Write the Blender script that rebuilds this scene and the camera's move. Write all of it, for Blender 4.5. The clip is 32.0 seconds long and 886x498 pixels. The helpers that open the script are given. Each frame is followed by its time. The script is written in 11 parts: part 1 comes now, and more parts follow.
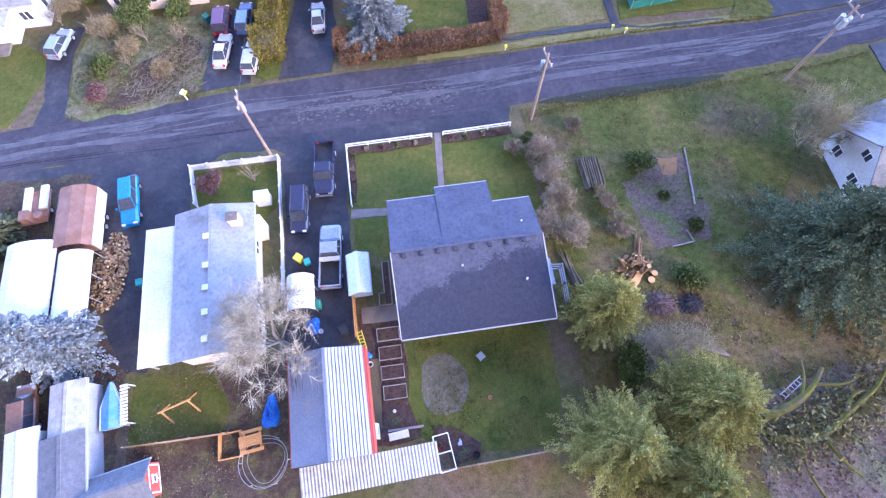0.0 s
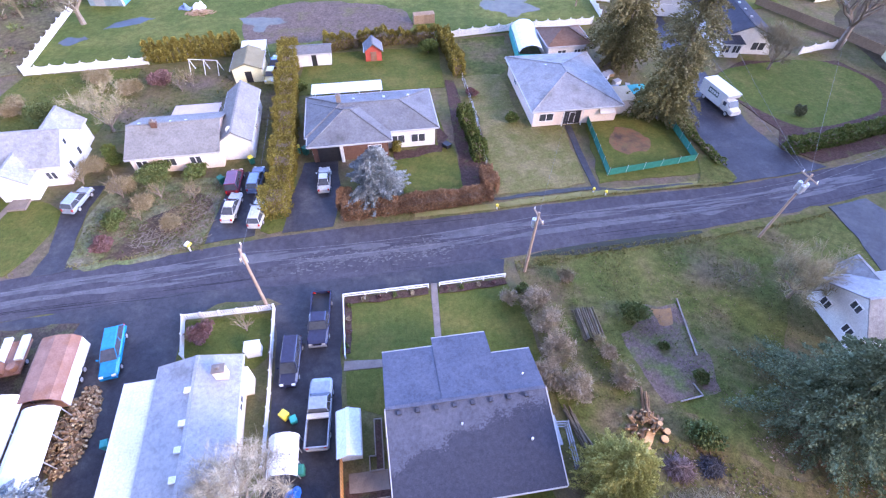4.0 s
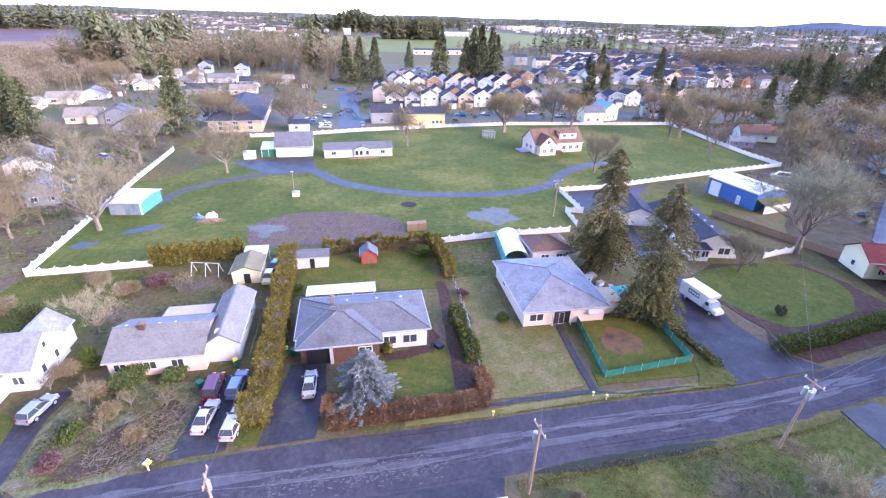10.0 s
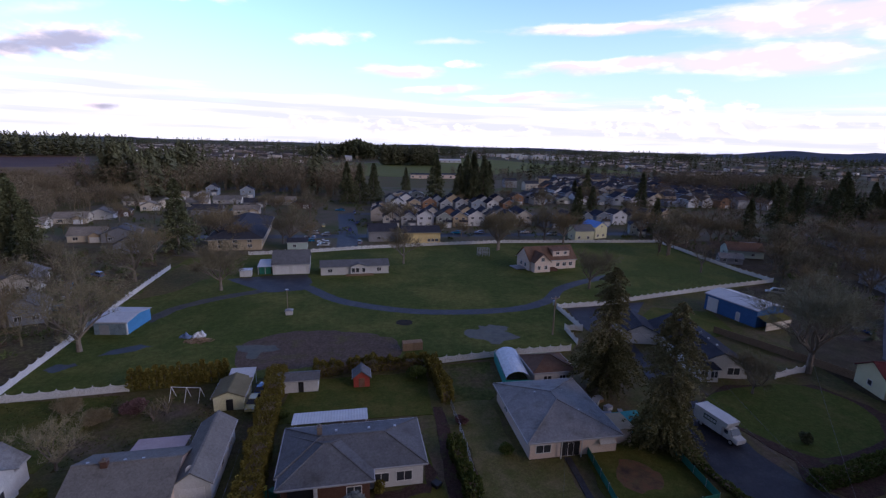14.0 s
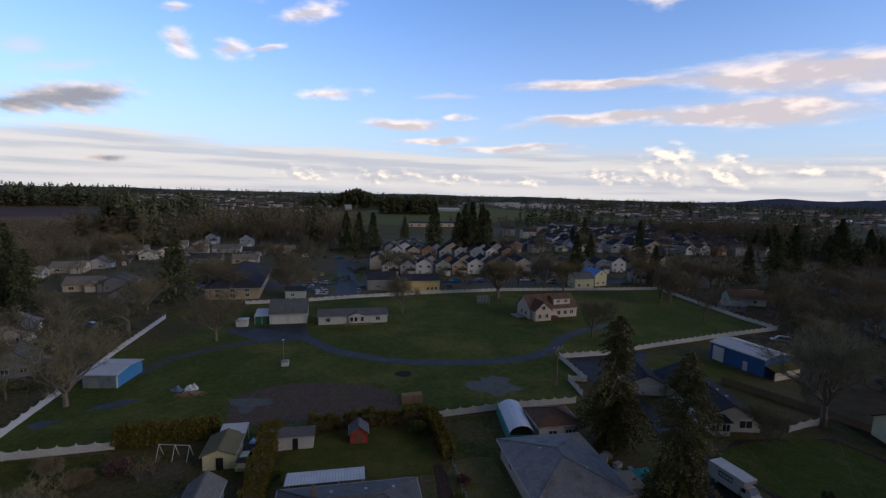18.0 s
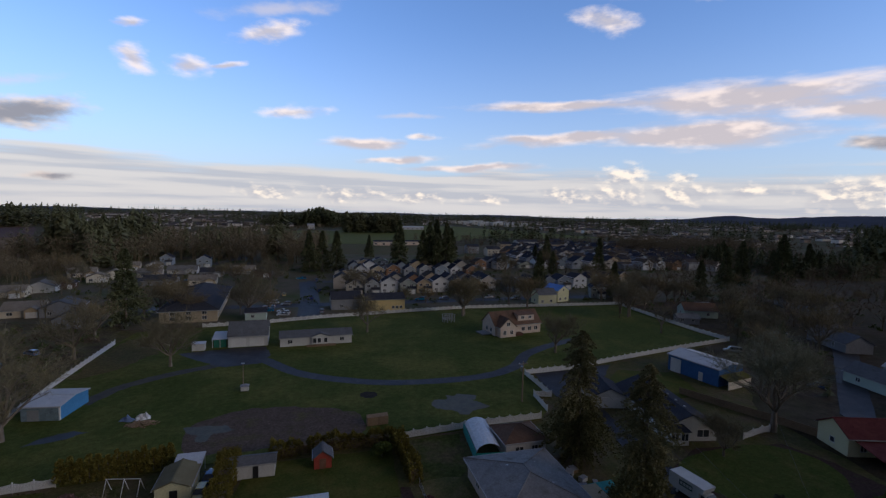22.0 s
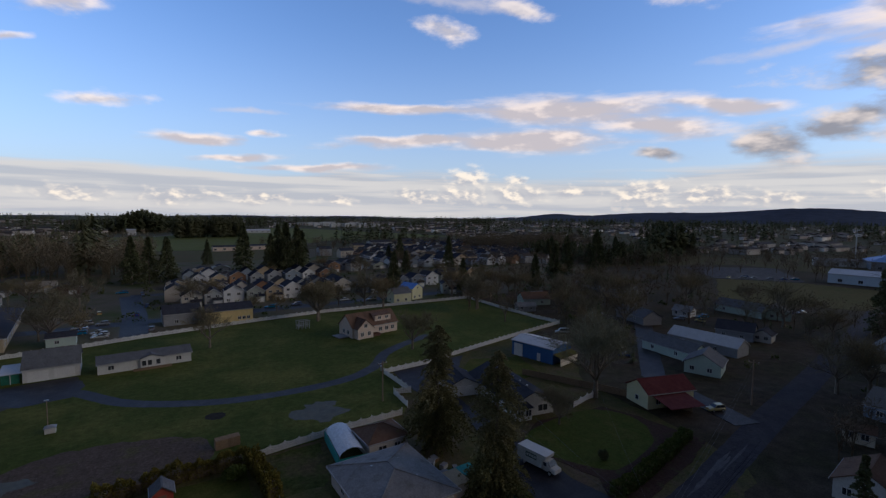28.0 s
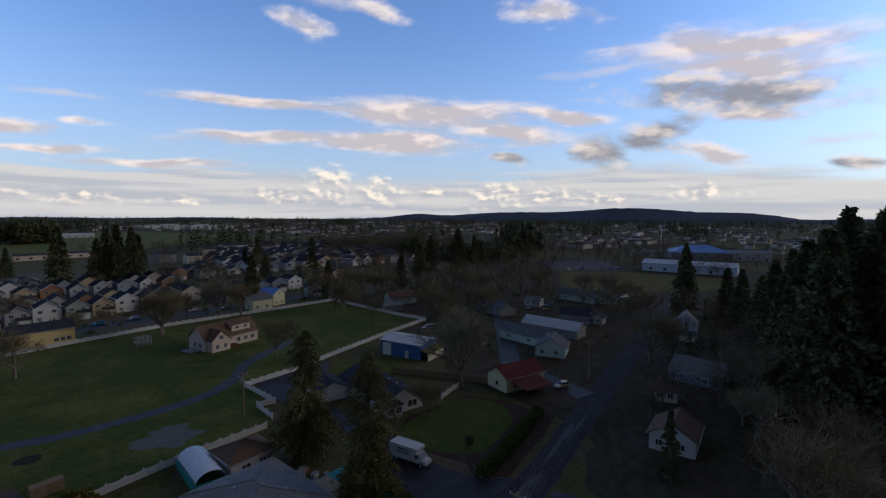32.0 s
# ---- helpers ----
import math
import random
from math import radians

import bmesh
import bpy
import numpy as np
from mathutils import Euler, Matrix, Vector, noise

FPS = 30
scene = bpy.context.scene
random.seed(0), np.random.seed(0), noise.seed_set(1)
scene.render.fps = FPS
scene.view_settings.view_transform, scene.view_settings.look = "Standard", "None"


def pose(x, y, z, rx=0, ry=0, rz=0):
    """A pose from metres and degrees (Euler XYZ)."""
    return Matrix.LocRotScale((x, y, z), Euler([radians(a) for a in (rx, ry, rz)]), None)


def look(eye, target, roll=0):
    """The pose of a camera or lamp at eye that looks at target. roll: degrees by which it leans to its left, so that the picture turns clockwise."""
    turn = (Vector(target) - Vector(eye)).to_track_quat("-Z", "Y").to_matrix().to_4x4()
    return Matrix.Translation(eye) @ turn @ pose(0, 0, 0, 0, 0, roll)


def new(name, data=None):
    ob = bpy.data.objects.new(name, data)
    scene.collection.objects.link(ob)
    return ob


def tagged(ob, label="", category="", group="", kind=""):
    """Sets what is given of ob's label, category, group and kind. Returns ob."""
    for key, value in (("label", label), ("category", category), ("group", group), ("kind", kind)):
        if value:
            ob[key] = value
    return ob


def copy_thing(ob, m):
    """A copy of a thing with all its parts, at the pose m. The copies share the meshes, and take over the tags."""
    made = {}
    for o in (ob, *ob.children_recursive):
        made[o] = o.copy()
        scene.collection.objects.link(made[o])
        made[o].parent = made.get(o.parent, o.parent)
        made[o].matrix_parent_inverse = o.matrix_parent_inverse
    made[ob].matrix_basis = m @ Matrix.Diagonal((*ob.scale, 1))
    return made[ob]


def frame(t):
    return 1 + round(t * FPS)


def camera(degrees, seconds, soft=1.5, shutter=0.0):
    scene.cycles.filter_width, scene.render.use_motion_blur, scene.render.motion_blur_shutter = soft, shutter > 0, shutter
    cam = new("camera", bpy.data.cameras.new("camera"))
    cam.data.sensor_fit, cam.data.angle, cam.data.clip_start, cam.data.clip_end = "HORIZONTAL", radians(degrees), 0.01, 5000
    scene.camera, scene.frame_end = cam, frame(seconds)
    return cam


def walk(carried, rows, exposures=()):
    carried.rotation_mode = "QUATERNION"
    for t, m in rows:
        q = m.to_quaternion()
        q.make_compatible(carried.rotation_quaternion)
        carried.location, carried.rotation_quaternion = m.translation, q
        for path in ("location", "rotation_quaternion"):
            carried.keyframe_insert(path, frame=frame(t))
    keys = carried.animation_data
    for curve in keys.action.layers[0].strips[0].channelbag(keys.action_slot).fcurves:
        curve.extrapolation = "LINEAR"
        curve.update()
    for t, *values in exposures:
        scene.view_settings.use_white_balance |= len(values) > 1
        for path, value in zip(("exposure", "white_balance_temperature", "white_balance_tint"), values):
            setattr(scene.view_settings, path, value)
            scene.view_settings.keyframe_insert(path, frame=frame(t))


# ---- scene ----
cam = camera(87.0, 32.0, 1.3)
PATH = [
    (0, (0.608, 0.516, 40.479), (0.664, 1.279, 38.631), -0.6),
    (0.5, (0.735, 0.506, 40.362), (0.801, 1.379, 38.564), -0.4),
    (1, (0.663, 0.478, 40.265), (0.743, 1.44, 38.513), -0.2),
    (1.5, (0.635, 0.442, 40.207), (0.725, 1.47, 38.494), -0.0),
    (2, (0.6, 0.382, 40.138), (0.694, 1.46, 38.456), -0.0),
    (2.5, (0.491, 0.39, 40.112), (0.592, 1.505, 38.455), 0.2),
    (3, (0.385, 0.508, 40.132), (0.494, 1.677, 38.513), 0.4),
    (3.5, (0.203, 0.723, 40.129), (0.327, 1.96, 38.561), 0.8),
    (5.5, (-0.432, 2.048, 40.553), (-0.25, 3.496, 39.185), 2.1),
    (6, (-0.126, 1.912, 40.501), (0.055, 3.442, 39.225), 1.6),
    (6.5, (-0.076, 2.196, 40.617), (0.114, 3.783, 39.415), 1.6),
    (7, (-0.019, 2.456, 40.73), (0.178, 4.089, 39.593), 1.6),
    (7.5, (0.019, 2.673, 40.8), (0.22, 4.34, 39.714), 1.6),
    (8, (-0.057, 2.864, 40.806), (0.151, 4.554, 39.757), 1.7),
    (8.5, (-0.096, 2.935, 40.856), (0.115, 4.643, 39.837), 1.7),
    (9, (-0.121, 2.986, 40.816), (0.093, 4.707, 39.82), 1.7),
    (9.5, (-0.193, 3.097, 40.875), (0.025, 4.833, 39.907), 1.7),
    (10, (-0.221, 3.119, 40.86), (0.002, 4.889, 39.957), 1.8),
    (10.5, (-0.322, 3.378, 40.838), (-0.09, 5.189, 40.021), 1.8),
    (11, (-0.335, 3.647, 40.805), (-0.096, 5.496, 40.079), 1.8),
    (11.5, (-0.329, 3.943, 40.86), (-0.085, 5.82, 40.214), 1.8),
    (12, (-0.365, 4.102, 40.881), (-0.118, 6.0, 40.301), 1.8),
    (12.5, (-0.383, 4.355, 40.877), (-0.134, 6.267, 40.345), 1.8),
    (13, (-0.318, 4.56, 40.839), (-0.068, 6.482, 40.347), 1.7),
    (13.5, (-0.392, 4.723, 40.886), (-0.141, 6.652, 40.421), 1.7),
    (14, (-0.426, 4.894, 40.907), (-0.174, 6.828, 40.463), 1.7),
    (14.5, (-0.468, 5.047, 40.868), (-0.216, 6.984, 40.441), 1.7),
    (16.5, (-0.596, 5.419, 40.889), (-0.34, 7.369, 40.524), 1.6),
    (17, (-0.576, 5.495, 40.869), (-0.319, 7.454, 40.558), 1.5),
    (17.5, (-0.589, 5.564, 40.871), (-0.332, 7.529, 40.6), 1.5),
    (18, (-0.623, 5.636, 40.883), (-0.366, 7.604, 40.641), 1.5),
    (18.5, (-0.724, 5.578, 40.875), (-0.466, 7.549, 40.655), 1.5),
    (19, (-0.789, 5.655, 40.876), (-0.53, 7.628, 40.674), 1.5),
    (19.5, (-0.845, 5.661, 40.879), (-0.586, 7.634, 40.687), 1.5),
    (20, (-0.82, 5.613, 40.876), (-0.558, 7.588, 40.694), 1.5),
    (20.5, (-0.807, 5.645, 40.88), (-0.531, 7.618, 40.705), 1.4),
    (21, (-0.85, 5.56, 40.887), (-0.551, 7.53, 40.717), 1.4),
    (21.5, (-0.769, 5.562, 40.872), (-0.421, 7.524, 40.707), 1.4),
    (22, (-0.661, 5.353, 40.862), (-0.256, 7.305, 40.701), 1.3),
    (22.5, (-0.535, 5.142, 40.808), (-0.072, 7.081, 40.652), 1.2),
    (23, (-0.638, 5.219, 40.829), (-0.132, 7.147, 40.674), 1.2),
    (23.5, (-0.793, 5.25, 40.84), (-0.238, 7.166, 40.685), 1.1),
    (24, (-0.878, 5.274, 40.887), (-0.273, 7.174, 40.734), 1.2),
    (24.5, (-0.82, 5.314, 40.879), (-0.143, 7.19, 40.729), 0.9),
    (25, (-0.796, 5.347, 40.877), (-0.042, 7.194, 40.728), 0.7),
    (25.5, (-0.774, 5.373, 40.872), (0.027, 7.2, 40.724), 0.6),
    (27.5, (-1.086, 5.201, 40.958), (-0.141, 6.957, 40.811), 0.4),
    (28, (-1.282, 5.094, 41.002), (-0.295, 6.827, 40.854), 0.6),
    (28.5, (-1.396, 5.035, 41.034), (-0.355, 6.736, 40.887), 0.4),
    (29, (-1.383, 5.036, 41.032), (-0.292, 6.705, 40.885), 0.3),
    (29.5, (-1.355, 5.039, 41.025), (-0.216, 6.676, 40.878), 0.3),
    (30, (-1.534, 4.954, 41.064), (-0.341, 6.552, 40.918), 0.4),
    (30.5, (-1.782, 4.804, 41.123), (-0.53, 6.357, 40.979), 0.4),
    (31, (-1.905, 4.719, 41.156), (-0.592, 6.221, 41.011), 0.3),
    (31.5, (-1.925, 4.721, 41.158), (-0.547, 6.163, 41.014), 0.3),
    (32, (-1.934, 4.711, 41.157), (-0.496, 6.093, 41.014), 0.3),
]
EXPOSURES = [
    (0, 3.14, 6050, 35), (3.5, 3.17, 6200, 35), (6, 3.22, 6350, 37), (9.5, 3.20, 6400, 37), (11, 2.68, 6400, 37), (12, 1.62, 6300, 36), (13, 0.52, 6200, 35),
    (14.5, -0.17, 6200, 30), (17, -0.54, 6800, 19), (20, -0.71, 6750, 18), (32, -0.82, 6700, 16),
]
walk(cam, [(t, look(eye, target, roll)) for t, eye, target, roll in PATH], EXPOSURES)


# ---- sky and sun ----
SUN_AZ, SUN_EL = 128.0, 16.0
world = bpy.data.worlds.new("sky")
scene.world = world
world.use_nodes = True
wt = world.node_tree
wt.nodes.clear()


def wnode(kind, **vals):
    n = wt.nodes.new(kind)
    for k, v in vals.items():
        n.inputs[k.replace("_", " ")].default_value = v
    return n


def wmath(op, a, b=None, c=None, clamp=False):
    n = wt.nodes.new("ShaderNodeMath")
    n.operation, n.use_clamp = op, clamp
    for i, v in enumerate((a, b, c)):
        if v is None:
            continue
        if isinstance(v, (int, float)):
            n.inputs[i].default_value = v
        else:
            wt.links.new(v, n.inputs[i])
    return n.outputs[0]


def wmix(fac, a, b):
    n = wt.nodes.new("ShaderNodeMix")
    n.data_type = "RGBA"
    for sock, v in ((n.inputs[0], fac), (n.inputs[6], a), (n.inputs[7], b)):
        if isinstance(v, (int, float)):
            sock.default_value = v
        elif isinstance(v, tuple):
            sock.default_value = (*v, 1)
        else:
            wt.links.new(v, sock)
    return n.outputs[2]


sky = wt.nodes.new("ShaderNodeTexSky")
sky.sky_type, sky.sun_disc = "NISHITA", False
sky.sun_elevation, sky.sun_rotation = radians(SUN_EL), radians(SUN_AZ)
sky.air_density, sky.dust_density, sky.ozone_density = 1.0, 1.2, 1.6
coord = wt.nodes.new("ShaderNodeTexCoord")
sep = wt.nodes.new("ShaderNodeSeparateXYZ")
wt.links.new(coord.outputs["Generated"], sep.inputs[0])
dx, dy, dz = sep.outputs
azim = wmath("MULTIPLY", wmath("ARCTAN2", dx, dy), 57.2958)
elev = wmath("MULTIPLY", wmath("ARCSINE", dz), 57.2958)
def wfield(kx, ky, scale, detail, rough, off, side=0.0, rise=0.0, colour=False):
    """Noise over bearing and height; side and rise (degrees) sample it a little further on."""
    q = wt.nodes.new("ShaderNodeCombineXYZ")
    wt.links.new(wmath("MULTIPLY_ADD", azim, kx, off + side * kx), q.inputs[0])
    wt.links.new(wmath("MULTIPLY_ADD", elev, ky, off * 0.6 + rise * ky), q.inputs[1])
    n = wnode("ShaderNodeTexNoise", Scale=scale, Detail=detail, Roughness=rough)
    wt.links.new(q.outputs[0], n.inputs["Vector"])
    return n.outputs["Color" if colour else 0]


def wramp(v, lo, hi):
    """0 at lo, 1 at hi, eased between."""
    n = wt.nodes.new("ShaderNodeMapRange")
    n.interpolation_type = "SMOOTHSTEP"
    wt.links.new(v, n.inputs[0])
    n.inputs[1].default_value, n.inputs[2].default_value = lo, hi
    return n.outputs[0]


# bearing and height, pushed about so that no cloud keeps a smooth outline
push = wt.nodes.new("ShaderNodeSeparateXYZ")
wt.links.new(wfield(0.16, 0.30, 1.0, 4, 0.55, 2.0, colour=True), push.inputs[0])
az_w = wmath("MULTIPLY_ADD", wmath("SUBTRACT", push.outputs[0], 0.5), 4.5, azim)
el_w = wmath("MULTIPLY_ADD", wmath("SUBTRACT", push.outputs[1], 0.5), 1.5, elev)
tuft = wfield(0.20, 0.46, 1.0, 10, 0.60, 11.0)
calm, calm_sun = wfield(0.20, 0.46, 1.0, 4, 0.5, 11.0), wfield(0.20, 0.46, 1.0, 4, 0.5, 11.0, 1.2, 0.7)
relief = wmath("SUBTRACT", calm, calm_sun)


def cloud_bodies(clouds):
    """Greatest depth inside any of the clouds (1 in a heart, 0 on an edge), and the same towards their undersides."""
    deep, low = None, None
    for az, el, hw, hh, tilt in clouds:
        cs, sn = math.cos(radians(tilt)), math.sin(radians(tilt))
        du, dv = wmath("SUBTRACT", az_w, az), wmath("SUBTRACT", el_w, el)
        u = wmath("MULTIPLY_ADD", du, cs / hw, wmath("MULTIPLY", dv, sn / hw))
        v = wmath("MULTIPLY_ADD", dv, cs / hh, wmath("MULTIPLY", du, -sn / hh))
        body = wmath("SUBTRACT", 1.0, wmath("SQRT", wmath("MULTIPLY_ADD", u, u, wmath("MULTIPLY", v, v))))
        lo = wmath("MULTIPLY_ADD", v, -0.45, body)
        deep = body if deep is None else wmath("MAXIMUM", deep, body)
        low = lo if low is None else wmath("MAXIMUM", low, lo)
    return deep, low


# single clouds: bearing, height, half width, half height, lean (degrees)
PUFFS = [
    (-21.8, 17.4, 1.3, 0.5, 11), (-21.5, 14.4, 2.0, 1.3, -13), (-16.6, 14.4, 2.0, 1.1, 6), (-13.7, 14.9, 2.4, 0.4, 9), (-8.7, 18.7, 4.4, 1.1, 20),
    (-5.7, 10.9, 4.0, 0.8, 5), (29.8, 20.9, 3.6, 1.3, -8), (38.9, 22.7, 4.6, 1.0, -12), (58.5, 22.4, 6.6, 1.3, -8), (9.0, 8.7, 2.2, 0.5, 0), (4, 24.5, 8, 0.9, 8), (48, 26, 7, 1.0, 0),
]
STREAKS = [
    (26, 12.4, 13, 0.7, 1), (43.9, 12.0, 14, 2.0, -3), (54.0, 9.9, 9.0, 1.5, -7), (60.5, 11.3, 6, 0.8, -8), (26.1, 8.6, 12, 0.8, 3), (39.8, 8.7, 12.5, 1.6, -1),
    (76.0, 16.8, 10.5, 2.3, -4), (78.4, 15.2, 9.4, 2.0, -10), (80.4, 10.2, 5, 0.8, -8), (75.4, 6.9, 4.4, 0.9, -18), (2.1, 7.9, 5.2, 0.8, 4), (6.3, 6.1, 5.6, 0.5, 3), (15.6, 5.3, 8, 0.5, 2),
]
WISPS = [(-8.0, 20.9, 7.0, 0.8, 11), (-33.6, 11.6, 2.6, 0.7, 12), (-31.3, 10.7, 4.4, 0.6, 12), (31, 23.6, 9, 1.0, -6), (66, 16.2, 8, 0.7, 4), (8, 11.2, 4, 0.35, 2), (86, 7.2, 4, 0.6, 0)]
GREY = [(-30.8, 7.9, 6.2, 1.7, 12), (-33.8, 6.8, 3.4, 1.0, 4), (54.8, 6.8, 3.0, 0.7, -7), (77.4, 12.6, 12, 2.2, -5), (64.8, 7.2, 4.2, 2.3, -22), (70.2, 9.3, 4.8, 1.9, 12), (68.8, 8.2, 4.6, 1.1, -8), (-27.8, 2.6, 2.2, 0.55, 2), (87, 5.0, 3, 0.6, 0)]
HEAPS = [(32.8, 4.4, 2.6, 1.5, 3), (38.1, 4.2, 1.7, 0.8, 0), (26.4, 2.2, 3.4, 1.2, 0), (31.6, 2.3, 4.0, 1.4, 0), (38.6, 2.3, 4.2, 1.4, 0), (52.8, 2.4, 4.4, 1.9, 0), (59.0, 2.2, 4.2, 1.4, 0), (65, 1.9, 3.6, 1.0, 0),
         (0, 1.7, 5.0, 1.1, 0), (8.5, 1.5, 4.6, 0.9, 0), (17, 1.7, 2.8, 0.8, 0), (45, 2.6, 3.0, 0.9, 0), (-9, 1.8, 3.6, 0.9, 0), (75, 2.6, 4.6, 0.9, 0)]
rough_edge = wmath("MULTIPLY", wmath("SUBTRACT", tuft, 0.5), 2.3)
long_edge = wmath("MULTIPLY", wmath("SUBTRACT", wfield(0.085, 0.50, 1.0, 9, 0.58, 17.0), 0.5), 2.0)
puff, puff_low = cloud_bodies(PUFFS)
streak, streak_low = cloud_bodies(STREAKS)
wisp, _ = cloud_bodies(WISPS)
grey, grey_low = cloud_bodies(GREY)
knob = wfield(0.55, 0.95, 1.0, 8, 0.55, 31.0)
knob_sun = wfield(0.55, 0.95, 1.0, 4, 0.5, 31.0, 0.5, 0.35)
pile, _ = cloud_bodies(HEAPS)
pile = wmath("ADD", pile, wmath("MULTIPLY", wmath("SUBTRACT", knob, 0.5), 1.9))

# high blue, paling to a milky band above the skyline
haze = wmath("MULTIPLY", wmath("POWER", wmath("SUBTRACT", 1.0, wmath("MULTIPLY", elev, 0.042), clamp=True), 2.0), 0.84)
# mask of an unseen cloud deck above and behind, added to cut ground light
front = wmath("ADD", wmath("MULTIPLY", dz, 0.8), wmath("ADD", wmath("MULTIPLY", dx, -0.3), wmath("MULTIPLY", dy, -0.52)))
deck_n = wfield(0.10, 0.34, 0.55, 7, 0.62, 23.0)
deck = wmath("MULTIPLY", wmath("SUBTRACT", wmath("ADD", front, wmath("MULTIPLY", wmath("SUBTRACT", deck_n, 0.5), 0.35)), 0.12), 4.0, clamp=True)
skyc = wt.nodes.new("ShaderNodeVectorMath")
skyc.operation = "MULTIPLY"
wt.links.new(sky.outputs[0], skyc.inputs[0])
skyc.inputs[1].default_value = (0.205, 0.29, 0.415)
c = wmix(haze, skyc.outputs[0], (0.88, 1.06, 1.33))

# long flat sheets low in the sky
drawn, drawn_up = wfield(0.035, 0.55, 1.0, 7, 0.58, 9.0), wfield(0.035, 0.55, 1.0, 4, 0.5, 9.0, 2.0, 0.5)
swell = wfield(0.05, 0.06, 1.0, 2, 0.5, 5.0)
sheet_h = wmath("ADD", wmath("MULTIPLY_ADD", elev, -0.42, 2.15), wmath("MULTIPLY", wmath("SUBTRACT", swell, 0.5), 1.6))
sheet = wramp(wmath("ADD", sheet_h, wmath("MULTIPLY", wmath("SUBTRACT", drawn, 0.5), 2.2)), -0.1, 0.5)
sheet_c = wmix(wramp(wmath("SUBTRACT", drawn, drawn_up), -0.12, 0.09), (0.84, 0.92, 1.01), (1.16, 1.19, 1.17))
c = wmix(wmath("MULTIPLY", sheet, 0.9), c, sheet_c)
# heaped cumulus on the skyline, lit from the low sun
heap_c = wmix(wramp(wmath("ADD", wmath("SUBTRACT", knob, knob_sun), wmath("MULTIPLY_ADD", elev, 0.03, -0.12)), -0.13, 0.13), (0.84, 0.91, 1.0), (1.82, 1.70, 1.44))
c = wmix(wmath("MULTIPLY", wramp(pile, -0.15, 0.85), 0.88), c, heap_c)
# streaks, puffs, wisps and grey clouds
rosy = wmix(wramp(wmath("ADD", wmath("MULTIPLY", streak_low, -0.55), wmath("MULTIPLY", relief, 3.2)), -0.45, 0.30), (1.00, 0.96, 1.00), (1.64, 1.48, 1.36))
c = wmix(wmath("MULTIPLY", wramp(wmath("ADD", streak, long_edge), -0.2, 0.75), 0.93), c, rosy)
white = wmix(wramp(wmath("ADD", wmath("MULTIPLY", puff_low, -0.4), wmath("MULTIPLY", relief, 2.5)), -0.5, 0.15), (0.98, 0.98, 1.06), (1.66, 1.55, 1.46))
c = wmix(wmath("MULTIPLY", wramp(wmath("ADD", puff, rough_edge), -0.15, 0.95), 0.9), c, white)
c = wmix(wmath("MULTIPLY", wramp(wmath("ADD", wisp, rough_edge), -0.2, 1.1), 0.6), c, (1.15, 1.15, 1.24))
slate = wmix(wramp(wmath("ADD", wmath("MULTIPLY", grey_low, -0.5), wmath("MULTIPLY", relief, 3.5)), -0.50, 0.55), (0.50, 0.53, 0.60), (1.40, 1.29, 1.19))
c = wmix(wmath("MULTIPLY", wramp(wmath("ADD", grey, rough_edge), -0.15, 0.75), 0.95), c, slate)
c = wmix(wmath("MULTIPLY", deck, 0.9), c, (0.079, 0.083, 0.091))  # grey cloud deck overhead and behind, out of view, added to dim the ground
bg = wnode("ShaderNodeBackground", Strength=1.0)
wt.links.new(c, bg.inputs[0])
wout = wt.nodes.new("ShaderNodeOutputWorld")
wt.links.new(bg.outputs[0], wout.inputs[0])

sun = new("sun", bpy.data.lights.new("sun", "SUN"))
sun.data.energy, sun.data.angle, sun.data.color = 0.66, radians(20), (1.0, 0.84, 0.64)
sd = Vector((math.sin(radians(SUN_AZ)) * math.cos(radians(24)), math.cos(radians(SUN_AZ)) * math.cos(radians(24)), math.sin(radians(24))))
sun.matrix_world = look(sd * 300, (0, 0, 0))


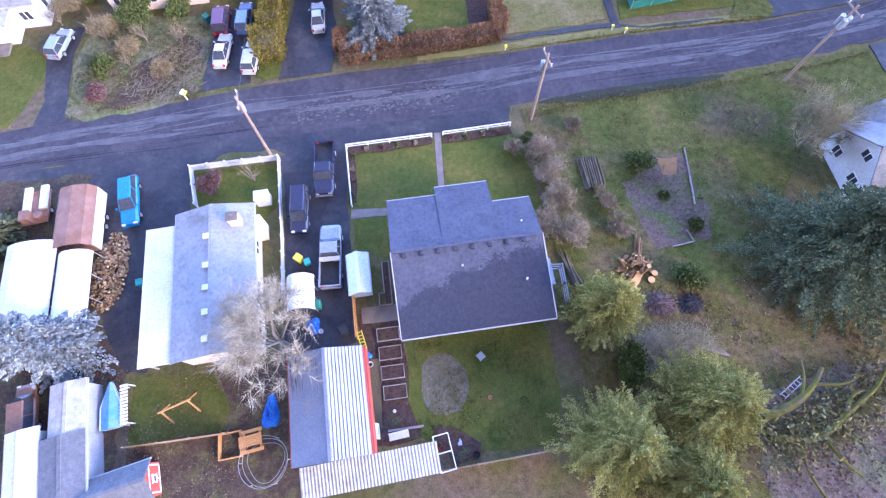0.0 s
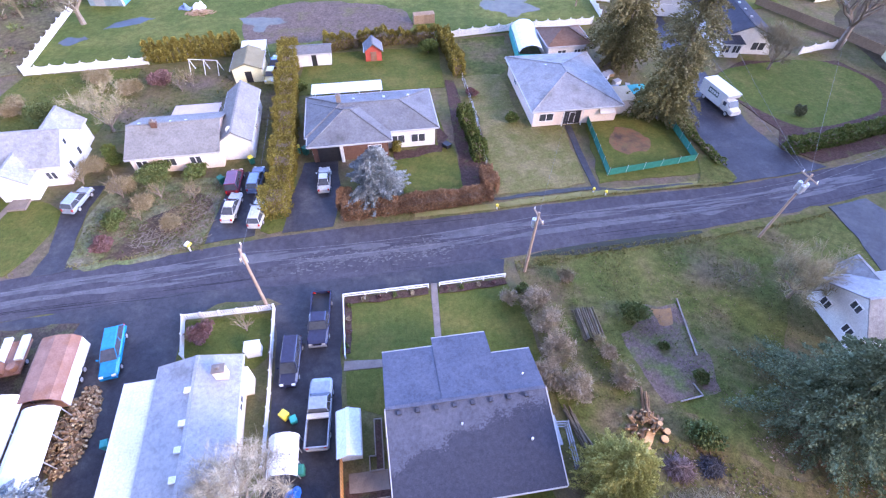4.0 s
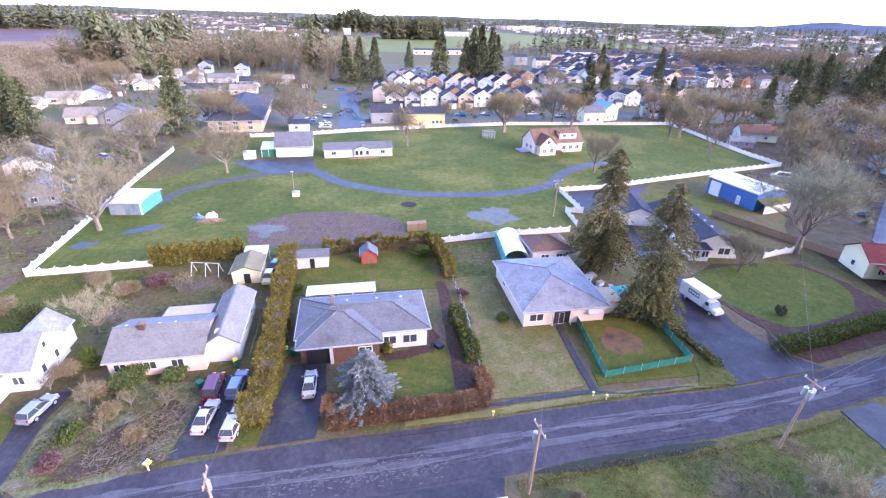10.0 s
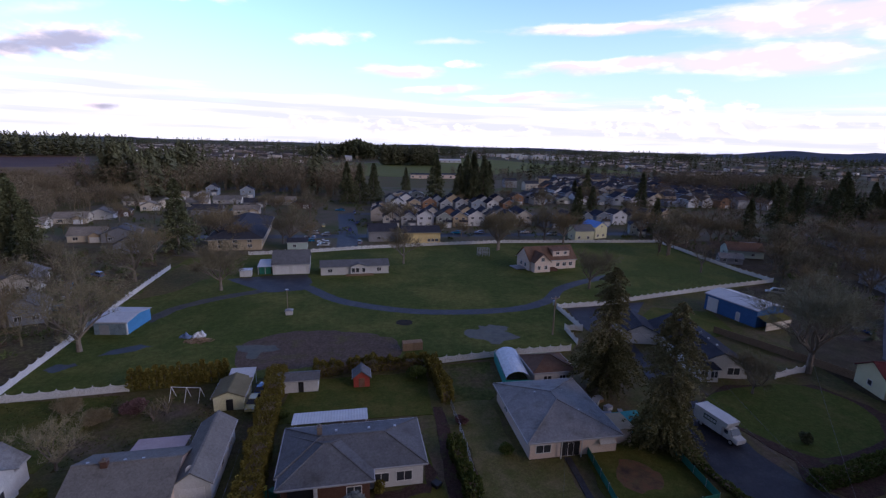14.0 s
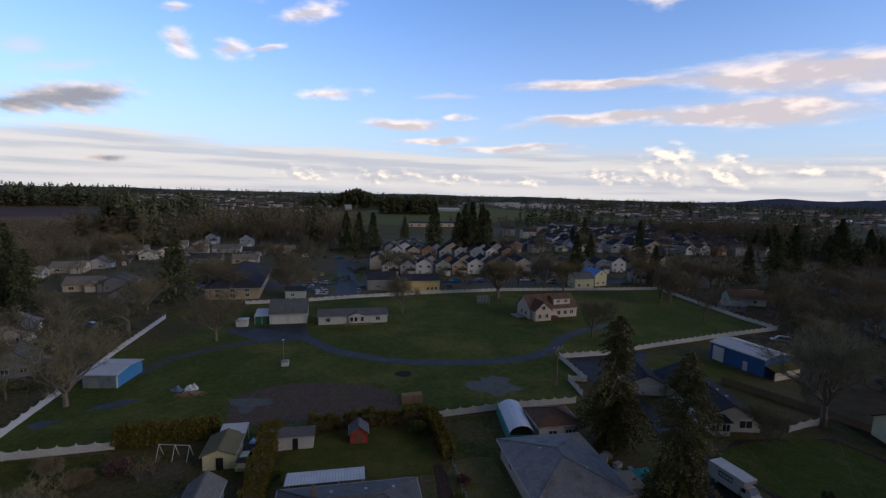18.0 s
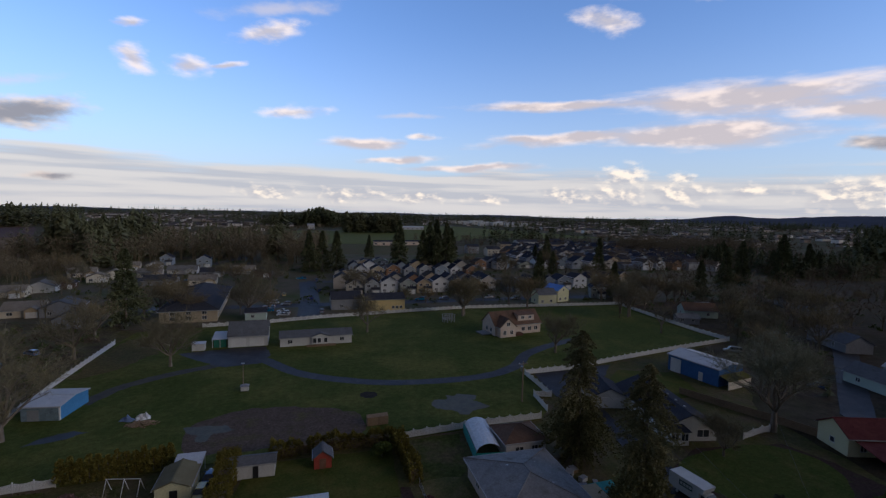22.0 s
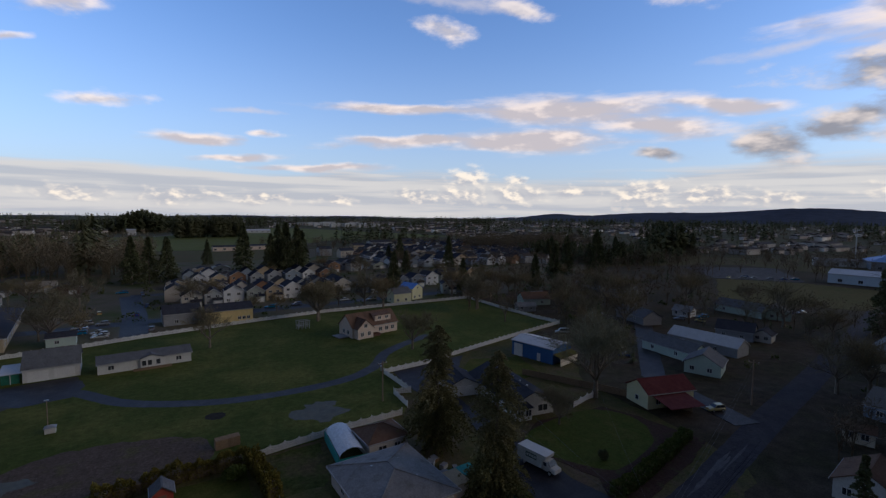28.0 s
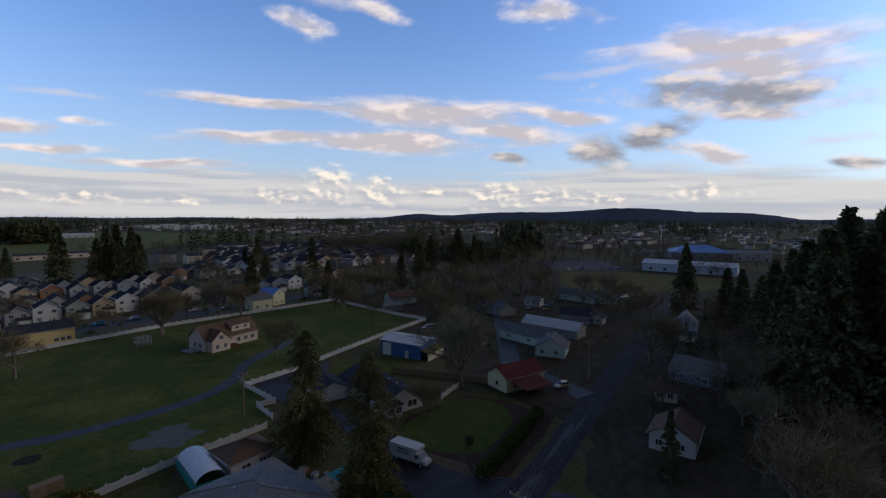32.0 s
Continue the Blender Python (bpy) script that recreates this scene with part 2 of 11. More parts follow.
# ---- materials ----
def surf(name, a, b, scale=1.5, rough=0.8, bump=0.15, fine=14.0, metal=0.0, world_co=False, spread=0.0, island=0.0, stretch=None,
         patch=None, patch_scale=0.25, patch_at=0.55, spec=0.2, transmission=0.0, grain=0.5, mid=0.0):
    """Two-scale mottled surface: a and b mixed by coarse noise, fine grain on top, optional stains (patch)."""
    m = bpy.data.materials.new(name)
    m.use_nodes = True
    t = m.node_tree
    p = t.nodes["Principled BSDF"]
    L = t.links.new
    if world_co:
        co = t.nodes.new("ShaderNodeNewGeometry").outputs["Position"]
    else:
        co = t.nodes.new("ShaderNodeTexCoord").outputs["Object"]
    if stretch:
        mp = t.nodes.new("ShaderNodeMapping")
        mp.inputs["Scale"].default_value = stretch
        L(co, mp.inputs[0])
        co = mp.outputs[0]

    def noise_out(s, d):
        n = t.nodes.new("ShaderNodeTexNoise")
        n.inputs["Scale"].default_value, n.inputs["Detail"].default_value = s, d
        n.inputs["Roughness"].default_value = 0.62
        L(co, n.inputs["Vector"])
        return n.outputs[0]

    def ramp(src, lo, hi):
        r = t.nodes.new("ShaderNodeMapRange")
        r.inputs[1].default_value, r.inputs[2].default_value = lo, hi
        L(src, r.inputs[0])
        return r.outputs[0]

    def mix(f, x, y):
        n = t.nodes.new("ShaderNodeMix")
        n.data_type = "RGBA"
        for s, v in ((n.inputs[0], f), (n.inputs[6], x), (n.inputs[7], y)):
            if isinstance(v, float):
                s.default_value = v
            elif isinstance(v, tuple):
                s.default_value = (*v, 1)
            else:
                L(v, s)
        return n.outputs[2]

    col = mix(ramp(noise_out(scale, 5), 0.34, 0.66), tuple(a), tuple(b))
    if patch:
        col = mix(ramp(noise_out(patch_scale, 6), patch_at - 0.07, patch_at + 0.09), col, tuple(patch))
    g = noise_out(fine, 3)
    val = t.nodes.new("ShaderNodeHueSaturation")
    amount = ramp(g, 0.2, 0.8)
    sc = t.nodes.new("ShaderNodeMath")
    sc.operation = "MULTIPLY_ADD"
    L(amount, sc.inputs[0])
    sc.inputs[1].default_value, sc.inputs[2].default_value = grain, 1 - grain / 2
    v = sc.outputs[0]
    if mid:
        q = t.nodes.new("ShaderNodeMath")
        q.operation = "MULTIPLY_ADD"
        L(ramp(noise_out((scale * fine) ** 0.5, 5), 0.25, 0.75), q.inputs[0])
        q.inputs[1].default_value, q.inputs[2].default_value = mid, 1 - mid / 2
        w = t.nodes.new("ShaderNodeMath")
        w.operation = "MULTIPLY"
        L(v, w.inputs[0])
        L(q.outputs[0], w.inputs[1])
        v = w.outputs[0]
    for amt, node, out in ((spread, "ShaderNodeObjectInfo", "Random"), (island, "ShaderNodeNewGeometry", "Random Per Island")):
        if amt:
            q = t.nodes.new("ShaderNodeMath")
            q.operation = "MULTIPLY_ADD"
            L(t.nodes.new(node).outputs[out], q.inputs[0])
            q.inputs[1].default_value, q.inputs[2].default_value = amt * 2, 1 - amt
            w = t.nodes.new("ShaderNodeMath")
            w.operation = "MULTIPLY"
            L(v, w.inputs[0])
            L(q.outputs[0], w.inputs[1])
            v = w.outputs[0]
    L(v, val.inputs["Value"])
    L(col, val.inputs["Color"])
    L(val.outputs[0], p.inputs["Base Color"])
    p.inputs["Roughness"].default_value, p.inputs["Metallic"].default_value = rough, metal
    p.inputs["Specular IOR Level"].default_value = min(spec, 0.04) if rough >= 0.75 else spec
    p.inputs["Transmission Weight"].default_value = transmission
    if bump:
        bn = t.nodes.new("ShaderNodeBump")
        bn.inputs["Strength"].default_value, bn.inputs["Distance"].default_value = bump, 0.05
        L(g, bn.inputs["Height"])
        L(bn.outputs[0], p.inputs["Normal"])
    return m


def palette(name, colours, rough=0.75, bump=0.08, fine=10.0):
    """Paint that takes one of a few colours, object by object."""
    m = surf(name, (0.5, 0.5, 0.5), (0.56, 0.56, 0.56), rough=rough, bump=bump, fine=fine)
    t = m.node_tree
    r = t.nodes.new("ShaderNodeValToRGB")
    r.color_ramp.interpolation = "CONSTANT"
    while len(r.color_ramp.elements) < len(colours):
        r.color_ramp.elements.new(0.5)
    for i, (e, c3) in enumerate(zip(r.color_ramp.elements, colours)):
        e.position, e.color = i / len(colours), (*c3, 1)
    t.links.new(t.nodes.new("ShaderNodeObjectInfo").outputs["Random"], r.inputs[0])
    hsv = next(n for n in t.nodes if n.bl_idname == "ShaderNodeHueSaturation")
    t.links.new(r.outputs[0], hsv.inputs["Color"])
    return m


# ground covers
G_WILD = surf("rough_grass", (0.074, 0.080, 0.028), (0.118, 0.098, 0.045), 0.35, 0.95, 0.5, 7, world_co=True, patch=(0.125, 0.092, 0.068), patch_scale=0.10, patch_at=0.55, grain=0.9, mid=0.7)
G_LAWN = surf("lawn_grass", (0.061, 0.078, 0.018), (0.085, 0.093, 0.023), 0.5, 0.95, 0.5, 9, world_co=True, patch=(0.106, 0.100, 0.027), patch_scale=0.22, patch_at=0.54, grain=0.8, mid=0.5)
G_PARK = surf("park_grass", (0.060, 0.083, 0.020), (0.080, 0.098, 0.026), 0.12, 0.95, 0.4, 5, world_co=True, patch=(0.125, 0.126, 0.036), patch_scale=0.045, patch_at=0.53, grain=0.8, mid=0.6)
G_MOSS = surf("mossy_grass", (0.060, 0.076, 0.020), (0.098, 0.094, 0.030), 0.22, 0.95, 0.5, 6, world_co=True, patch=(0.108, 0.084, 0.046), patch_scale=0.11, patch_at=0.54, grain=0.9, mid=0.9)
G_DRY = surf("dry_grass", (0.142, 0.122, 0.052), (0.100, 0.106, 0.034), 0.5, 0.95, 0.5, 10, world_co=True, patch=(0.17, 0.14, 0.07), patch_scale=0.3, grain=1.0, mid=0.5)
G_DIRT = surf("bare_soil", (0.088, 0.062, 0.044), (0.060, 0.044, 0.034), 0.8, 0.9, 0.6, 10, world_co=True, patch=(0.105, 0.098, 0.045), patch_scale=0.5, patch_at=0.56, grain=1.0, mid=0.7)
G_GRAVEL = surf("grey_gravel", (0.085, 0.083, 0.09), (0.12, 0.115, 0.115), 1.2, 0.85, 0.5, 14, world_co=True, patch=(0.06, 0.058, 0.062), patch_scale=0.25, patch_at=0.52, grain=0.8, mid=0.5)
G_MULCH = surf("bark_mulch", (0.050, 0.030, 0.026), (0.082, 0.052, 0.043), 2.5, 0.95, 0.6, 14, world_co=True, patch=(0.07, 0.072, 0.034), patch_scale=0.7, patch_at=0.60, grain=1.1, mid=0.8)
G_FIELD = surf("far_field_grass", (0.120, 0.140, 0.040), (0.142, 0.146, 0.054), 0.02, 0.95, 0.1, 0.5, world_co=True)
G_BROWN = surf("ploughed_field", (0.180, 0.110, 0.058), (0.215, 0.142, 0.076), 0.012, 0.95, 0.1, 0.5, world_co=True)
ASPHALT = surf("worn_asphalt", (0.045, 0.043, 0.052), (0.064, 0.060, 0.070), 0.35, 0.8, 0.3, 9, world_co=True, patch=(0.068, 0.064, 0.070), patch_scale=0.22, patch_at=0.57, grain=0.5, mid=0.5, spec=0.15)
DRIVE = surf("damp_asphalt", (0.026, 0.025, 0.030), (0.040, 0.038, 0.043), 0.5, 0.6, 0.3, 9, world_co=True, patch=(0.058, 0.054, 0.053), patch_scale=0.3, patch_at=0.58, grain=0.6, mid=0.6, spec=0.2)
LANE = surf("dark_wet_lane", (0.020, 0.019, 0.025), (0.032, 0.030, 0.037), 0.5, 0.6, 0.3, 9, world_co=True, patch=(0.044, 0.041, 0.046), patch_scale=0.3, patch_at=0.58, grain=0.6, mid=0.7, spec=0.2)
PALE = surf("worn_line", (0.096, 0.092, 0.097), (0.060, 0.058, 0.064), 0.7, 0.7, 0.3, 7, world_co=True)
CONCRETE = surf("weathered_concrete", (0.15, 0.122, 0.105), (0.205, 0.17, 0.148), 0.8, 0.8, 0.3, 14, world_co=True)
PUDDLE = surf("standing_water", (0.062, 0.058, 0.040), (0.085, 0.082, 0.052), 0.6, 0.6, 0.02, 1.0, world_co=True, spec=0.3, patch=(0.09, 0.08, 0.05), patch_scale=0.4, patch_at=0.5)
# building surfaces
def roofing(name, a, b, **kw):
    return surf(name, a, b, 0.6, 0.85, 0.35, 18, grain=0.85, mid=0.45, **kw)




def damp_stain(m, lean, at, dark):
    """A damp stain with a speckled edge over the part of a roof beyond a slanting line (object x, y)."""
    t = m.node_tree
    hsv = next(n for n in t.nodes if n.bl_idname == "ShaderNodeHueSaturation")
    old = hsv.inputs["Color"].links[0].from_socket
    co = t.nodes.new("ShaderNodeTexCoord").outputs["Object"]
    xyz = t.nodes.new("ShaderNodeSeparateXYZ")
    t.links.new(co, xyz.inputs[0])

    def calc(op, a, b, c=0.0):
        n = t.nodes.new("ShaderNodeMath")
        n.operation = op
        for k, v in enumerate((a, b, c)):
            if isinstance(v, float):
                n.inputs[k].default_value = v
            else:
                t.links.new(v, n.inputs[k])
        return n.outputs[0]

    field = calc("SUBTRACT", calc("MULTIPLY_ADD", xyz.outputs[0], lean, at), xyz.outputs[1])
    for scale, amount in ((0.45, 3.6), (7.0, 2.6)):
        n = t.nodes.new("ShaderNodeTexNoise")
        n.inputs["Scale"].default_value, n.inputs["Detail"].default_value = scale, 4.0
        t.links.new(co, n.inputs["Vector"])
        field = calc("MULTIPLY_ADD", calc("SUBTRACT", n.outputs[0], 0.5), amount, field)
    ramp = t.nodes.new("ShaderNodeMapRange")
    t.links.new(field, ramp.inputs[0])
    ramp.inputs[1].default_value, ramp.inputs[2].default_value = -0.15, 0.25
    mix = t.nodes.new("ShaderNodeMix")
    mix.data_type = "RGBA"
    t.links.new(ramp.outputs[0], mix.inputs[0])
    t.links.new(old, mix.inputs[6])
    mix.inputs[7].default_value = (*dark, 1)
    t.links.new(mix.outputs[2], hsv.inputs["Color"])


R_SLATE = roofing("blue_grey_shingles", (0.066, 0.071, 0.094), (0.085, 0.090, 0.115))
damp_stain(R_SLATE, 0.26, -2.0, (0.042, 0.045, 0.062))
R_PALE = roofing("pale_grey_shingles", (0.22, 0.228, 0.24), (0.28, 0.288, 0.30), patch=(0.18, 0.18, 0.185), patch_scale=0.3, patch_at=0.6)
R_GREY = roofing("grey_shingles", (0.12, 0.123, 0.133), (0.16, 0.163, 0.172), patch=(0.095, 0.095, 0.095), patch_scale=0.3, patch_at=0.6)
R_TAN = roofing("grey_brown_shingles", (0.170, 0.160, 0.150), (0.215, 0.205, 0.19), patch=(0.14, 0.13, 0.12), patch_scale=0.3, patch_at=0.6)
R_LIGHT = roofing("light_grey_shingles", (0.205, 0.21, 0.222), (0.262, 0.266, 0.275), patch=(0.16, 0.158, 0.155), patch_scale=0.35, patch_at=0.6)
R_BROWN = roofing("brown_shingles", (0.16, 0.095, 0.068), (0.20, 0.125, 0.09), patch=(0.12, 0.08, 0.06), patch_scale=0.3)
R_DARK = roofing("dark_shingles", (0.045, 0.047, 0.06), (0.06, 0.062, 0.075))
R_RED = roofing("dark_red_shingles", (0.12, 0.036, 0.038), (0.155, 0.05, 0.05))
R_WHITE = surf("white_metal_roof", (0.44, 0.44, 0.455), (0.52, 0.52, 0.525), 0.5, 0.4, 0.05, 6, patch=(0.55, 0.52, 0.48), patch_scale=0.4, patch_at=0.64)
R_METAL = surf("ribbed_grey_metal", (0.165, 0.182, 0.226), (0.200, 0.218, 0.262), 0.5, 0.5, 0.05, 8, metal=0.15, patch=(0.25, 0.2, 0.18), patch_scale=0.5, patch_at=0.64)
R_CLEAR = surf("corrugated_fibreglass", (0.40, 0.40, 0.38), (0.27, 0.26, 0.24), 1.2, 0.5, 0.1, 9, patch=(0.22, 0.18, 0.15), patch_scale=0.9, patch_at=0.62)
WHITE = surf("white_siding", (0.51, 0.51, 0.50), (0.58, 0.58, 0.57), 0.7, 0.6, 0.08, 9, patch=(0.6, 0.59, 0.55), patch_scale=0.5, patch_at=0.66)
VINYL = surf("white_vinyl", (0.60, 0.60, 0.60), (0.66, 0.66, 0.65), 0.6, 0.45, 0.03, 8, patch=(0.62, 0.62, 0.58), patch_scale=1.2, patch_at=0.66)
CREAM = surf("cream_siding", (0.60, 0.54, 0.44), (0.66, 0.60, 0.50), 0.7, 0.65, 0.08, 9)
PINK = surf("pinkish_cream_siding", (0.62, 0.50, 0.42), (0.68, 0.56, 0.48), 0.7, 0.65, 0.08, 9)
GUTTER = surf("weathered_gutter", (0.34, 0.34, 0.35), (0.42, 0.42, 0.42), 0.9, 0.6, 0.05, 8)
# brick darkened in its colour to stand for shade under the bungalow's eaves
BRICK = surf("shaded_red_brick", (0.095, 0.052, 0.04), (0.13, 0.072, 0.055), 6.0, 0.85, 0.3, 30)
BLUE_M = surf("blue_metal_siding", (0.034, 0.11, 0.27), (0.042, 0.13, 0.31), 0.5, 0.5, 0.05, 6)
AQUA = surf("light_blue_siding", (0.05, 0.215, 0.43), (0.065, 0.245, 0.47), 0.7, 0.6, 0.05, 8)
TEAL = surf("teal_tarp", (0.02, 0.27, 0.25), (0.03, 0.32, 0.30), 1.0, 0.5, 0.3, 5)
REDP = surf("red_paint", (0.36, 0.06, 0.045), (0.42, 0.085, 0.06), 0.9, 0.7, 0.1, 9)
YELLOW = surf("yellow_siding", (0.72, 0.55, 0.26), (0.76, 0.60, 0.30), 0.7, 0.65, 0.05, 8)
PALEYEL = surf("pale_yellow_siding", (0.62, 0.60, 0.38), (0.66, 0.63, 0.42), 0.7, 0.65, 0.05, 8)
MINT = surf("pale_green_siding", (0.42, 0.52, 0.47), (0.46, 0.56, 0.50), 0.7, 0.65, 0.05, 8)
BLUEGREY = surf("blue_grey_siding", (0.20, 0.26, 0.34), (0.24, 0.30, 0.38), 0.7, 0.6, 0.05, 8)
GREYP = surf("grey_paint", (0.24, 0.25, 0.27), (0.29, 0.30, 0.32), 0.7, 0.6, 0.05, 8)
# black plastic; also the flat panels that stand for shade in openings
BLACKP = surf("black_plastic_and_shade", (0.02, 0.02, 0.022), (0.03, 0.03, 0.032), 2, 0.5, 0.05, 12)
GLASS = surf("window_glass", (0.035, 0.04, 0.05), (0.05, 0.056, 0.068), 0.4, 0.06, 0.0, 3, spec=0.7)
WOOD = surf("weathered_wood", (0.22, 0.15, 0.095), (0.30, 0.21, 0.14), 1.5, 0.8, 0.3, 16, stretch=(1, 1, 4), spread=0.15)
WOOD_NEW = surf("orange_wood", (0.42, 0.20, 0.075), (0.50, 0.26, 0.10), 1.5, 0.7, 0.2, 16, spread=0.12)
POLEWOOD = surf("pole_wood", (0.26, 0.19, 0.14), (0.33, 0.25, 0.19), 0.8, 0.85, 0.3, 12, stretch=(3, 3, 0.5))
STEEL = surf("galvanised_steel", (0.45, 0.46, 0.48), (0.52, 0.53, 0.55), 1.5, 0.4, 0.05, 12, metal=0.6)
RUBBER = surf("tyre_rubber", (0.018, 0.018, 0.019), (0.028, 0.028, 0.028), 3, 0.85, 0.1, 20)
RUST = surf("rusty_brown_metal", (0.19, 0.095, 0.065), (0.26, 0.145, 0.105), 0.8, 0.6, 0.1, 9, patch=(0.20, 0.09, 0.05), patch_scale=0.5, patch_at=0.57)
BLUETARP = surf("blue_tarp", (0.02, 0.13, 0.50), (0.04, 0.22, 0.62), 1.2, 0.45, 0.4, 5)
YELPLASTIC = surf("yellow_plastic", (0.70, 0.56, 0.05), (0.75, 0.62, 0.10), 1, 0.5, 0.05, 8)
GREENPL = surf("green_plastic", (0.02, 0.14, 0.10), (0.03, 0.18, 0.13), 1, 0.5, 0.05, 8)
# plants
def leafy(name, a, b, island=0.24, **kw):
    return surf(name, a, b, kw.pop("scale", 0.9), 0.75, 0.0, 3.0, island=island, spread=0.1, spec=0.2, **kw)


L_CEDAR = leafy("olive_cedar_foliage", (0.200, 0.202, 0.058), (0.36, 0.33, 0.105))
L_DARK = leafy("dark_fir_foliage", (0.080, 0.092, 0.050), (0.150, 0.160, 0.083))
L_FIR = leafy("fir_foliage", (0.130, 0.126, 0.054), (0.205, 0.185, 0.084))
L_SPRUCE = leafy("blue_spruce_needles", (0.125, 0.148, 0.152), (0.255, 0.285, 0.292))
L_ARBOR = leafy("golden_arborvitae", (0.122, 0.104, 0.026), (0.20, 0.166, 0.040))
L_HEDGE = leafy("green_hedge_leaves", (0.055, 0.085, 0.022), (0.11, 0.13, 0.04))
L_DRYHEDGE = leafy("dry_brown_hedge", (0.185, 0.105, 0.062), (0.255, 0.155, 0.092))
L_SHRUB = leafy("shrub_leaves", (0.065, 0.095, 0.030), (0.12, 0.135, 0.050))
L_RED = leafy("bare_red_shrub_twigs", (0.115, 0.062, 0.060), (0.175, 0.105, 0.098))
L_BIGFIR = leafy("grey_green_fir_foliage", (0.070, 0.100, 0.058), (0.150, 0.178, 0.100))
PALETWIG = surf("bleached_twigs", (0.275, 0.238, 0.172), (0.39, 0.34, 0.255), 0.6, 0.9, 0.0, 6, island=0.3)
BARK = surf("grey_bark", (0.16, 0.13, 0.105), (0.24, 0.20, 0.16), 1.0, 0.9, 0.4, 12, spread=0.12)
TWIG = surf("pale_twigs", (0.205, 0.178, 0.105), (0.29, 0.25, 0.155), 0.6, 0.9, 0.0, 6, island=0.2, spread=0.1)
LICHEN = surf("lichen_twigs", (0.215, 0.215, 0.145), (0.32, 0.315, 0.225), 0.6, 0.9, 0.0, 6, island=0.2, spread=0.1)
TWIG_G = surf("grey_twigs", (0.155, 0.136, 0.088), (0.235, 0.206, 0.135), 0.6, 0.9, 0.0, 6, island=0.2, spread=0.12)
MOSS = surf("mossy_bark", (0.095, 0.095, 0.022), (0.140, 0.128, 0.036), 1.2, 0.95, 0.5, 9, patch=(0.13, 0.10, 0.07), patch_scale=0.8)
WOODS = leafy("far_bare_woods", (0.130, 0.098, 0.068), (0.20, 0.152, 0.106))
# forest colour shifted to blue: distance haze is mixed into the paint
HILL = surf("hazy_hill_forest", (0.046, 0.055, 0.082), (0.066, 0.077, 0.108), 0.004, 1.0, 0.0, 0.02, world_co=True)


# ---- mesh helpers ----
class M:
    """Collects vertices and faces of one mesh."""

    def __init__(self):
        self.v, self.f = [], []

    def face(self, *pts):
        n = len(self.v)
        self.v += [tuple(p) for p in pts]
        self.f.append(tuple(range(n, n + len(pts))))
        return self

    def hexa(self, b, t):
        """Solid between two loops of equal length, b below and t above."""
        n, k = len(self.v), len(b)
        self.v += [tuple(p) for p in b] + [tuple(p) for p in t]
        self.f.append(tuple(n + i for i in reversed(range(k))))
        self.f.append(tuple(n + k + i for i in range(k)))
        for i in range(k):
            j = (i + 1) % k
            self.f.append((n + i, n + j, n + k + j, n + k + i))
        return self

    def box(self, x0, x1, y0, y1, z0, z1):
        q = [(x0, y0), (x1, y0), (x1, y1), (x0, y1)]
        return self.hexa([(x, y, z0) for x, y in q], [(x, y, z1) for x, y in q])

    def beam(self, a, b, w, h=None):
        """A square bar from a to b."""
        return self.tube([a, b], [w / 1.41, w / 1.41], 4)

    def loft(self, loops, caps=True):
        n, k = len(self.v), len(loops[0])
        for lp in loops:
            self.v += [tuple(p) for p in lp]
        for r in range(len(loops) - 1):
            for i in range(k):
                j = (i + 1) % k
                self.f.append((n + r * k + i, n + r * k + j, n + (r + 1) * k + j, n + (r + 1) * k + i))
        if caps:
            self.f.append(tuple(n + i for i in reversed(range(k))))
            self.f.append(tuple(n + (len(loops) - 1) * k + i for i in range(k)))
        return self

    def tube(self, pts, radii, k=6, caps=True):
        pts = [Vector(p) for p in pts]
        loops = []
        for i, p in enumerate(pts):
            d = (pts[min(i + 1, len(pts) - 1)] - pts[max(i - 1, 0)]).normalized()
            s = d.orthogonal().normalized() if abs(d.z) > 0.95 else d.cross(Vector((0, 0, 1))).normalized()
            u = s.cross(d)
            o = math.pi / 4 if k == 4 else 0
            loops.append([p + (s * math.cos(2 * math.pi * j / k + o) + u * math.sin(2 * math.pi * j / k + o)) * radii[i] for j in range(k)])
        return self.loft(loops, caps)

    def cyl(self, x, y, z0, z1, r, k=12, r1=None):
        r1 = r if r1 is None else r1
        ring = [(math.cos(2 * math.pi * i / k), math.sin(2 * math.pi * i / k)) for i in range(k)]
        return self.hexa([(x + r * a, y + r * b, z0) for a, b in ring], [(x + r1 * a, y + r1 * b, z1) for a, b in ring])

    def mesh(self, name):
        me = bpy.data.meshes.new(name)
        me.from_pydata(self.v, [], self.f)
        me.update()
        return me


def quads(name, corners):
    """A mesh of loose quads or triangles from an array (n, 3 or 4, 3)."""
    n, k = corners.shape[:2]
    me = bpy.data.meshes.new(name)
    me.vertices.add(n * k)
    me.vertices.foreach_set("co", corners.reshape(-1).astype(np.float32))
    me.loops.add(n * k)
    me.loops.foreach_set("vertex_index", np.arange(n * k, dtype=np.int32))
    me.polygons.add(n)
    me.polygons.foreach_set("loop_start", np.arange(0, n * k, k, dtype=np.int32))
    me.update(calc_edges=True)
    return me


def part(name, m, material, parent=None, label="", kind=""):
    me = m.mesh(name) if isinstance(m, M) else m
    if not me.materials:
        me.materials.append(material)
    ob = new(name, me)
    if parent:
        ob.parent = parent
    return tagged(ob, label, kind=kind)


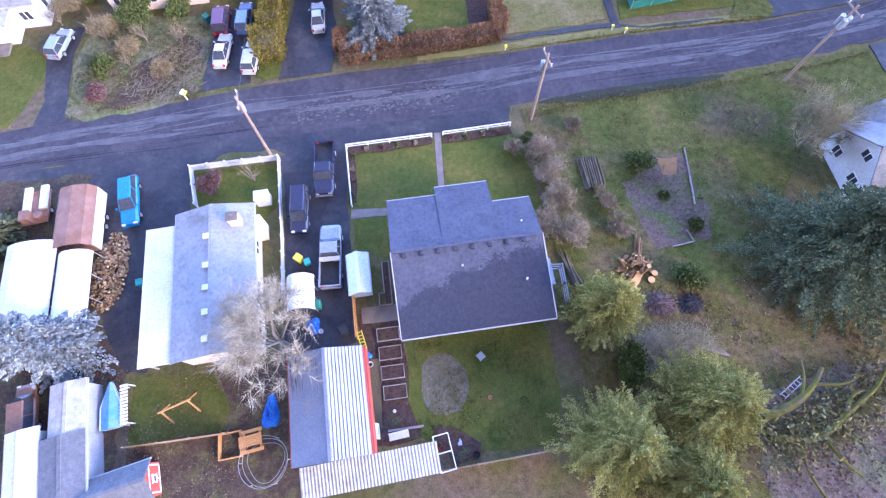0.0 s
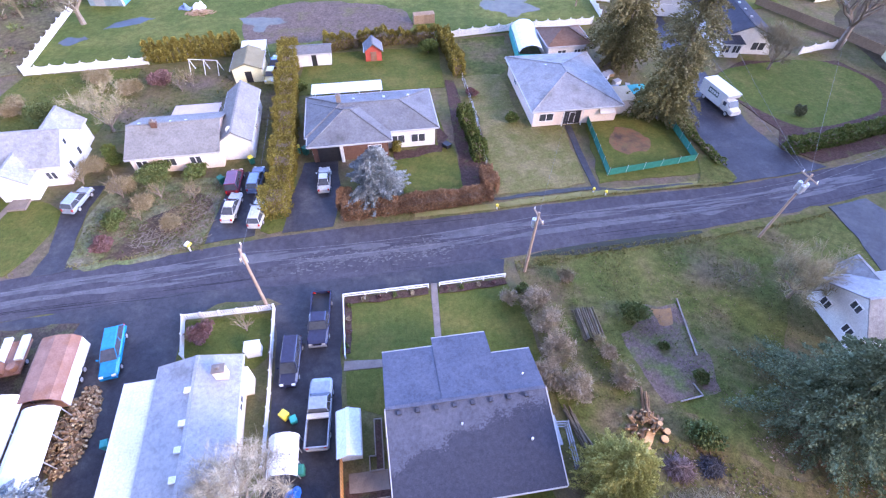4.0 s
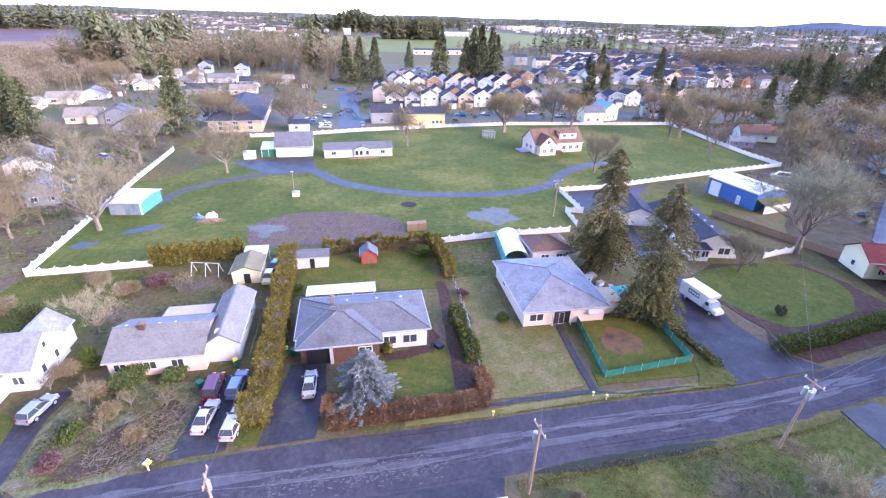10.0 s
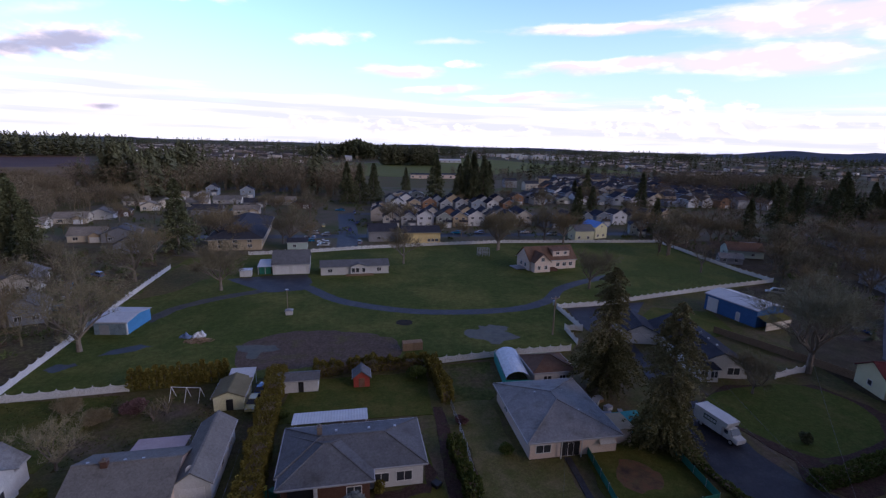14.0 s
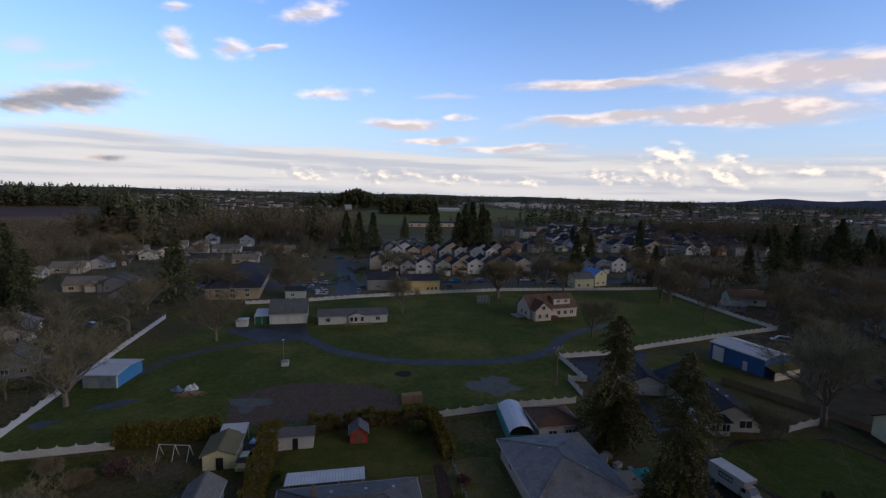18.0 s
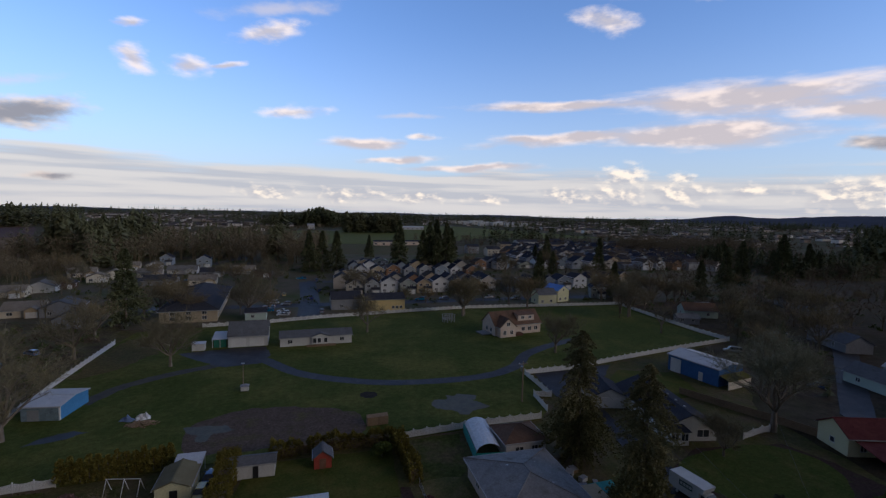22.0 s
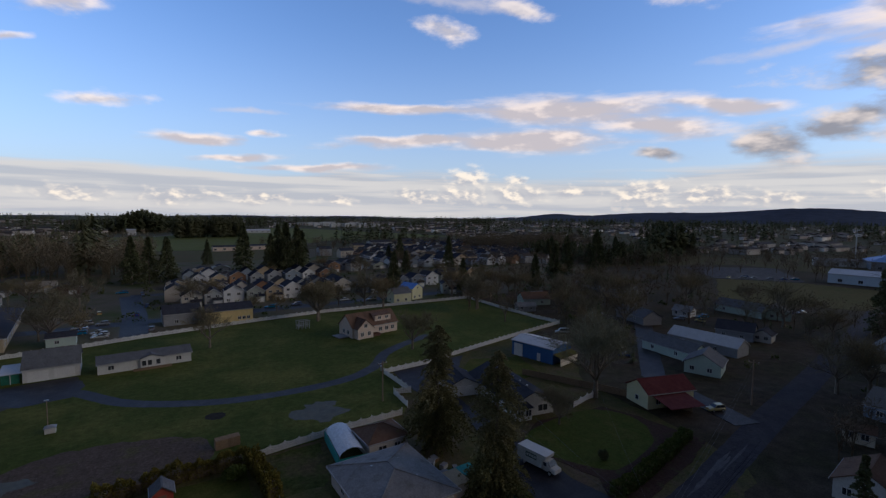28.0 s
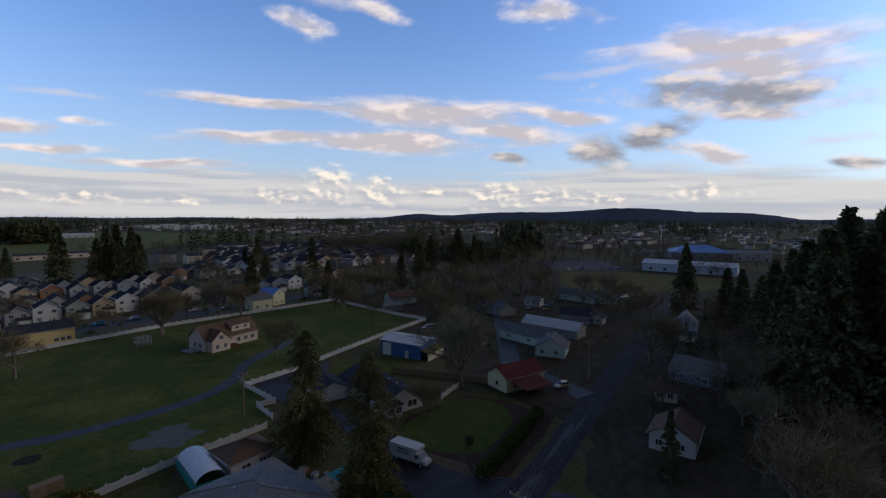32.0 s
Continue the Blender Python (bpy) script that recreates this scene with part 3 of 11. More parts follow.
def thing(name, label, category, group="", at=(0, 0, 0), rz=0.0, kind=""):
    ob = new(name)
    ob.empty_display_size = 0.3
    ob.matrix_basis = pose(at[0], at[1], at[2], 0, 0, rz)
    return tagged(ob, label, category, group, kind)


def structure(name, m, material, label=""):
    return tagged(part(name, m, material), label, kind="structure")


def wavy(pts, wob=0.25, step=1.0, seed=0, closed=True):
    """Outline through pts with uneven edges."""
    out = []
    pairs = list(zip(pts, pts[1:] + pts[:1])) if closed else list(zip(pts, pts[1:]))
    for (x0, y0), (x1, y1) in pairs:
        n = max(1, int(math.hypot(x1 - x0, y1 - y0) / step))
        for i in range(n):
            x, y = x0 + (x1 - x0) * i / n, y0 + (y1 - y0) * i / n
            q = noise.noise_vector((x * 0.45, y * 0.45, seed))
            out.append((x + q.x * wob * 1.6, y + q.y * wob * 1.6))
    if not closed:
        out.append(pts[-1])
    return out


LAYER = [0.0]


def cover_patch(name, pts, material, z=None, wob=0.25, step=1.0, label="", smooth=0):
    """A piece of ground cover, lying a little above what is under it."""
    if smooth:
        for _ in range(smooth):
            q = []
            for (x0, y0), (x1, y1) in zip(pts, pts[1:] + pts[:1]):
                q += [(x0 * 0.75 + x1 * 0.25, y0 * 0.75 + y1 * 0.25), (x0 * 0.25 + x1 * 0.75, y0 * 0.25 + y1 * 0.75)]
            pts = q
    if z is None:
        LAYER[0] += 0.0012
        z = 0.02 + LAYER[0]
    lp = wavy(pts, wob, step, len(pts)) if wob else pts
    m = M().face(*[(x, y, z) for x, y in lp])
    n = len(lp)
    m.v += [(x, y, -0.05) for x, y in lp]
    m.f += [(i, n + i, n + (i + 1) % n, (i + 1) % n) for i in range(n)]
    return structure(name, m, material, label)


def ribbon(pts, w):
    """Outline of a strip of width w (or widths) along pts."""
    lft, rgt = [], []
    for i, (x, y) in enumerate(pts):
        a, b = pts[max(i - 1, 0)], pts[min(i + 1, len(pts) - 1)]
        d = Vector((b[0] - a[0], b[1] - a[1])).normalized()
        h = (w[i] if isinstance(w, (list, tuple)) else w) / 2
        lft.append((x - d.y * h, y + d.x * h))
        rgt.append((x + d.y * h, y - d.x * h))
    return lft + rgt[::-1]


def curve_pts(pts, n=6):
    """Smooth line through pts."""
    out = []
    for i in range(len(pts) - 1):
        p = [Vector(pts[max(0, min(len(pts) - 1, i + k))]) for k in (-1, 0, 1, 2)]
        for j in range(n):
            s = j / n
            out.append(tuple(0.5 * (2 * p[1] + (p[2] - p[0]) * s + (2 * p[0] - 5 * p[1] + 4 * p[2] - p[3]) * s * s + (3 * p[1] - p[0] - 3 * p[2] + p[3]) * s ** 3)))
    out.append(tuple(pts[-1]))
    return out


# ---- ground, road and ground covers ----
structure("ground", M().face((-4800, -1200, 0), (4800, -1200, 0), (4800, 4900, 0), (-4800, 4900, 0)), G_WILD, "flat wild grass ground reaching the horizon")
ROAD_N = [(-120, 24), (-60, 32), (-40, 34.8), (-30, 36), (-16.2, 38.3), (-7, 39.3), (3, 39.9), (11, 40.6), (25, 42), (42, 42.9), (55, 44.8), (68, 47.2), (105, 56), (128, 60.5), (200, 76), (330, 104)]
ROAD_S = [(-120, 18), (-60, 26.5), (-38, 29.5), (-23, 30.5), (-12, 31.3), (2, 32.3), (13, 33.6), (20, 34.6), (34, 35.7), (47, 37.5), (62, 40.5), (105, 50), (128, 54.5), (200, 69.5), (330, 98)]
cover_patch("road", ROAD_N + ROAD_S[::-1], ASPHALT, wob=0.12, label="worn grey asphalt country road")
rw = random.Random(12)


def road_at(x, f):
    yn = float(np.interp(x, [p[0] for p in ROAD_N], [p[1] for p in ROAD_N]))
    ys = float(np.interp(x, [p[0] for p in ROAD_S], [p[1] for p in ROAD_S]))
    return yn * (1 - f) + ys * f


def streaks(n, lanes, w0, w1, l0, l1, z):
    """Thin broken strips along the road, tapering at both ends."""
    m = M()
    for q in range(n):
        z += 0.00002
        x, f, ln, w = rw.uniform(-70, 75), rw.gauss(rw.choice(lanes), 0.035), rw.uniform(l0, l1), rw.uniform(w0, w1)
        k = max(3, int(ln / 1.5))
        pts = []
        for i in range(k + 1):
            xx = x + ln * i / k
            pts.append((xx, road_at(xx, f) + rw.gauss(0, 0.05), w * math.sin(math.pi * (i + 0.35) / (k + 0.7)) * rw.uniform(0.6, 1.2)))
        for a, b in zip(pts, pts[1:]):
            m.face((a[0], a[1] - a[2] / 2, z), (b[0], b[1] - b[2] / 2, z), (b[0], b[1] + b[2] / 2, z), (a[0], a[1] + a[2] / 2, z))
    return m


structure("road_wear", streaks(95, (0.33, 0.37, 0.41, 0.58, 0.62), 0.15, 0.8, 3, 16, 0.0300), PALE, "pale worn wheel tracks in the asphalt")
structure("road_worn_band", streaks(30, (0.59, 0.62, 0.65, 0.36), 0.4, 1.2, 4, 15, 0.0280), surf("scuffed_asphalt", (0.068, 0.065, 0.071), (0.053, 0.050, 0.058), 0.8, 0.85, 0.3, 5, world_co=True, patch=(0.048, 0.046, 0.054), patch_scale=0.9, patch_at=0.5, grain=0.8, mid=0.8), "broad scuffed paler band along the road")
structure("road_seam", streaks(24, (0.12, 0.48, 0.80, 0.90), 0.05, 0.14, 6, 26, 0.0265), surf("tarred_seam", (0.020, 0.019, 0.023), (0.030, 0.028, 0.033), 0.6, 0.8, 0.1, 8, world_co=True), "dark tarred seams in the asphalt")
grit = M()
for q in range(520):
    x, zz = rw.uniform(-13, 5), 0.034 + q * 0.00001
    y, a, b = road_at(x, rw.gauss(0.62, 0.10)), rw.uniform(0.04, 0.22), rw.uniform(0.03, 0.1)
    grit.face((x - a, y - b, zz), (x + a, y - b * 0.6, zz), (x + a * 0.8, y + b, zz), (x - a * 0.7, y + b * 0.8, zz))
structure("road_grit", grit, surf("pale_grit", (0.12, 0.115, 0.115), (0.085, 0.082, 0.086), 2, 0.9, 0.1, 9, world_co=True), "pale gravelly scuffs in the asphalt")

# south side of the road
cover_patch("parking_area", [(-45, 28.5), (-24, 31.2), (-13.8, 31.4), (-7.4, 31.8), (10.5, 33.2), (10, 31.2), (2.9, 30.4), (-7.4, 29.8), (-7, 22.3), (-6.6, 12), (-6.3, 9), (-12.5, 8.5), (-13, 22), (-13.9, 28.8), (-22.9, 28.5), (-22, 21), (-24.5, 20), (-24, 8), (-27, 8), (-30, 17), (-31, 26)], DRIVE, wob=0.2, label="dark damp asphalt and gravel yard")
cover_patch("lawn", [(-6.9, 22.6), (-6.9, 28.9), (1.9, 29.5), (1.9, 21.5), (-3.2, 21)], G_LAWN, wob=0.12, label="short mossy front lawn")
cover_patch("lawn", [(2.7, 29.6), (9.9, 30.1), (11.3, 26), (12, 20), (6.5, 20), (2.5, 22)], G_LAWN, wob=0.15, label="short mossy front lawn")
cover_patch("lawn", [(-6.4, 18), (-6.4, 21), (-3, 21.1), (-2.8, 16.5)], G_LAWN, wob=0.1, label="strip of lawn beside the house")
cover_patch("lawn", [(-2.2, 9), (10.2, 9.8), (10.5, 4), (9.6, -0.4), (1.5, -0.6), (-1.5, 1.2), (-2, 4)], G_LAWN, wob=0.25, label="damp green back lawn")
cover_patch("bare_patch", [(-0.6, 7.4), (1.5, 7.8), (3, 6.4), (3, 4.2), (1.5, 2.6), (-0.4, 3), (-1.2, 5)], surf("worn_ground", (0.125, 0.112, 0.085), (0.10, 0.098, 0.06), 0.9, 0.95, 0.4, 9, world_co=True, grain=0.8, mid=0.6), wob=0.4, step=0.6, smooth=1, label="worn bare grey patch in the lawn")
cover_patch("lawn", [(-22, 23.2), (-22.2, 27.7), (-14.2, 28.1), (-13.9, 23), (-15, 22)], G_LAWN, wob=0.1, label="small fenced lawn")
cover_patch("verge", [(-21.5, 28.4), (-20, 29.6), (-15, 29.8), (-13.3, 28.9)], G_WILD, wob=0.35, label="scrappy verge grass")
cover_patch("lawn", [(-25.2, 7.6), (-18.4, 7.7), (-16.8, 4.4), (-17.2, 2.9), (-24.6, 2.3)], G_LAWN, wob=0.25, label="small back lawn with bare edges")
cover_patch("bare_soil", [(-24.6, 2.2), (-17, 2.8), (-12, 6.5), (-11.2, 3), (-10.5, -2.5), (-24, -4)], G_DIRT, wob=0.3, label="muddy back yard soil")
cover_patch("bare_soil", [(-18.4, 7.7), (-12.5, 8.2), (-11.8, 6), (-16.9, 4.2)], G_DIRT, wob=0.3, label="bare soil under the tree")
cover_patch("bare_soil", [(-45, 28), (-33, 28.4), (-31, 17), (-26, 8), (-25.5, -4), (-46, -4)], G_DIRT, wob=0.4, label="dark muddy storage yard")
cover_patch("bare_soil", [(-6.3, 11.6), (-2.6, 12), (-2, 4), (-1.2, 1), (-5, 0.6), (-5.4, 8.2)], G_MULCH, wob=0.2, label="mulched vegetable garden soil")
cover_patch("path", [(-5.9, 12.2), (-2.8, 12.3), (-2.7, 10.8), (-5.8, 10.7)], CONCRETE, wob=0.05, label="brown paved landing beside the house")
cover_patch("path", [(2, 30.4), (2.7, 30.4), (2.5, 22), (1.9, 22)], CONCRETE, wob=0.04, label="narrow straight garden path")
cover_patch("path", [(-6.7, 22.1), (-3, 22), (-3.1, 21.2), (-6.7, 21.1)], CONCRETE, wob=0.04, label="short paved path")
cover_patch("mossy_lawn", [(11.5, 33.2), (20, 34.2), (34, 35.3), (47, 37.1), (51, 38.3), (55, 30), (48, 24), (40, 27), (34, 17), (28, 9), (22, 6), (14, 8), (12.5, 17), (12, 26)], G_MOSS, wob=0.4, label="mossy yellow-green side lawn")
cover_patch("garden_bed", [(20.4, 22.6), (22, 24.2), (24, 25.8), (26.9, 25.8), (27.8, 20), (27.4, 16), (25.3, 15.9), (21.8, 15.7), (20.8, 19)], surf("weedy_bed_soil", (0.100, 0.070, 0.060), (0.135, 0.098, 0.082), 1.2, 0.95, 0.5, 9, world_co=True, patch=(0.085, 0.10, 0.035), patch_scale=0.4, patch_at=0.53, grain=1.0, mid=0.7), wob=0.35, label="overgrown brown vegetable bed")
cover_patch("sand_patch", [(24, 25.2), (26.2, 25.4), (26, 23.4), (24.3, 23.3)], surf("orange_sand", (0.24, 0.135, 0.06), (0.18, 0.11, 0.06), 1.5, 0.95, 0.4, 16, world_co=True), wob=0.3, step=0.5, label="orange bare sandy patch")
cover_patch("bare_soil", [(13, 9.5), (18, 15.5), (24, 14.5), (28, 9), (36, 8), (44, 7), (40, -9), (24, -12), (12, -6)], surf("olive_leafy_soil", (0.112, 0.085, 0.040), (0.080, 0.080, 0.024), 0.45, 0.95, 0.5, 8, world_co=True, patch=(0.125, 0.095, 0.055), patch_scale=0.3, patch_at=0.58, grain=1.1, mid=0.9), wob=0.5, label="leaf-strewn brown soil under the trees")
cover_patch("bare_soil", [(26, 2), (37, 4), (50, 4), (50, -14), (24, -14)], surf("leaf_litter", (0.10, 0.078, 0.070), (0.15, 0.115, 0.095), 1.4, 0.95, 0.5, 12, grain=1.2, mid=1.0, world_co=True, patch=(0.11, 0.12, 0.07), patch_scale=0.25), wob=0.5, label="purplish leaf litter")
cover_patch("ditch", ribbon([(13.5, 33.3), (18, 33.7), (24, 34.2), (30, 34.8), (34.5, 35.3)], [0.3, 1.2, 1.5, 1.3, 0.3]), surf("wet_ditch", (0.026, 0.032, 0.016), (0.022, 0.022, 0.018), 1, 0.7, 0.4, 12, world_co=True), wob=0.15, label="dark wet roadside ditch")

# north side of the road, plot by plot
cover_patch("lawn", [(-62, 38), (-48, 33.9), (-42.5, 35.2), (-40, 44), (-44, 46.5), (-60, 48)], G_LAWN, wob=0.3, label="front lawn of the white house")
cover_patch("path", ribbon([(-47.3, 46.8), (-48.4, 41), (-49, 35)], 0.8), CONCRETE, wob=0.04, label="straight concrete front path")
cover_patch("driveway", [(-40.2, 34.6), (-36.2, 35.2), (-37.2, 38.5), (-37.7, 41), (-38.0, 45), (-37.6, 48.8), (-40.4, 48.8), (-41, 44.5), (-40.4, 41), (-39.6, 38)], DRIVE, wob=0.15, label="narrow worn asphalt driveway")
cover_patch("front_garden", [(-37.3, 36), (-35, 35.2), (-27, 36.2), (-23.3, 38), (-22.8, 42), (-22.6, 49.5), (-36.5, 49.5), (-37.4, 44)], surf("garden_litter", (0.150, 0.128, 0.088), (0.115, 0.128, 0.062), 0.35, 0.95, 0.5, 8, world_co=True, patch=(0.10, 0.125, 0.045), patch_scale=0.2, patch_at=0.56, grain=1.1, mid=0.9), wob=0.35, label="scrubby front garden with leaf litter")
cover_patch("leaf_bed", [(-34, 36.2), (-29.5, 36.6), (-25.5, 40), (-23.5, 45.5), (-26, 46.5), (-29, 43), (-32, 40.5)], G_DIRT, wob=0.8, label="brown leaf-strewn bed")
cover_patch("driveway", [(-23, 38), (-17.7, 38.8), (-18, 45), (-17.8, 50.5), (-22, 50), (-22.6, 43)], DRIVE, wob=0.12, label="wet dark asphalt driveway")
cover_patch("verge", [(-17.0, 39.5), (-16, 38.9), (-13.4, 39.5), (-13.0, 41), (-13.8, 47), (-14.4, 52), (-16.9, 52)], G_LAWN, wob=0.25, label="grass strip along the hedge")
cover_patch("leaf_bed", [(-14.2, 40.6), (-13.3, 41), (-14.0, 46.5), (-14.6, 46.5)], G_DRY, wob=0.3, step=0.6, label="brown leaf litter at the hedge end")
cover_patch("driveway", [(-14.6, 38.9), (-8.6, 39.6), (-8.2, 44), (-8.8, 52), (-13.2, 51.5), (-14.3, 44)], DRIVE, wob=0.15, label="dark asphalt driveway")
cover_patch("lawn", [(-3, 45.6), (2, 44), (7.4, 44.6), (7, 52), (6.2, 56), (5.4, 62), (4.5, 53), (-2, 51.5)], G_LAWN, wob=0.2, label="bright green front lawn")
cover_patch("flower_bed", [(-1.2, 51), (5, 52.6), (6.2, 56), (5, 59), (4.6, 54), (-1.4, 53)], G_MULCH, wob=0.25, label="bare brown flower bed")
cover_patch("flower_bed", [(7.3, 44.6), (10.8, 42.3), (11.3, 46), (9.6, 61), (8.8, 71), (7.4, 71), (7.2, 60)], G_MULCH, wob=0.2, label="mulched border strip")
cover_patch("verge", [(1, 40.3), (11, 41), (26, 42.6), (41, 43.4), (40.5, 44.2), (25, 43.4), (10, 41.9), (1, 41)], surf("verge_grass", (0.14, 0.14, 0.05), (0.18, 0.165, 0.075), 0.8, 0.95, 0.4, 14, world_co=True), wob=0.15, label="pale grass verge")
cover_patch("ditch", ribbon([(10.8, 42.7), (17, 43.3), (23.4, 43.8), (27, 43.2), (32, 43.3), (37, 43.7)], [0.4, 0.7, 0.6, 0.25, 0.45, 0.2]), surf("wet_ditch_soil", (0.04, 0.045, 0.05), (0.03, 0.032, 0.03), 1, 0.6, 0.4, 12, world_co=True), wob=0.15, label="dark wet roadside ditch")
cover_patch("dry_lawn", [(11.4, 43.4), (23.2, 44.6), (23.4, 57.4), (17.6, 57), (16.8, 72), (17.5, 86), (9.4, 84.8), (10.6, 71), (11.4, 60)], G_DRY, wob=0.25, label="dry straw-coloured lawn")
cover_patch("dry_lawn_edge", [(9.6, 72), (16.6, 72.5), (19, 75), (19.5, 86), (9.4, 85)], G_MOSS, wob=0.5, label="greener back strip of the dry lawn")
cover_patch("path", ribbon([(24.2, 57.4), (24.1, 50), (24.3, 43.2)], 0.9), DRIVE, wob=0.06, label="narrow dark front path")
cover_patch("lawn", [(25, 44.6), (40.5, 45.6), (43, 46.4), (40, 56), (39.5, 66), (27, 58)], G_LAWN, wob=0.25, label="fenced front lawn")
cover_patch("bare_patch", [(29.5, 50), (34.5, 50.6), (35, 54.5), (31.5, 57), (29, 54)], surf("red_soil", (0.17, 0.085, 0.05), (0.13, 0.10, 0.05), 0.7, 0.95, 0.5, 12, world_co=True, patch=(0.07, 0.05, 0.04), patch_scale=0.4), wob=0.5, step=0.6, smooth=1, label="worn reddish bare patch in the lawn")
cover_patch("driveway", [(41.8, 43.2), (57, 45.4), (52.6, 49.5), (51.4, 56), (51.6, 68), (52, 88), (55, 104), (62, 108), (70, 118), (46.5, 115), (45.5, 100), (49, 88), (46, 68), (43, 58)], LANE, wob=0.2, label="long dark asphalt driveway")
cover_patch("mulch_bed", [(51.6, 69), (52.5, 63), (55, 54), (52.8, 49.8), (57, 46.5), (73, 50), (82, 53), (80, 66), (77, 73), (60, 74)], G_MULCH, wob=0.2, label="dark bark mulch beds")
cover_patch("lawn", [(52.3, 70.5), (61.6, 73.2), (75, 74), (79.6, 66), (74.6, 57.3), (61.6, 53.9), (57.6, 54.6), (52.6, 63.2)], surf("lush_lawn", (0.056, 0.080, 0.018), (0.080, 0.094, 0.024), 0.4, 0.95, 0.5, 8, world_co=True, patch=(0.10, 0.10, 0.03), patch_scale=0.2, patch_at=0.6, grain=0.9, mid=0.6), wob=0.2, smooth=2, label="round green lawn with mulched edges")
cover_patch("lawn", [(64, 92), (80, 96), (84, 110), (70, 114), (62, 106)], G_LAWN, wob=0.3, label="small lawn before the blue barn")
cover_patch("back_lawn", [(-16, 68), (7, 69), (7.2, 82.6), (-16, 81)], G_LAWN, wob=0.2, label="green back lawn")
cover_patch("back_yard", [(-41, 60), (-18.5, 62), (-19, 81.5), (-41, 78.5)], G_WILD, wob=0.3, label="scruffy back yard")
cover_patch("back_lawn", [(-62, 58), (-43, 60), (-42, 78), (-60, 76.6)], G_LAWN, wob=0.3, label="damp back lawn")
cover_patch("park_lawn", [(-60.2, 77.2), (-41.5, 79.3), (-20, 82.5), (-9, 84.4), (8.9, 85.6), (37.6, 89.5), (40.4, 93), (40.8, 100.8), (44.2, 99.2), (43.8, 114), (57, 115.9), (67.3, 119), (98.3, 128), (124, 134.8), (122.5, 165), (122.5, 197), (99, 195.5), (50.5, 193), (25, 189.5), (-9.9, 182.2), (-47, 173), (-66, 168), (-66.5, 155)], G_PARK, wob=0.2, label="wide green park-like lawn")
cover_patch("bare_soil", [(-26, 84), (4, 88), (3, 96), (-2, 101), (-14, 103.5), (-24, 101.5), (-30, 96), (-28, 90)], surf("park_soil", (0.125, 0.092, 0.074), (0.095, 0.07, 0.056), 0.5, 0.9, 0.5, 7, world_co=True, patch=(0.115, 0.10, 0.05), patch_scale=0.25, patch_at=0.6, grain=0.9, mid=0.8), wob=0.7, smooth=2, label="brown bare soil strip in the park")
LOOP = curve_pts([(-30, 139), (-22.5, 135), (-12.7, 123.4), (-1.6, 116.9), (9.6, 113.4), (23.8, 113), (35.4, 115.3), (44, 121), (50.5, 130), (60, 137), (72, 143)], 8)
cover_patch("loop_drive", ribbon(LOOP, 3.4), DRIVE, wob=0.12, label="curving dark asphalt drive through the park")
cover_patch("branch_drive", ribbon(curve_pts([(-30, 134), (-36, 130), (-42.5, 125.9), (-49.8, 118.8), (-53, 110)], 6), [3.2] * 25), surf("mossy_asphalt", (0.07, 0.07, 0.07), (0.10, 0.10, 0.085), 0.4, 0.8, 0.3, 10, world_co=True), wob=0.3, label="mossy old asphalt track")
cover_patch("parking_pad", [(-46, 143), (-33, 146.6), (-23.8, 147.6), (-21, 139), (-22.5, 132), (-31, 130), (-40, 137)], DRIVE, wob=0.2, label="asphalt pad before the garage")
cover_patch("puddle", [(17.0, 97.7), (19, 100.5), (21.9, 103.5), (25, 104.2), (27.9, 103.2), (27.0, 100.5), (28.4, 97.2), (26.0, 94.6), (22.5, 93.4), (21.0, 96.4)], PUDDLE, wob=1.1, step=0.7, label="shallow standing water on the lawn")
cover_patch("puddle", [(-29.5, 95.5), (-26, 96.6), (-21, 94.8), (-20.5, 93.6), (-23.6, 92.6), (-24.6, 90), (-26.4, 90.4), (-27.5, 93.6)], PUDDLE, wob=0.8, step=0.7, label="shallow pale puddle on bare soil")
DARKWATER = surf("dark_rain_water", (0.030, 0.028, 0.022), (0.042, 0.040, 0.030), 0.6, 0.4, 0.01, 1.0, world_co=True, spec=0.1)
cover_patch("puddle", [(-59.8, 87.2), (-58.5, 89.4), (-55.6, 90.2), (-54.6, 88.8), (-57.0, 87.0)], DARKWATER, wob=0.5, step=0.6, label="dark puddle under the big oak")
cover_patch("puddle", [(-53.4, 92.6), (-51.8, 96.2), (-48.2, 97.4), (-45.4, 96.6), (-47.6, 95.0), (-50.4, 93.6)], DARKWATER, wob=0.5, step=0.6, label="dark puddle on the damp lawn")
cover_patch("fire_pit_ash", [(2.5, 105), (6, 105), (6.5, 108), (3, 108.6)], surf("burnt_ground", (0.03, 0.028, 0.027), (0.05, 0.045, 0.04), 1.5, 0.95, 0.4, 12, world_co=True), wob=0.3, step=0.5, smooth=1, label="dark burnt ring in the lawn")

# beyond the park
cover_patch("estate_ground", [(-185, 185), (-75, 172), (-46, 174.5), (25, 192), (60, 198), (130, 199), (240, 205), (330, 330), (420, 560), (250, 600), (60, 505), (-90, 470), (-150, 360)], surf("estate_soil", (0.14, 0.115, 0.09), (0.115, 0.108, 0.07), 0.08, 0.95, 0.3, 2, world_co=True, patch=(0.075, 0.095, 0.04), patch_scale=0.03), wob=2, step=8, label="mixed lawns and yards of the housing estate")
cover_patch("estate_street", ribbon([(-14.5, 186), (-17, 225), (-22, 272)], 8.5), DRIVE, wob=0.15, step=3, label="wet blue-grey estate street")
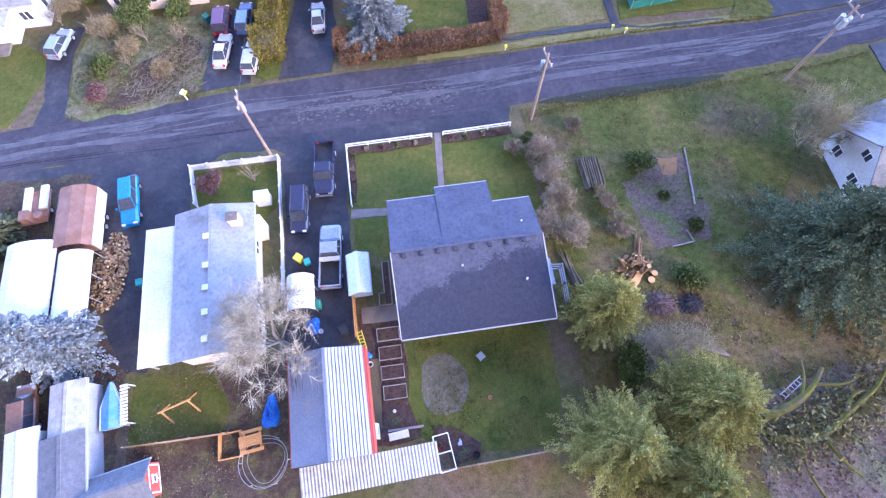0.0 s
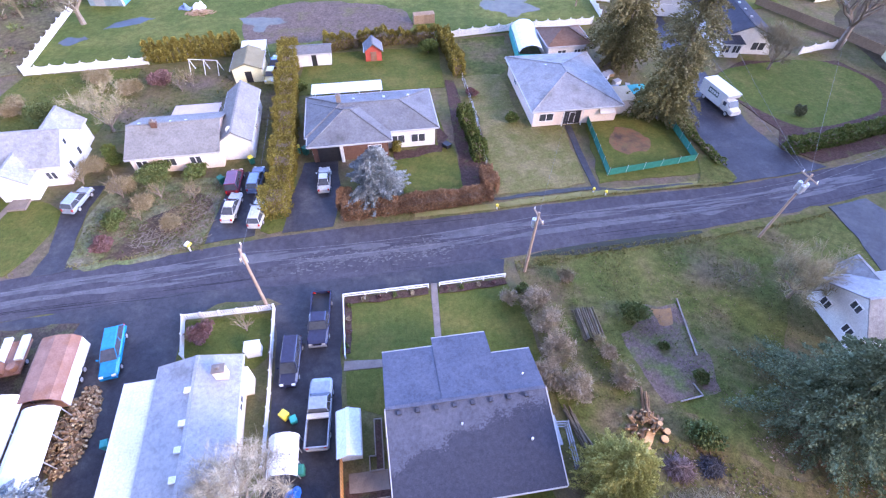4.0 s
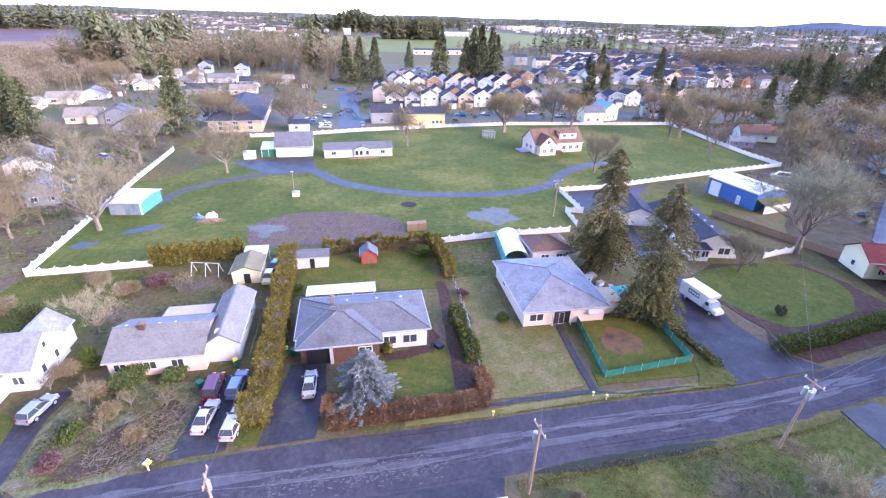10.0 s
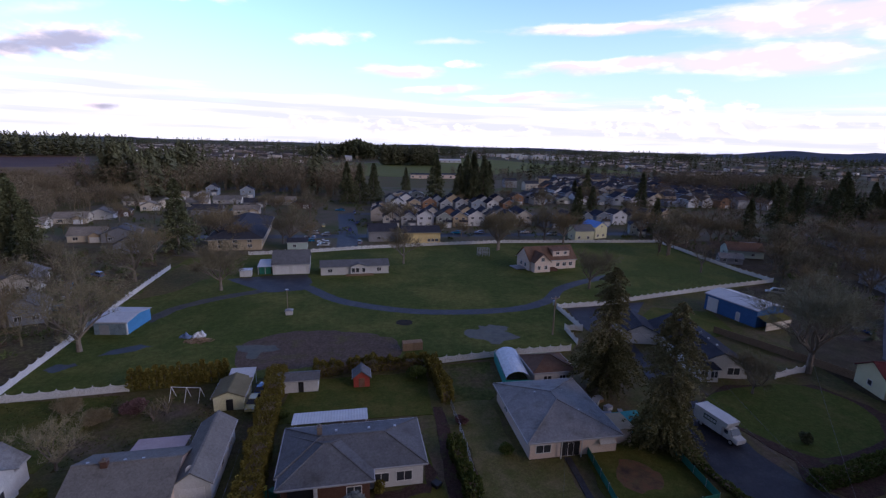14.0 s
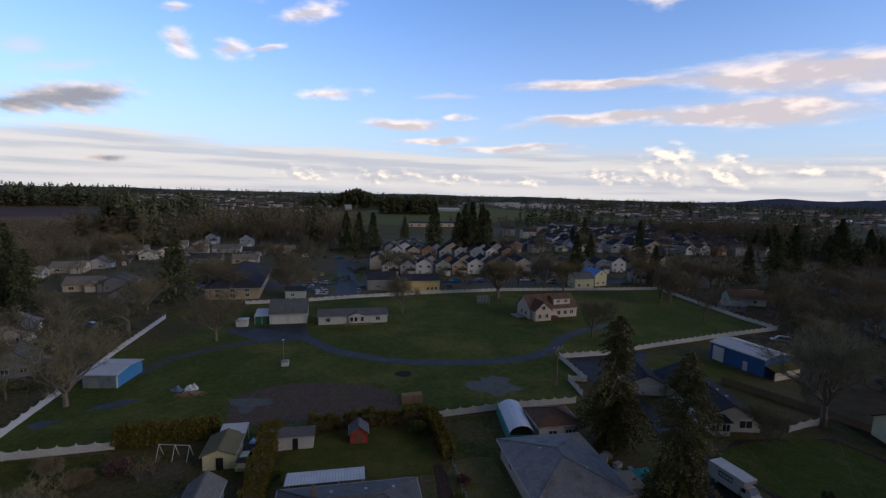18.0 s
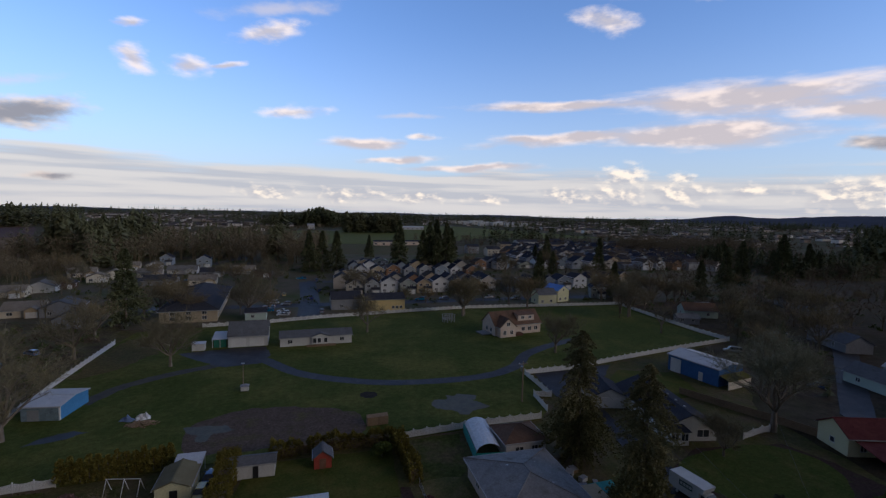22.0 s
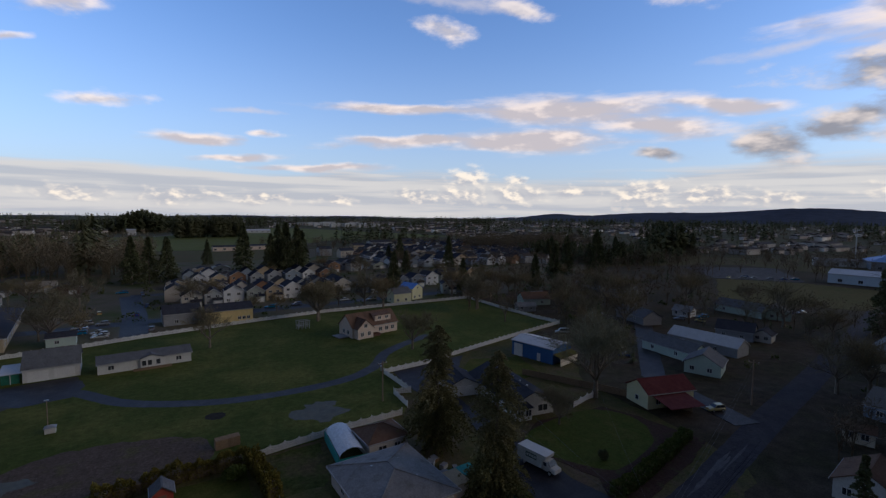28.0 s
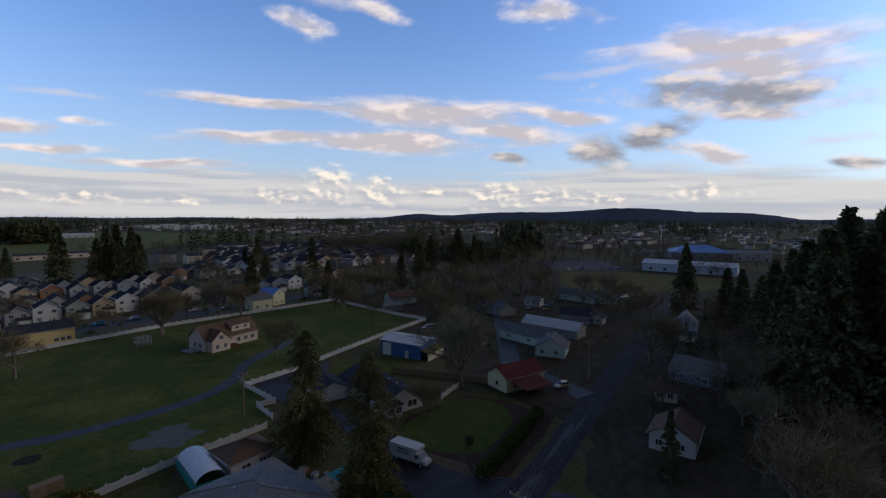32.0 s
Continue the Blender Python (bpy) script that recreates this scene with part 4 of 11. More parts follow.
cover_patch("estate_street", ribbon([(-120, 203), (-40, 206), (-16, 207.5), (60, 213), (130, 217)], 7), DRIVE, wob=0.15, step=4, label="grey estate street behind the fence")
cover_patch("estate_street", ribbon([(-22, 272), (60, 276), (150, 285)], 7), DRIVE, wob=0.15, step=4, label="grey estate street")
cover_patch("estate_street", ribbon([(-118, 262), (-100, 330), (-80, 410)], 8), DRIVE, wob=0.15, step=4, label="grey estate street")
cover_patch("far_plain", [(-3000, 330), (-900, 330), (-200, 420), (60, 480), (330, 470), (520, 240), (1800, 150), (4600, 100), (4600, 4600), (-4600, 4600), (-4600, 330)], surf("far_winter_land", (0.085, 0.074, 0.046), (0.066, 0.072, 0.034), 0.012, 0.95, 0.0, 0.15, world_co=True, patch=(0.105, 0.088, 0.058), patch_scale=0.004, patch_at=0.54, grain=0.8, mid=0.6), z=0.008, wob=0, label="flat winter farmland reaching the skyline")
cover_patch("yard_ground", [(84, 66), (80, 44), (62, 36), (58, 8), (70, -30), (260, -30), (420, 40), (420, 230), (300, 270), (150, 205), (126, 190), (128, 136), (100, 126), (96, 100), (84, 84)], surf("dark_yard_soil", (0.068, 0.050, 0.036), (0.052, 0.050, 0.026), 0.06, 0.95, 0.4, 3, world_co=True, patch=(0.082, 0.064, 0.050), patch_scale=0.05, patch_at=0.53, grain=0.9, mid=0.8), z=0.012, wob=1, step=4, label="dark leafy yards between the eastern houses")
cover_patch("rough_field", [(-66, 440), (-70, 556), (40, 562), (118, 580), (96, 470), (60, 430)], surf("tan_rough_grass", (0.115, 0.092, 0.050), (0.10, 0.098, 0.045), 0.03, 0.95, 0.2, 1.5, world_co=True), wob=2, step=10, label="tan rough grass before the meadow")
MEADOW = [(-66, 562), (-90, 770), (-96, 881), (20, 960), (120, 1010), (205, 1290), (294, 1244), (400, 920), (450, 760), (391, 738), (193, 700), (110, 588), (40, 566)]
cover_patch("meadow", MEADOW, G_FIELD, wob=3, step=20, label="broad green meadow")
cover_patch("brown_field", [(-700, 500), (-700, 900), (-560, 960), (-400, 700), (-290, 520), (-232, 398), (-330, 400)], G_BROWN, wob=4, step=25, label="brown ploughed field")
cover_patch("ploughed_strip", [(-425, 590), (-362, 640), (-500, 890), (-575, 812), (-720, 850), (-690, 570)], surf("purple_brown_tilth", (0.105, 0.066, 0.064), (0.13, 0.086, 0.080), 0.015, 0.95, 0.1, 0.5, world_co=True), wob=3, step=25, label="purple-brown freshly ploughed strip")
cover_patch("farm_lane", ribbon([(-120, 700), (-86, 765), (-50, 860), (-9, 950), (60, 1010)], 7), surf("pale_lane_gravel", (0.20, 0.18, 0.17), (0.16, 0.145, 0.135), 0.05, 0.9, 0.1, 2, world_co=True), wob=0.5, step=15, label="pale gravel farm lane")
cover_patch("far_field", [(-830, 1200), (-640, 1250), (-690, 1420), (-910, 1400)], surf("ripe_field", (0.42, 0.36, 0.14), (0.48, 0.42, 0.18), 0.01, 0.95, 0.0, 0.3, world_co=True), wob=3, step=40, label="pale yellow far field")
cover_patch("east_field", [(229, 136), (312, 184), (340, 146), (350, 84), (318, 62), (262, 92)], surf("olive_winter_field", (0.118, 0.096, 0.040), (0.098, 0.092, 0.034), 0.05, 0.95, 0.3, 3, world_co=True, grain=0.7, mid=0.5), wob=1.5, step=6, label="olive-brown winter field")
cover_patch("gravel_lot", [(312, 186), (344, 148), (352, 150), (420, 200), (360, 240)], G_GRAVEL, wob=1.5, step=6, label="grey gravel lot with parked cars")
cover_patch("side_street", ribbon([(96, 53), (104, 80), (150, 118), (190, 155), (215, 220)], 6), DRIVE, wob=0.2, step=3, label="dark side street between houses")
cover_patch("verge", [(37.6, 43.6), (39.3, 45.8), (40.6, 51.6), (41, 58), (43.4, 57.6), (42.4, 52), (43.4, 44.2), (42.4, 43.4)], G_MOSS, wob=0.2, label="humped grass verge beside the lane")
cover_patch("driveway", [(52.2, 38.0), (58, 39.2), (60, 34), (56, 25), (51.4, 26.5), (52.4, 32.7)], DRIVE, wob=0.15, label="dark driveway of the white house")
for pts in ([(-6.9, 29.3), (1.7, 29.8), (1.7, 29.0), (-6.3, 28.4), (-6.1, 22.8), (-6.9, 22.8)], [(2.9, 29.9), (9.9, 30.4), (10.1, 29.6), (2.9, 29.0)]):
    cover_patch("flower_bed", pts, G_MULCH, wob=0.12, step=0.5, label="narrow soil bed inside the low fence")
cover_patch("undergrowth", [(-62, 78), (-64, 100), (-66, 125), (-69, 160), (-74, 176), (-130, 190), (-150, 140), (-130, 90), (-90, 70)], surf("leafy_undergrowth", (0.125, 0.10, 0.062), (0.125, 0.118, 0.052), 0.3, 0.95, 0.4, 5, world_co=True, patch=(0.085, 0.066, 0.045), patch_scale=0.12, grain=1.0, mid=0.9), wob=0.8, step=2, label="brown weedy ground under bare trees")
cover_patch("brown_grass", [(-63.6, 122), (-58, 128), (-52, 140), (-50, 158), (-55, 168), (-66, 158), (-65, 140)], surf("winter_brown_grass", (0.13, 0.10, 0.048), (0.105, 0.095, 0.04), 0.3, 0.95, 0.4, 6, world_co=True, grain=0.9, mid=0.7), wob=1.2, smooth=2, label="brownish winter grass under the oak")
tf = np.random.default_rng(77)
tp = []
for fx0, fx1, f, n in ((11.5, 52, 1.20, 2200), (11, 42, -0.04, 1500), (-37, -24, -0.05, 500), (-60, -42, -0.04, 500), (11.5, 34, 1.10, 900)):
    xs = tf.uniform(fx0, fx1, n)
    tp.append(np.array([(x, road_at(x, f + abs(tf.normal(0, 0.06)) * (1 if f > 0.5 else -1)), 0.03) for x in xs]))
tp = np.concatenate(tp)
TUFTS = tp


# ---- buildings ----
def opening(parent, side, hw, hd, u, z, w, h, kind="window", trim=None, pane=None):
    """A window or door proud of a wall. side: S, N, E or W of a body hw x hd half size; u along the wall."""
    def place(m, u0, u1, z0, z1, d0, d1):
        a, b = (hd + d0, hd + d1) if side in "SN" else (hw + d0, hw + d1)
        if side == "S":
            m.box(u0, u1, -b, -a, z0, z1)
        elif side == "N":
            m.box(u0, u1, a, b, z0, z1)
        elif side == "E":
            m.box(a, b, u0, u1, z0, z1)
        else:
            m.box(-b, -a, u0, u1, z0, z1)
        return m
    t = 0.09
    fr = M()
    for a in ((u - w / 2, u - w / 2 + t, z, z + h), (u + w / 2 - t, u + w / 2, z, z + h), (u - w / 2 + t, u + w / 2 - t, z, z + t), (u - w / 2 + t, u + w / 2 - t, z + h - t, z + h)):
        place(fr, *a, 0.0, 0.07)
    if kind == "window" and w > 1.1:
        place(fr, u - t / 2, u + t / 2, z + t, z + h - t, 0.0, 0.06)
    ob = part(kind, fr, trim or VINYL, parent)
    part("pane" if kind == "window" else "panel", place(M(), u - w / 2 + t, u + w / 2 - t, z + t, z + h - t, 0.0, 0.025), pane or (GLASS if kind == "window" else WHITE), ob)
    return ob


def slab(pts, t=0.16):
    """A roof plane with thickness from its upper corners."""
    return M().hexa([(x, y, z - t) for x, y, z in pts], pts)


def gable_roof(parent, x0, x1, y0, y1, ze, zr, mat, over=0.45, axis="x", ridge=None, trim=None):
    """Two slopes over a body; the ridge runs along axis. Eaves stand out by over."""
    a0, a1, b0, b1 = (x0, x1, y0, y1) if axis == "x" else (y0, y1, x0, x1)
    rc = (b0 + b1) / 2 if ridge is None else ridge
    s0, s1 = (zr - ze) / (rc - b0), (zr - ze) / (b1 - rc)
    def P3(a, b, z):
        return (a, b, z) if axis == "x" else (b, a, z)
    g = 0.3
    for be, ss, sg in ((b0, s0, -1), (b1, s1, 1)):
        eb, ez = be + sg * over, ze - ss * over
        pts = [P3(a0 - g, eb, ez + 0.16), P3(a1 + g, eb, ez + 0.16), P3(a1 + g, rc, zr + 0.16), P3(a0 - g, rc, zr + 0.16)]
        if (axis == "x") == (sg > 0):
            pts = pts[::-1]
        part("roof_slope", slab(pts), mat, parent)
        gu = M()
        lo, hi = sorted((eb, eb + sg * 0.09))
        if axis == "x":
            gu.box(a0 - g, a1 + g, lo, hi, ez - 0.08, ez + 0.1)
        else:
            gu.box(lo, hi, a0 - g, a1 + g, ez - 0.08, ez + 0.1)
        part("gutter", gu, trim or GUTTER, parent)
    cap = M()
    if axis == "x":
        cap.box(a0 - g, a1 + g, rc - 0.14, rc + 0.14, zr + 0.13, zr + 0.2)
    else:
        cap.box(rc - 0.14, rc + 0.14, a0 - g, a1 + g, zr + 0.13, zr + 0.2)
    part("ridge_cap", cap, mat, parent)


def gable_wall(parent, x0, x1, y0, y1, h, zr, mat, axis="x", ridge=None):
    """Four walls up to h, with gable ends up to the ridge."""
    t = 0.2
    rc = ((y0 + y1) / 2 if axis == "x" else (x0 + x1) / 2) if ridge is None else ridge
    if axis == "x":
        part("wall", M().box(x0 + t, x1 - t, y0, y0 + t, 0, h), mat, parent)
        part("wall", M().box(x0 + t, x1 - t, y1 - t, y1, 0, h), mat, parent)
        for x in (x0, x1 - t):
            lp = [(y0, 0), (y1, 0), (y1, h), (rc, zr), (y0, h)]
            part("wall", M().hexa([(x, a, b) for a, b in lp[::-1]], [(x + t, a, b) for a, b in lp[::-1]]), mat, parent)
    else:
        part("wall", M().box(x0, x0 + t, y0 + t, y1 - t, 0, h), mat, parent)
        part("wall", M().box(x1 - t, x1, y0 + t, y1 - t, 0, h), mat, parent)
        for y in (y0, y1 - t):
            lp = [(x0, 0), (x1, 0), (x1, h), (rc, zr), (x0, h)]
            part("wall", M().hexa([(a, y, b) for a, b in lp], [(a, y + t, b) for a, b in lp]), mat, parent)


def hip_roof(parent, x0, x1, y0, y1, ze, zr, mat, over=0.5, inset=None, trim=None):
    x0, x1, y0, y1 = x0 - over, x1 + over, y0 - over, y1 + over
    cx, cy = (x0 + x1) / 2, (y0 + y1) / 2
    if x1 - x0 >= y1 - y0:
        i = (y1 - y0) / 2 if inset is None else inset
        ra, rb = (x0 + i, cy, zr), (x1 - i, cy, zr)
    else:
        i = (x1 - x0) / 2 if inset is None else inset
        ra, rb = (cx, y0 + i, zr), (cx, y1 - i, zr)
    A, B, C, D = (x0, y0, ze), (x1, y0, ze), (x1, y1, ze), (x0, y1, ze)
    if x1 - x0 >= y1 - y0:
        faces = ((A, B, rb, ra), (B, C, rb), (C, D, ra, rb), (D, A, ra))
    else:
        faces = ((A, B, ra), (B, C, rb, ra), (C, D, rb), (D, A, ra, rb))
    for fc in faces:
        part("roof_slope", slab(fc, 0.14), mat, parent)
    for q in ((x0, x1, y0 - 0.12, y0), (x0, x1, y1, y1 + 0.12), (x0 - 0.12, x0, y0, y1), (x1, x1 + 0.12, y0, y1)):
        part("gutter", M().box(*q, ze - 0.2, ze - 0.02), trim or GUTTER, parent)
    caps = M()
    for p, q in ((A, ra), (B, rb if x1 - x0 >= y1 - y0 else ra), (C, rb), (D, ra if x1 - x0 >= y1 - y0 else rb), (ra, rb)):
        if (Vector(p) - Vector(q)).length > 0.5:
            caps.tube([(p[0], p[1], p[2] + 0.01), (q[0], q[1], q[2] + 0.01)], [0.11, 0.11], 5)
    part("ridge_cap", caps, mat, parent)


def box_wall(parent, x0, x1, y0, y1, h, mat, t=0.2):
    part("wall", M().box(x0, x1, y0, y0 + t, 0, h), mat, parent)
    part("wall", M().box(x0, x1, y1 - t, y1, 0, h), mat, parent)
    part("wall", M().box(x0, x0 + t, y0 + t, y1 - t, 0, h), mat, parent)
    part("wall", M().box(x1 - t, x1, y0 + t, y1 - t, 0, h), mat, parent)


def chimney(parent, x, y, z0, z1, mat=None, w=0.6, d=0.5):
    ob = part("chimney", M().box(x - w / 2, x + w / 2, y - d / 2, y + d / 2, z0, z1), mat or BRICK, parent, "brick chimney stack")
    part("chimney_cap", M().box(x - w / 2 - 0.06, x + w / 2 + 0.06, y - d / 2 - 0.06, y + d / 2 + 0.06, z1, z1 + 0.1).cyl(x, y, z1 + 0.1, z1 + 0.35, 0.13, 8), CONCRETE, ob)


def vents(parent, pts, mat=None, s=0.2):
    for x, y, z in pts:
        part("roof_vent", M().box(x - s, x + s, y - s, y + s, z - 0.05, z + 0.16), mat or STEEL, parent)


# the slate-blue house below the camera
h = thing("slate_roof_house", "single-storey house with a wide blue-grey shingle roof", "house", at=(3.75, 15.3, 0), rz=3.5)
part("wall", M().box(-5.7, 5.75, -6, -5.8, 0, 3.1), WHITE, h)
part("wall", M().box(-5.7, -5.5, -5.8, 5, 0, 3.1), WHITE, h)
part("wall", M().box(5.55, 5.75, -5.8, 3.9, 0, 3.1), WHITE, h)
part("wall", M().box(-5.5, -1.9, 5, 5.2, 0, 3.1), WHITE, h)
part("wall", M().box(-1.9, 2.5, 6, 6.2, 0, 3), WHITE, h)
part("wall", M().box(2.5, 5.55, 3.7, 3.9, 0, 3.3), WHITE, h)
RZ = 5.25
for x0, x1, yn, zr, lift in ((-6.35, -1.95, 5.9, RZ, 0), (-1.95, 2.9, 6.75, RZ + 0.02, 0.1), (2.9, 6.3, 4.35, RZ - 0.12, 0)):
    s = (RZ - 3.25) / 6.6
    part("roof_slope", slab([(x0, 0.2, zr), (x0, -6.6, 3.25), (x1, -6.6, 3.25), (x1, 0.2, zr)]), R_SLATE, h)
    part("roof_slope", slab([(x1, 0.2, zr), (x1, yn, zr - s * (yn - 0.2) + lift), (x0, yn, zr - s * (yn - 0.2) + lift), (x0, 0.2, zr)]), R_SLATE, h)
    z = zr - s * (yn - 0.2) + lift
    part("gutter", M().box(x0, x1, yn, yn + 0.08, z - 0.2, z - 0.02), GUTTER, h)
    part("gutter", M().box(x0, x1, -6.68, -6.6, 3.05, 3.22), GUTTER, h)
    part("ridge_cap", M().box(x0, x1, 0.06, 0.34, zr - 0.02, zr + 0.05), R_SLATE, h)
part("verge_trim", M().hexa([(-6.43, -6.6, 3.05), (-6.35, -6.6, 3.05), (-6.35, 0.2, 5.05), (-6.43, 0.2, 5.05)], [(-6.43, -6.6, 3.28), (-6.35, -6.6, 3.28), (-6.35, 0.2, 5.28), (-6.43, 0.2, 5.28)]), GUTTER, h)
part("verge_trim", M().hexa([(6.3, -6.6, 3.05), (6.38, -6.6, 3.05), (6.38, 0.2, 4.93), (6.3, 0.2, 4.93)], [(6.3, -6.6, 3.28), (6.38, -6.6, 3.28), (6.38, 0.2, 5.16), (6.3, 0.2, 5.16)]), GUTTER, h)
vents(h, [(-5.3 + 1.42 * i, -0.25, 5.14) for i in range(8)], R_DARK, 0.15)
part("roof_vent", M().cyl(-0.7, -1.6, 4.6, 4.95, 0.09, 8), STEEL, h)
part("roof_vent", M().cyl(4.4, -3.3, 4.1, 4.45, 0.09, 8), WHITE, h)
part("roof_vent", M().cyl(4.9, 1.7, 4.5, 4.9, 0.07, 8), WHITE, h)
for u in (-4, 0, 3.6):
    opening(h, "S", 5.7, 6, u, 0.9, 1.6, 1.2)
opening(h, "W", 5.7, 6, 2.5, 0.9, 1.4, 1.1)
opening(h, "W", 5.7, 6, -2, 0.05, 0.95, 2.05, "door")
part("side_porch", M().box(6.1, 7.1, -3.4, -3.2, 0, 2.2).box(6.1, 7.1, -1.4, -1.2, 0, 2.2).box(6.9, 7.1, -3.2, -1.4, 0, 2.2).box(6.1, 7.2, -3.5, -1.1, 2.2, 2.3), GREYP, h, "grey lean-to porch")

# the long pale-roofed house with a white carport
h = thing("pale_roof_house", "low house with a pale grey shingle roof and white carport", "house", at=(-17.8, 15.0, 0), rz=5.5)
gable_wall(h, -3.05, 3.05, -6.4, 6.4, 2.9, 3.75, CREAM, "y")
gable_roof(h, -3.05, 3.05, -6.4, 6.4, 2.95, 3.75, R_PALE, 0.4, "y")
vents(h, [(-0.35, y, 3.85) for y in (3.6, 0.9, -1.1, -3.2, -5.4)], WHITE, 0.24)
chimney(h, 2.1, 4.7, 3.0, 4.6, PINK, 0.9, 0.7)
for u in (3, -1, -4.5):
    opening(h, "E", 3.05, 6.4, u, 0.9, 1.5, 1.1)
opening(h, "N", 3.05, 6.4, -1, 0.8, 1.8, 1.2)
part("bay_window", M().box(3.05, 3.75, 4.2, 5.7, 0, 2.5), CREAM, h)
part("carport_roof", M().box(-6.1, -3.5, -6.6, 5.7, 2.65, 2.8), R_WHITE, h, "flat white metal carport roof")
for y in (-6.2, -3, 0, 3, 5.3):
    part("carport_post", M().box(-6.0, -5.9, y - 0.05, y + 0.05, 0, 2.65), WHITE, h)
for k in range(6):
    part("roof_rib", M().box(-6.1 + 0.5 * k, -6.06 + 0.5 * k, -6.6, 5.7, 2.8, 2.83), R_WHITE, h)

# the ribbed metal barn and its patio roof
h = thing("metal_roof_barn", "workshop with ribbed metal roof and red trim", "barn", at=(-7.9, 3.9, 0), rz=4.5)
gable_wall(h, -2.6, 2.6, -3.7, 3.7, 3.5, 4.75, GREYP, "y")
gable_roof(h, -2.6, 2.6, -3.7, 3.7, 3.6, 4.75, R_METAL, 0.3, "y", ridge=0.15, trim=REDP)
ribs = M()
for i in range(11):
    x, x1 = 0.20 + 0.245 * i, 0.39 + 0.245 * i
    za, zb = 4.94 - (x - 0.15) * 0.469, 4.94 - (x1 - 0.15) * 0.469
    ribs.hexa([(x, -3.95, za - 0.02), (x1, -3.95, zb - 0.02), (x1, 3.95, zb - 0.02), (x, 3.95, za - 0.02)], [(x + 0.03, -3.95, za + 0.05), (x1 - 0.03, -3.95, zb + 0.05), (x1 - 0.03, 3.95, zb + 0.05), (x + 0.03, 3.95, za + 0.05)])
part("roof_ribs", ribs, surf("pale_zinc", (0.245, 0.262, 0.305), (0.295, 0.312, 0.352), 0.6, 0.5, 0, 6), h, kind="stuff")
rust = M()
rr = random.Random(8)
for i in range(34):
    x, y, ln = -2.75 + rr.random() ** 1.6 * 2.4, 3.85 - rr.random() ** 2 * 2.2, rr.uniform(0.3, 1.6)
    z, w = 4.92 + (x - 0.15) * 0.42 + 0.012, rr.uniform(0.02, 0.05)
    rust.face((x, y - ln, z), (x + w, y - ln, z + w * 0.42), (x + w, y, z + w * 0.42), (x, y, z))
part("rust_streaks", rust, surf("rust_stain", (0.10, 0.055, 0.05), (0.15, 0.09, 0.08), 2, 0.9, 0.1, 9), h, "thin rust streaks down the metal sheets", kind="stuff")
part("red_fascia", M().box(3.0, 3.12, -3.9, 3.9, 2.2, 3.5), REDP, h, "peeling red painted side boards")
part("white_door", M().box(3.12, 3.17, -3, -1.8, 0.1, 2.2), WHITE, h)
h = thing("patio_roof", "weathered corrugated translucent patio roof on posts", "patio roof", at=(-5, -0.9, 0), rz=5.8)
sheet = M()
lp = []
for i in range(83):
    lp.append((-5.15 + 0.125 * i, 0.045 * (i % 2)))
lp = lp + [(x, z - 0.03) for x, z in lp[::-1]]
sheet.hexa([(x, -1.15, 2.46 + z) for x, z in lp], [(x, 1.05, 2.71 + z) for x, z in lp])
part("corrugated_sheet", sheet, R_CLEAR, h)
grime = M()
for i in range(41):
    x = -5.12 + 0.25 * i
    grime.hexa([(x, -1.15, 2.465), (x + 0.1, -1.15, 2.465), (x + 0.1, 1.05, 2.715), (x, 1.05, 2.715)], [(x, -1.15, 2.478), (x + 0.1, -1.15, 2.478), (x + 0.1, 1.05, 2.728), (x, 1.05, 2.728)])
part("valley_grime", grime, surf("brown_grime", (0.13, 0.10, 0.09), (0.24, 0.21, 0.19), 0.8, 0.9, 0.1, 6), h, kind="stuff")
for x in (-5, -2.5, 0, 2.5, 5):
    for y in (-1.05, 0.95):
        part("post", M().box(x - 0.05, x + 0.05, y - 0.05, y + 0.05, 0, 2.5), WOOD, h)
for y in (-1.1, 1.0):
    part("rail", M().box(-5.1, 5.1, y - 0.05, y + 0.05, 2.3, 2.44), WOOD, h)

# white house at the west end
h = thing("white_gabled_house", "white clapboard house with pale roof and front gable", "house", at=(-48.5, 52.6, 0), rz=4)
gable_wall(h, -7.5, 6.6, -3.6, 3.6, 3.2, 5.6, WHITE, "x")
gable_roof(h, -7.5, 6.6, -3.6, 3.6, 3.25, 5.6, R_LIGHT, 0.35, "x")
gable_wall(h, -0.2, 3.6, -6.0, -3.6, 2.7, 4.2, WHITE, "y")
gable_roof(h, -0.2, 3.6, -6.0, -0.6, 2.75, 4.2, R_LIGHT, 0.3, "y")
gable_wall(h, 1.6, 6.2, 3.6, 6.2, 3.0, 4.9, WHITE, "y")
gable_roof(h, 1.6, 6.2, 1.2, 6.2, 3.05, 4.9, R_LIGHT, 0.3, "y")
for u in (-1.6, 1.2):
    opening(h, "E", 6.6, 3.6, u, 1.0, 0.9, 1.2)
opening(h, "E", 6.6, 3.6, -0.2, 3.6, 0.8, 0.9)
opening(h, "S", 7.5, 6.0, 1.7, 0.05, 1.0, 2.1, "door")
for u in (-5, -2.5, 5):
    opening(h, "S", 7.5, 3.6, u, 1.0, 1.3, 1.2)
part("front_step", M().box(0.7, 2.7, -7.8, -6.0, 0, 0.3), CONCRETE, h)
chimney(h, -3, 0.5, 4.8, 6.1, STEEL, 0.3, 0.3)

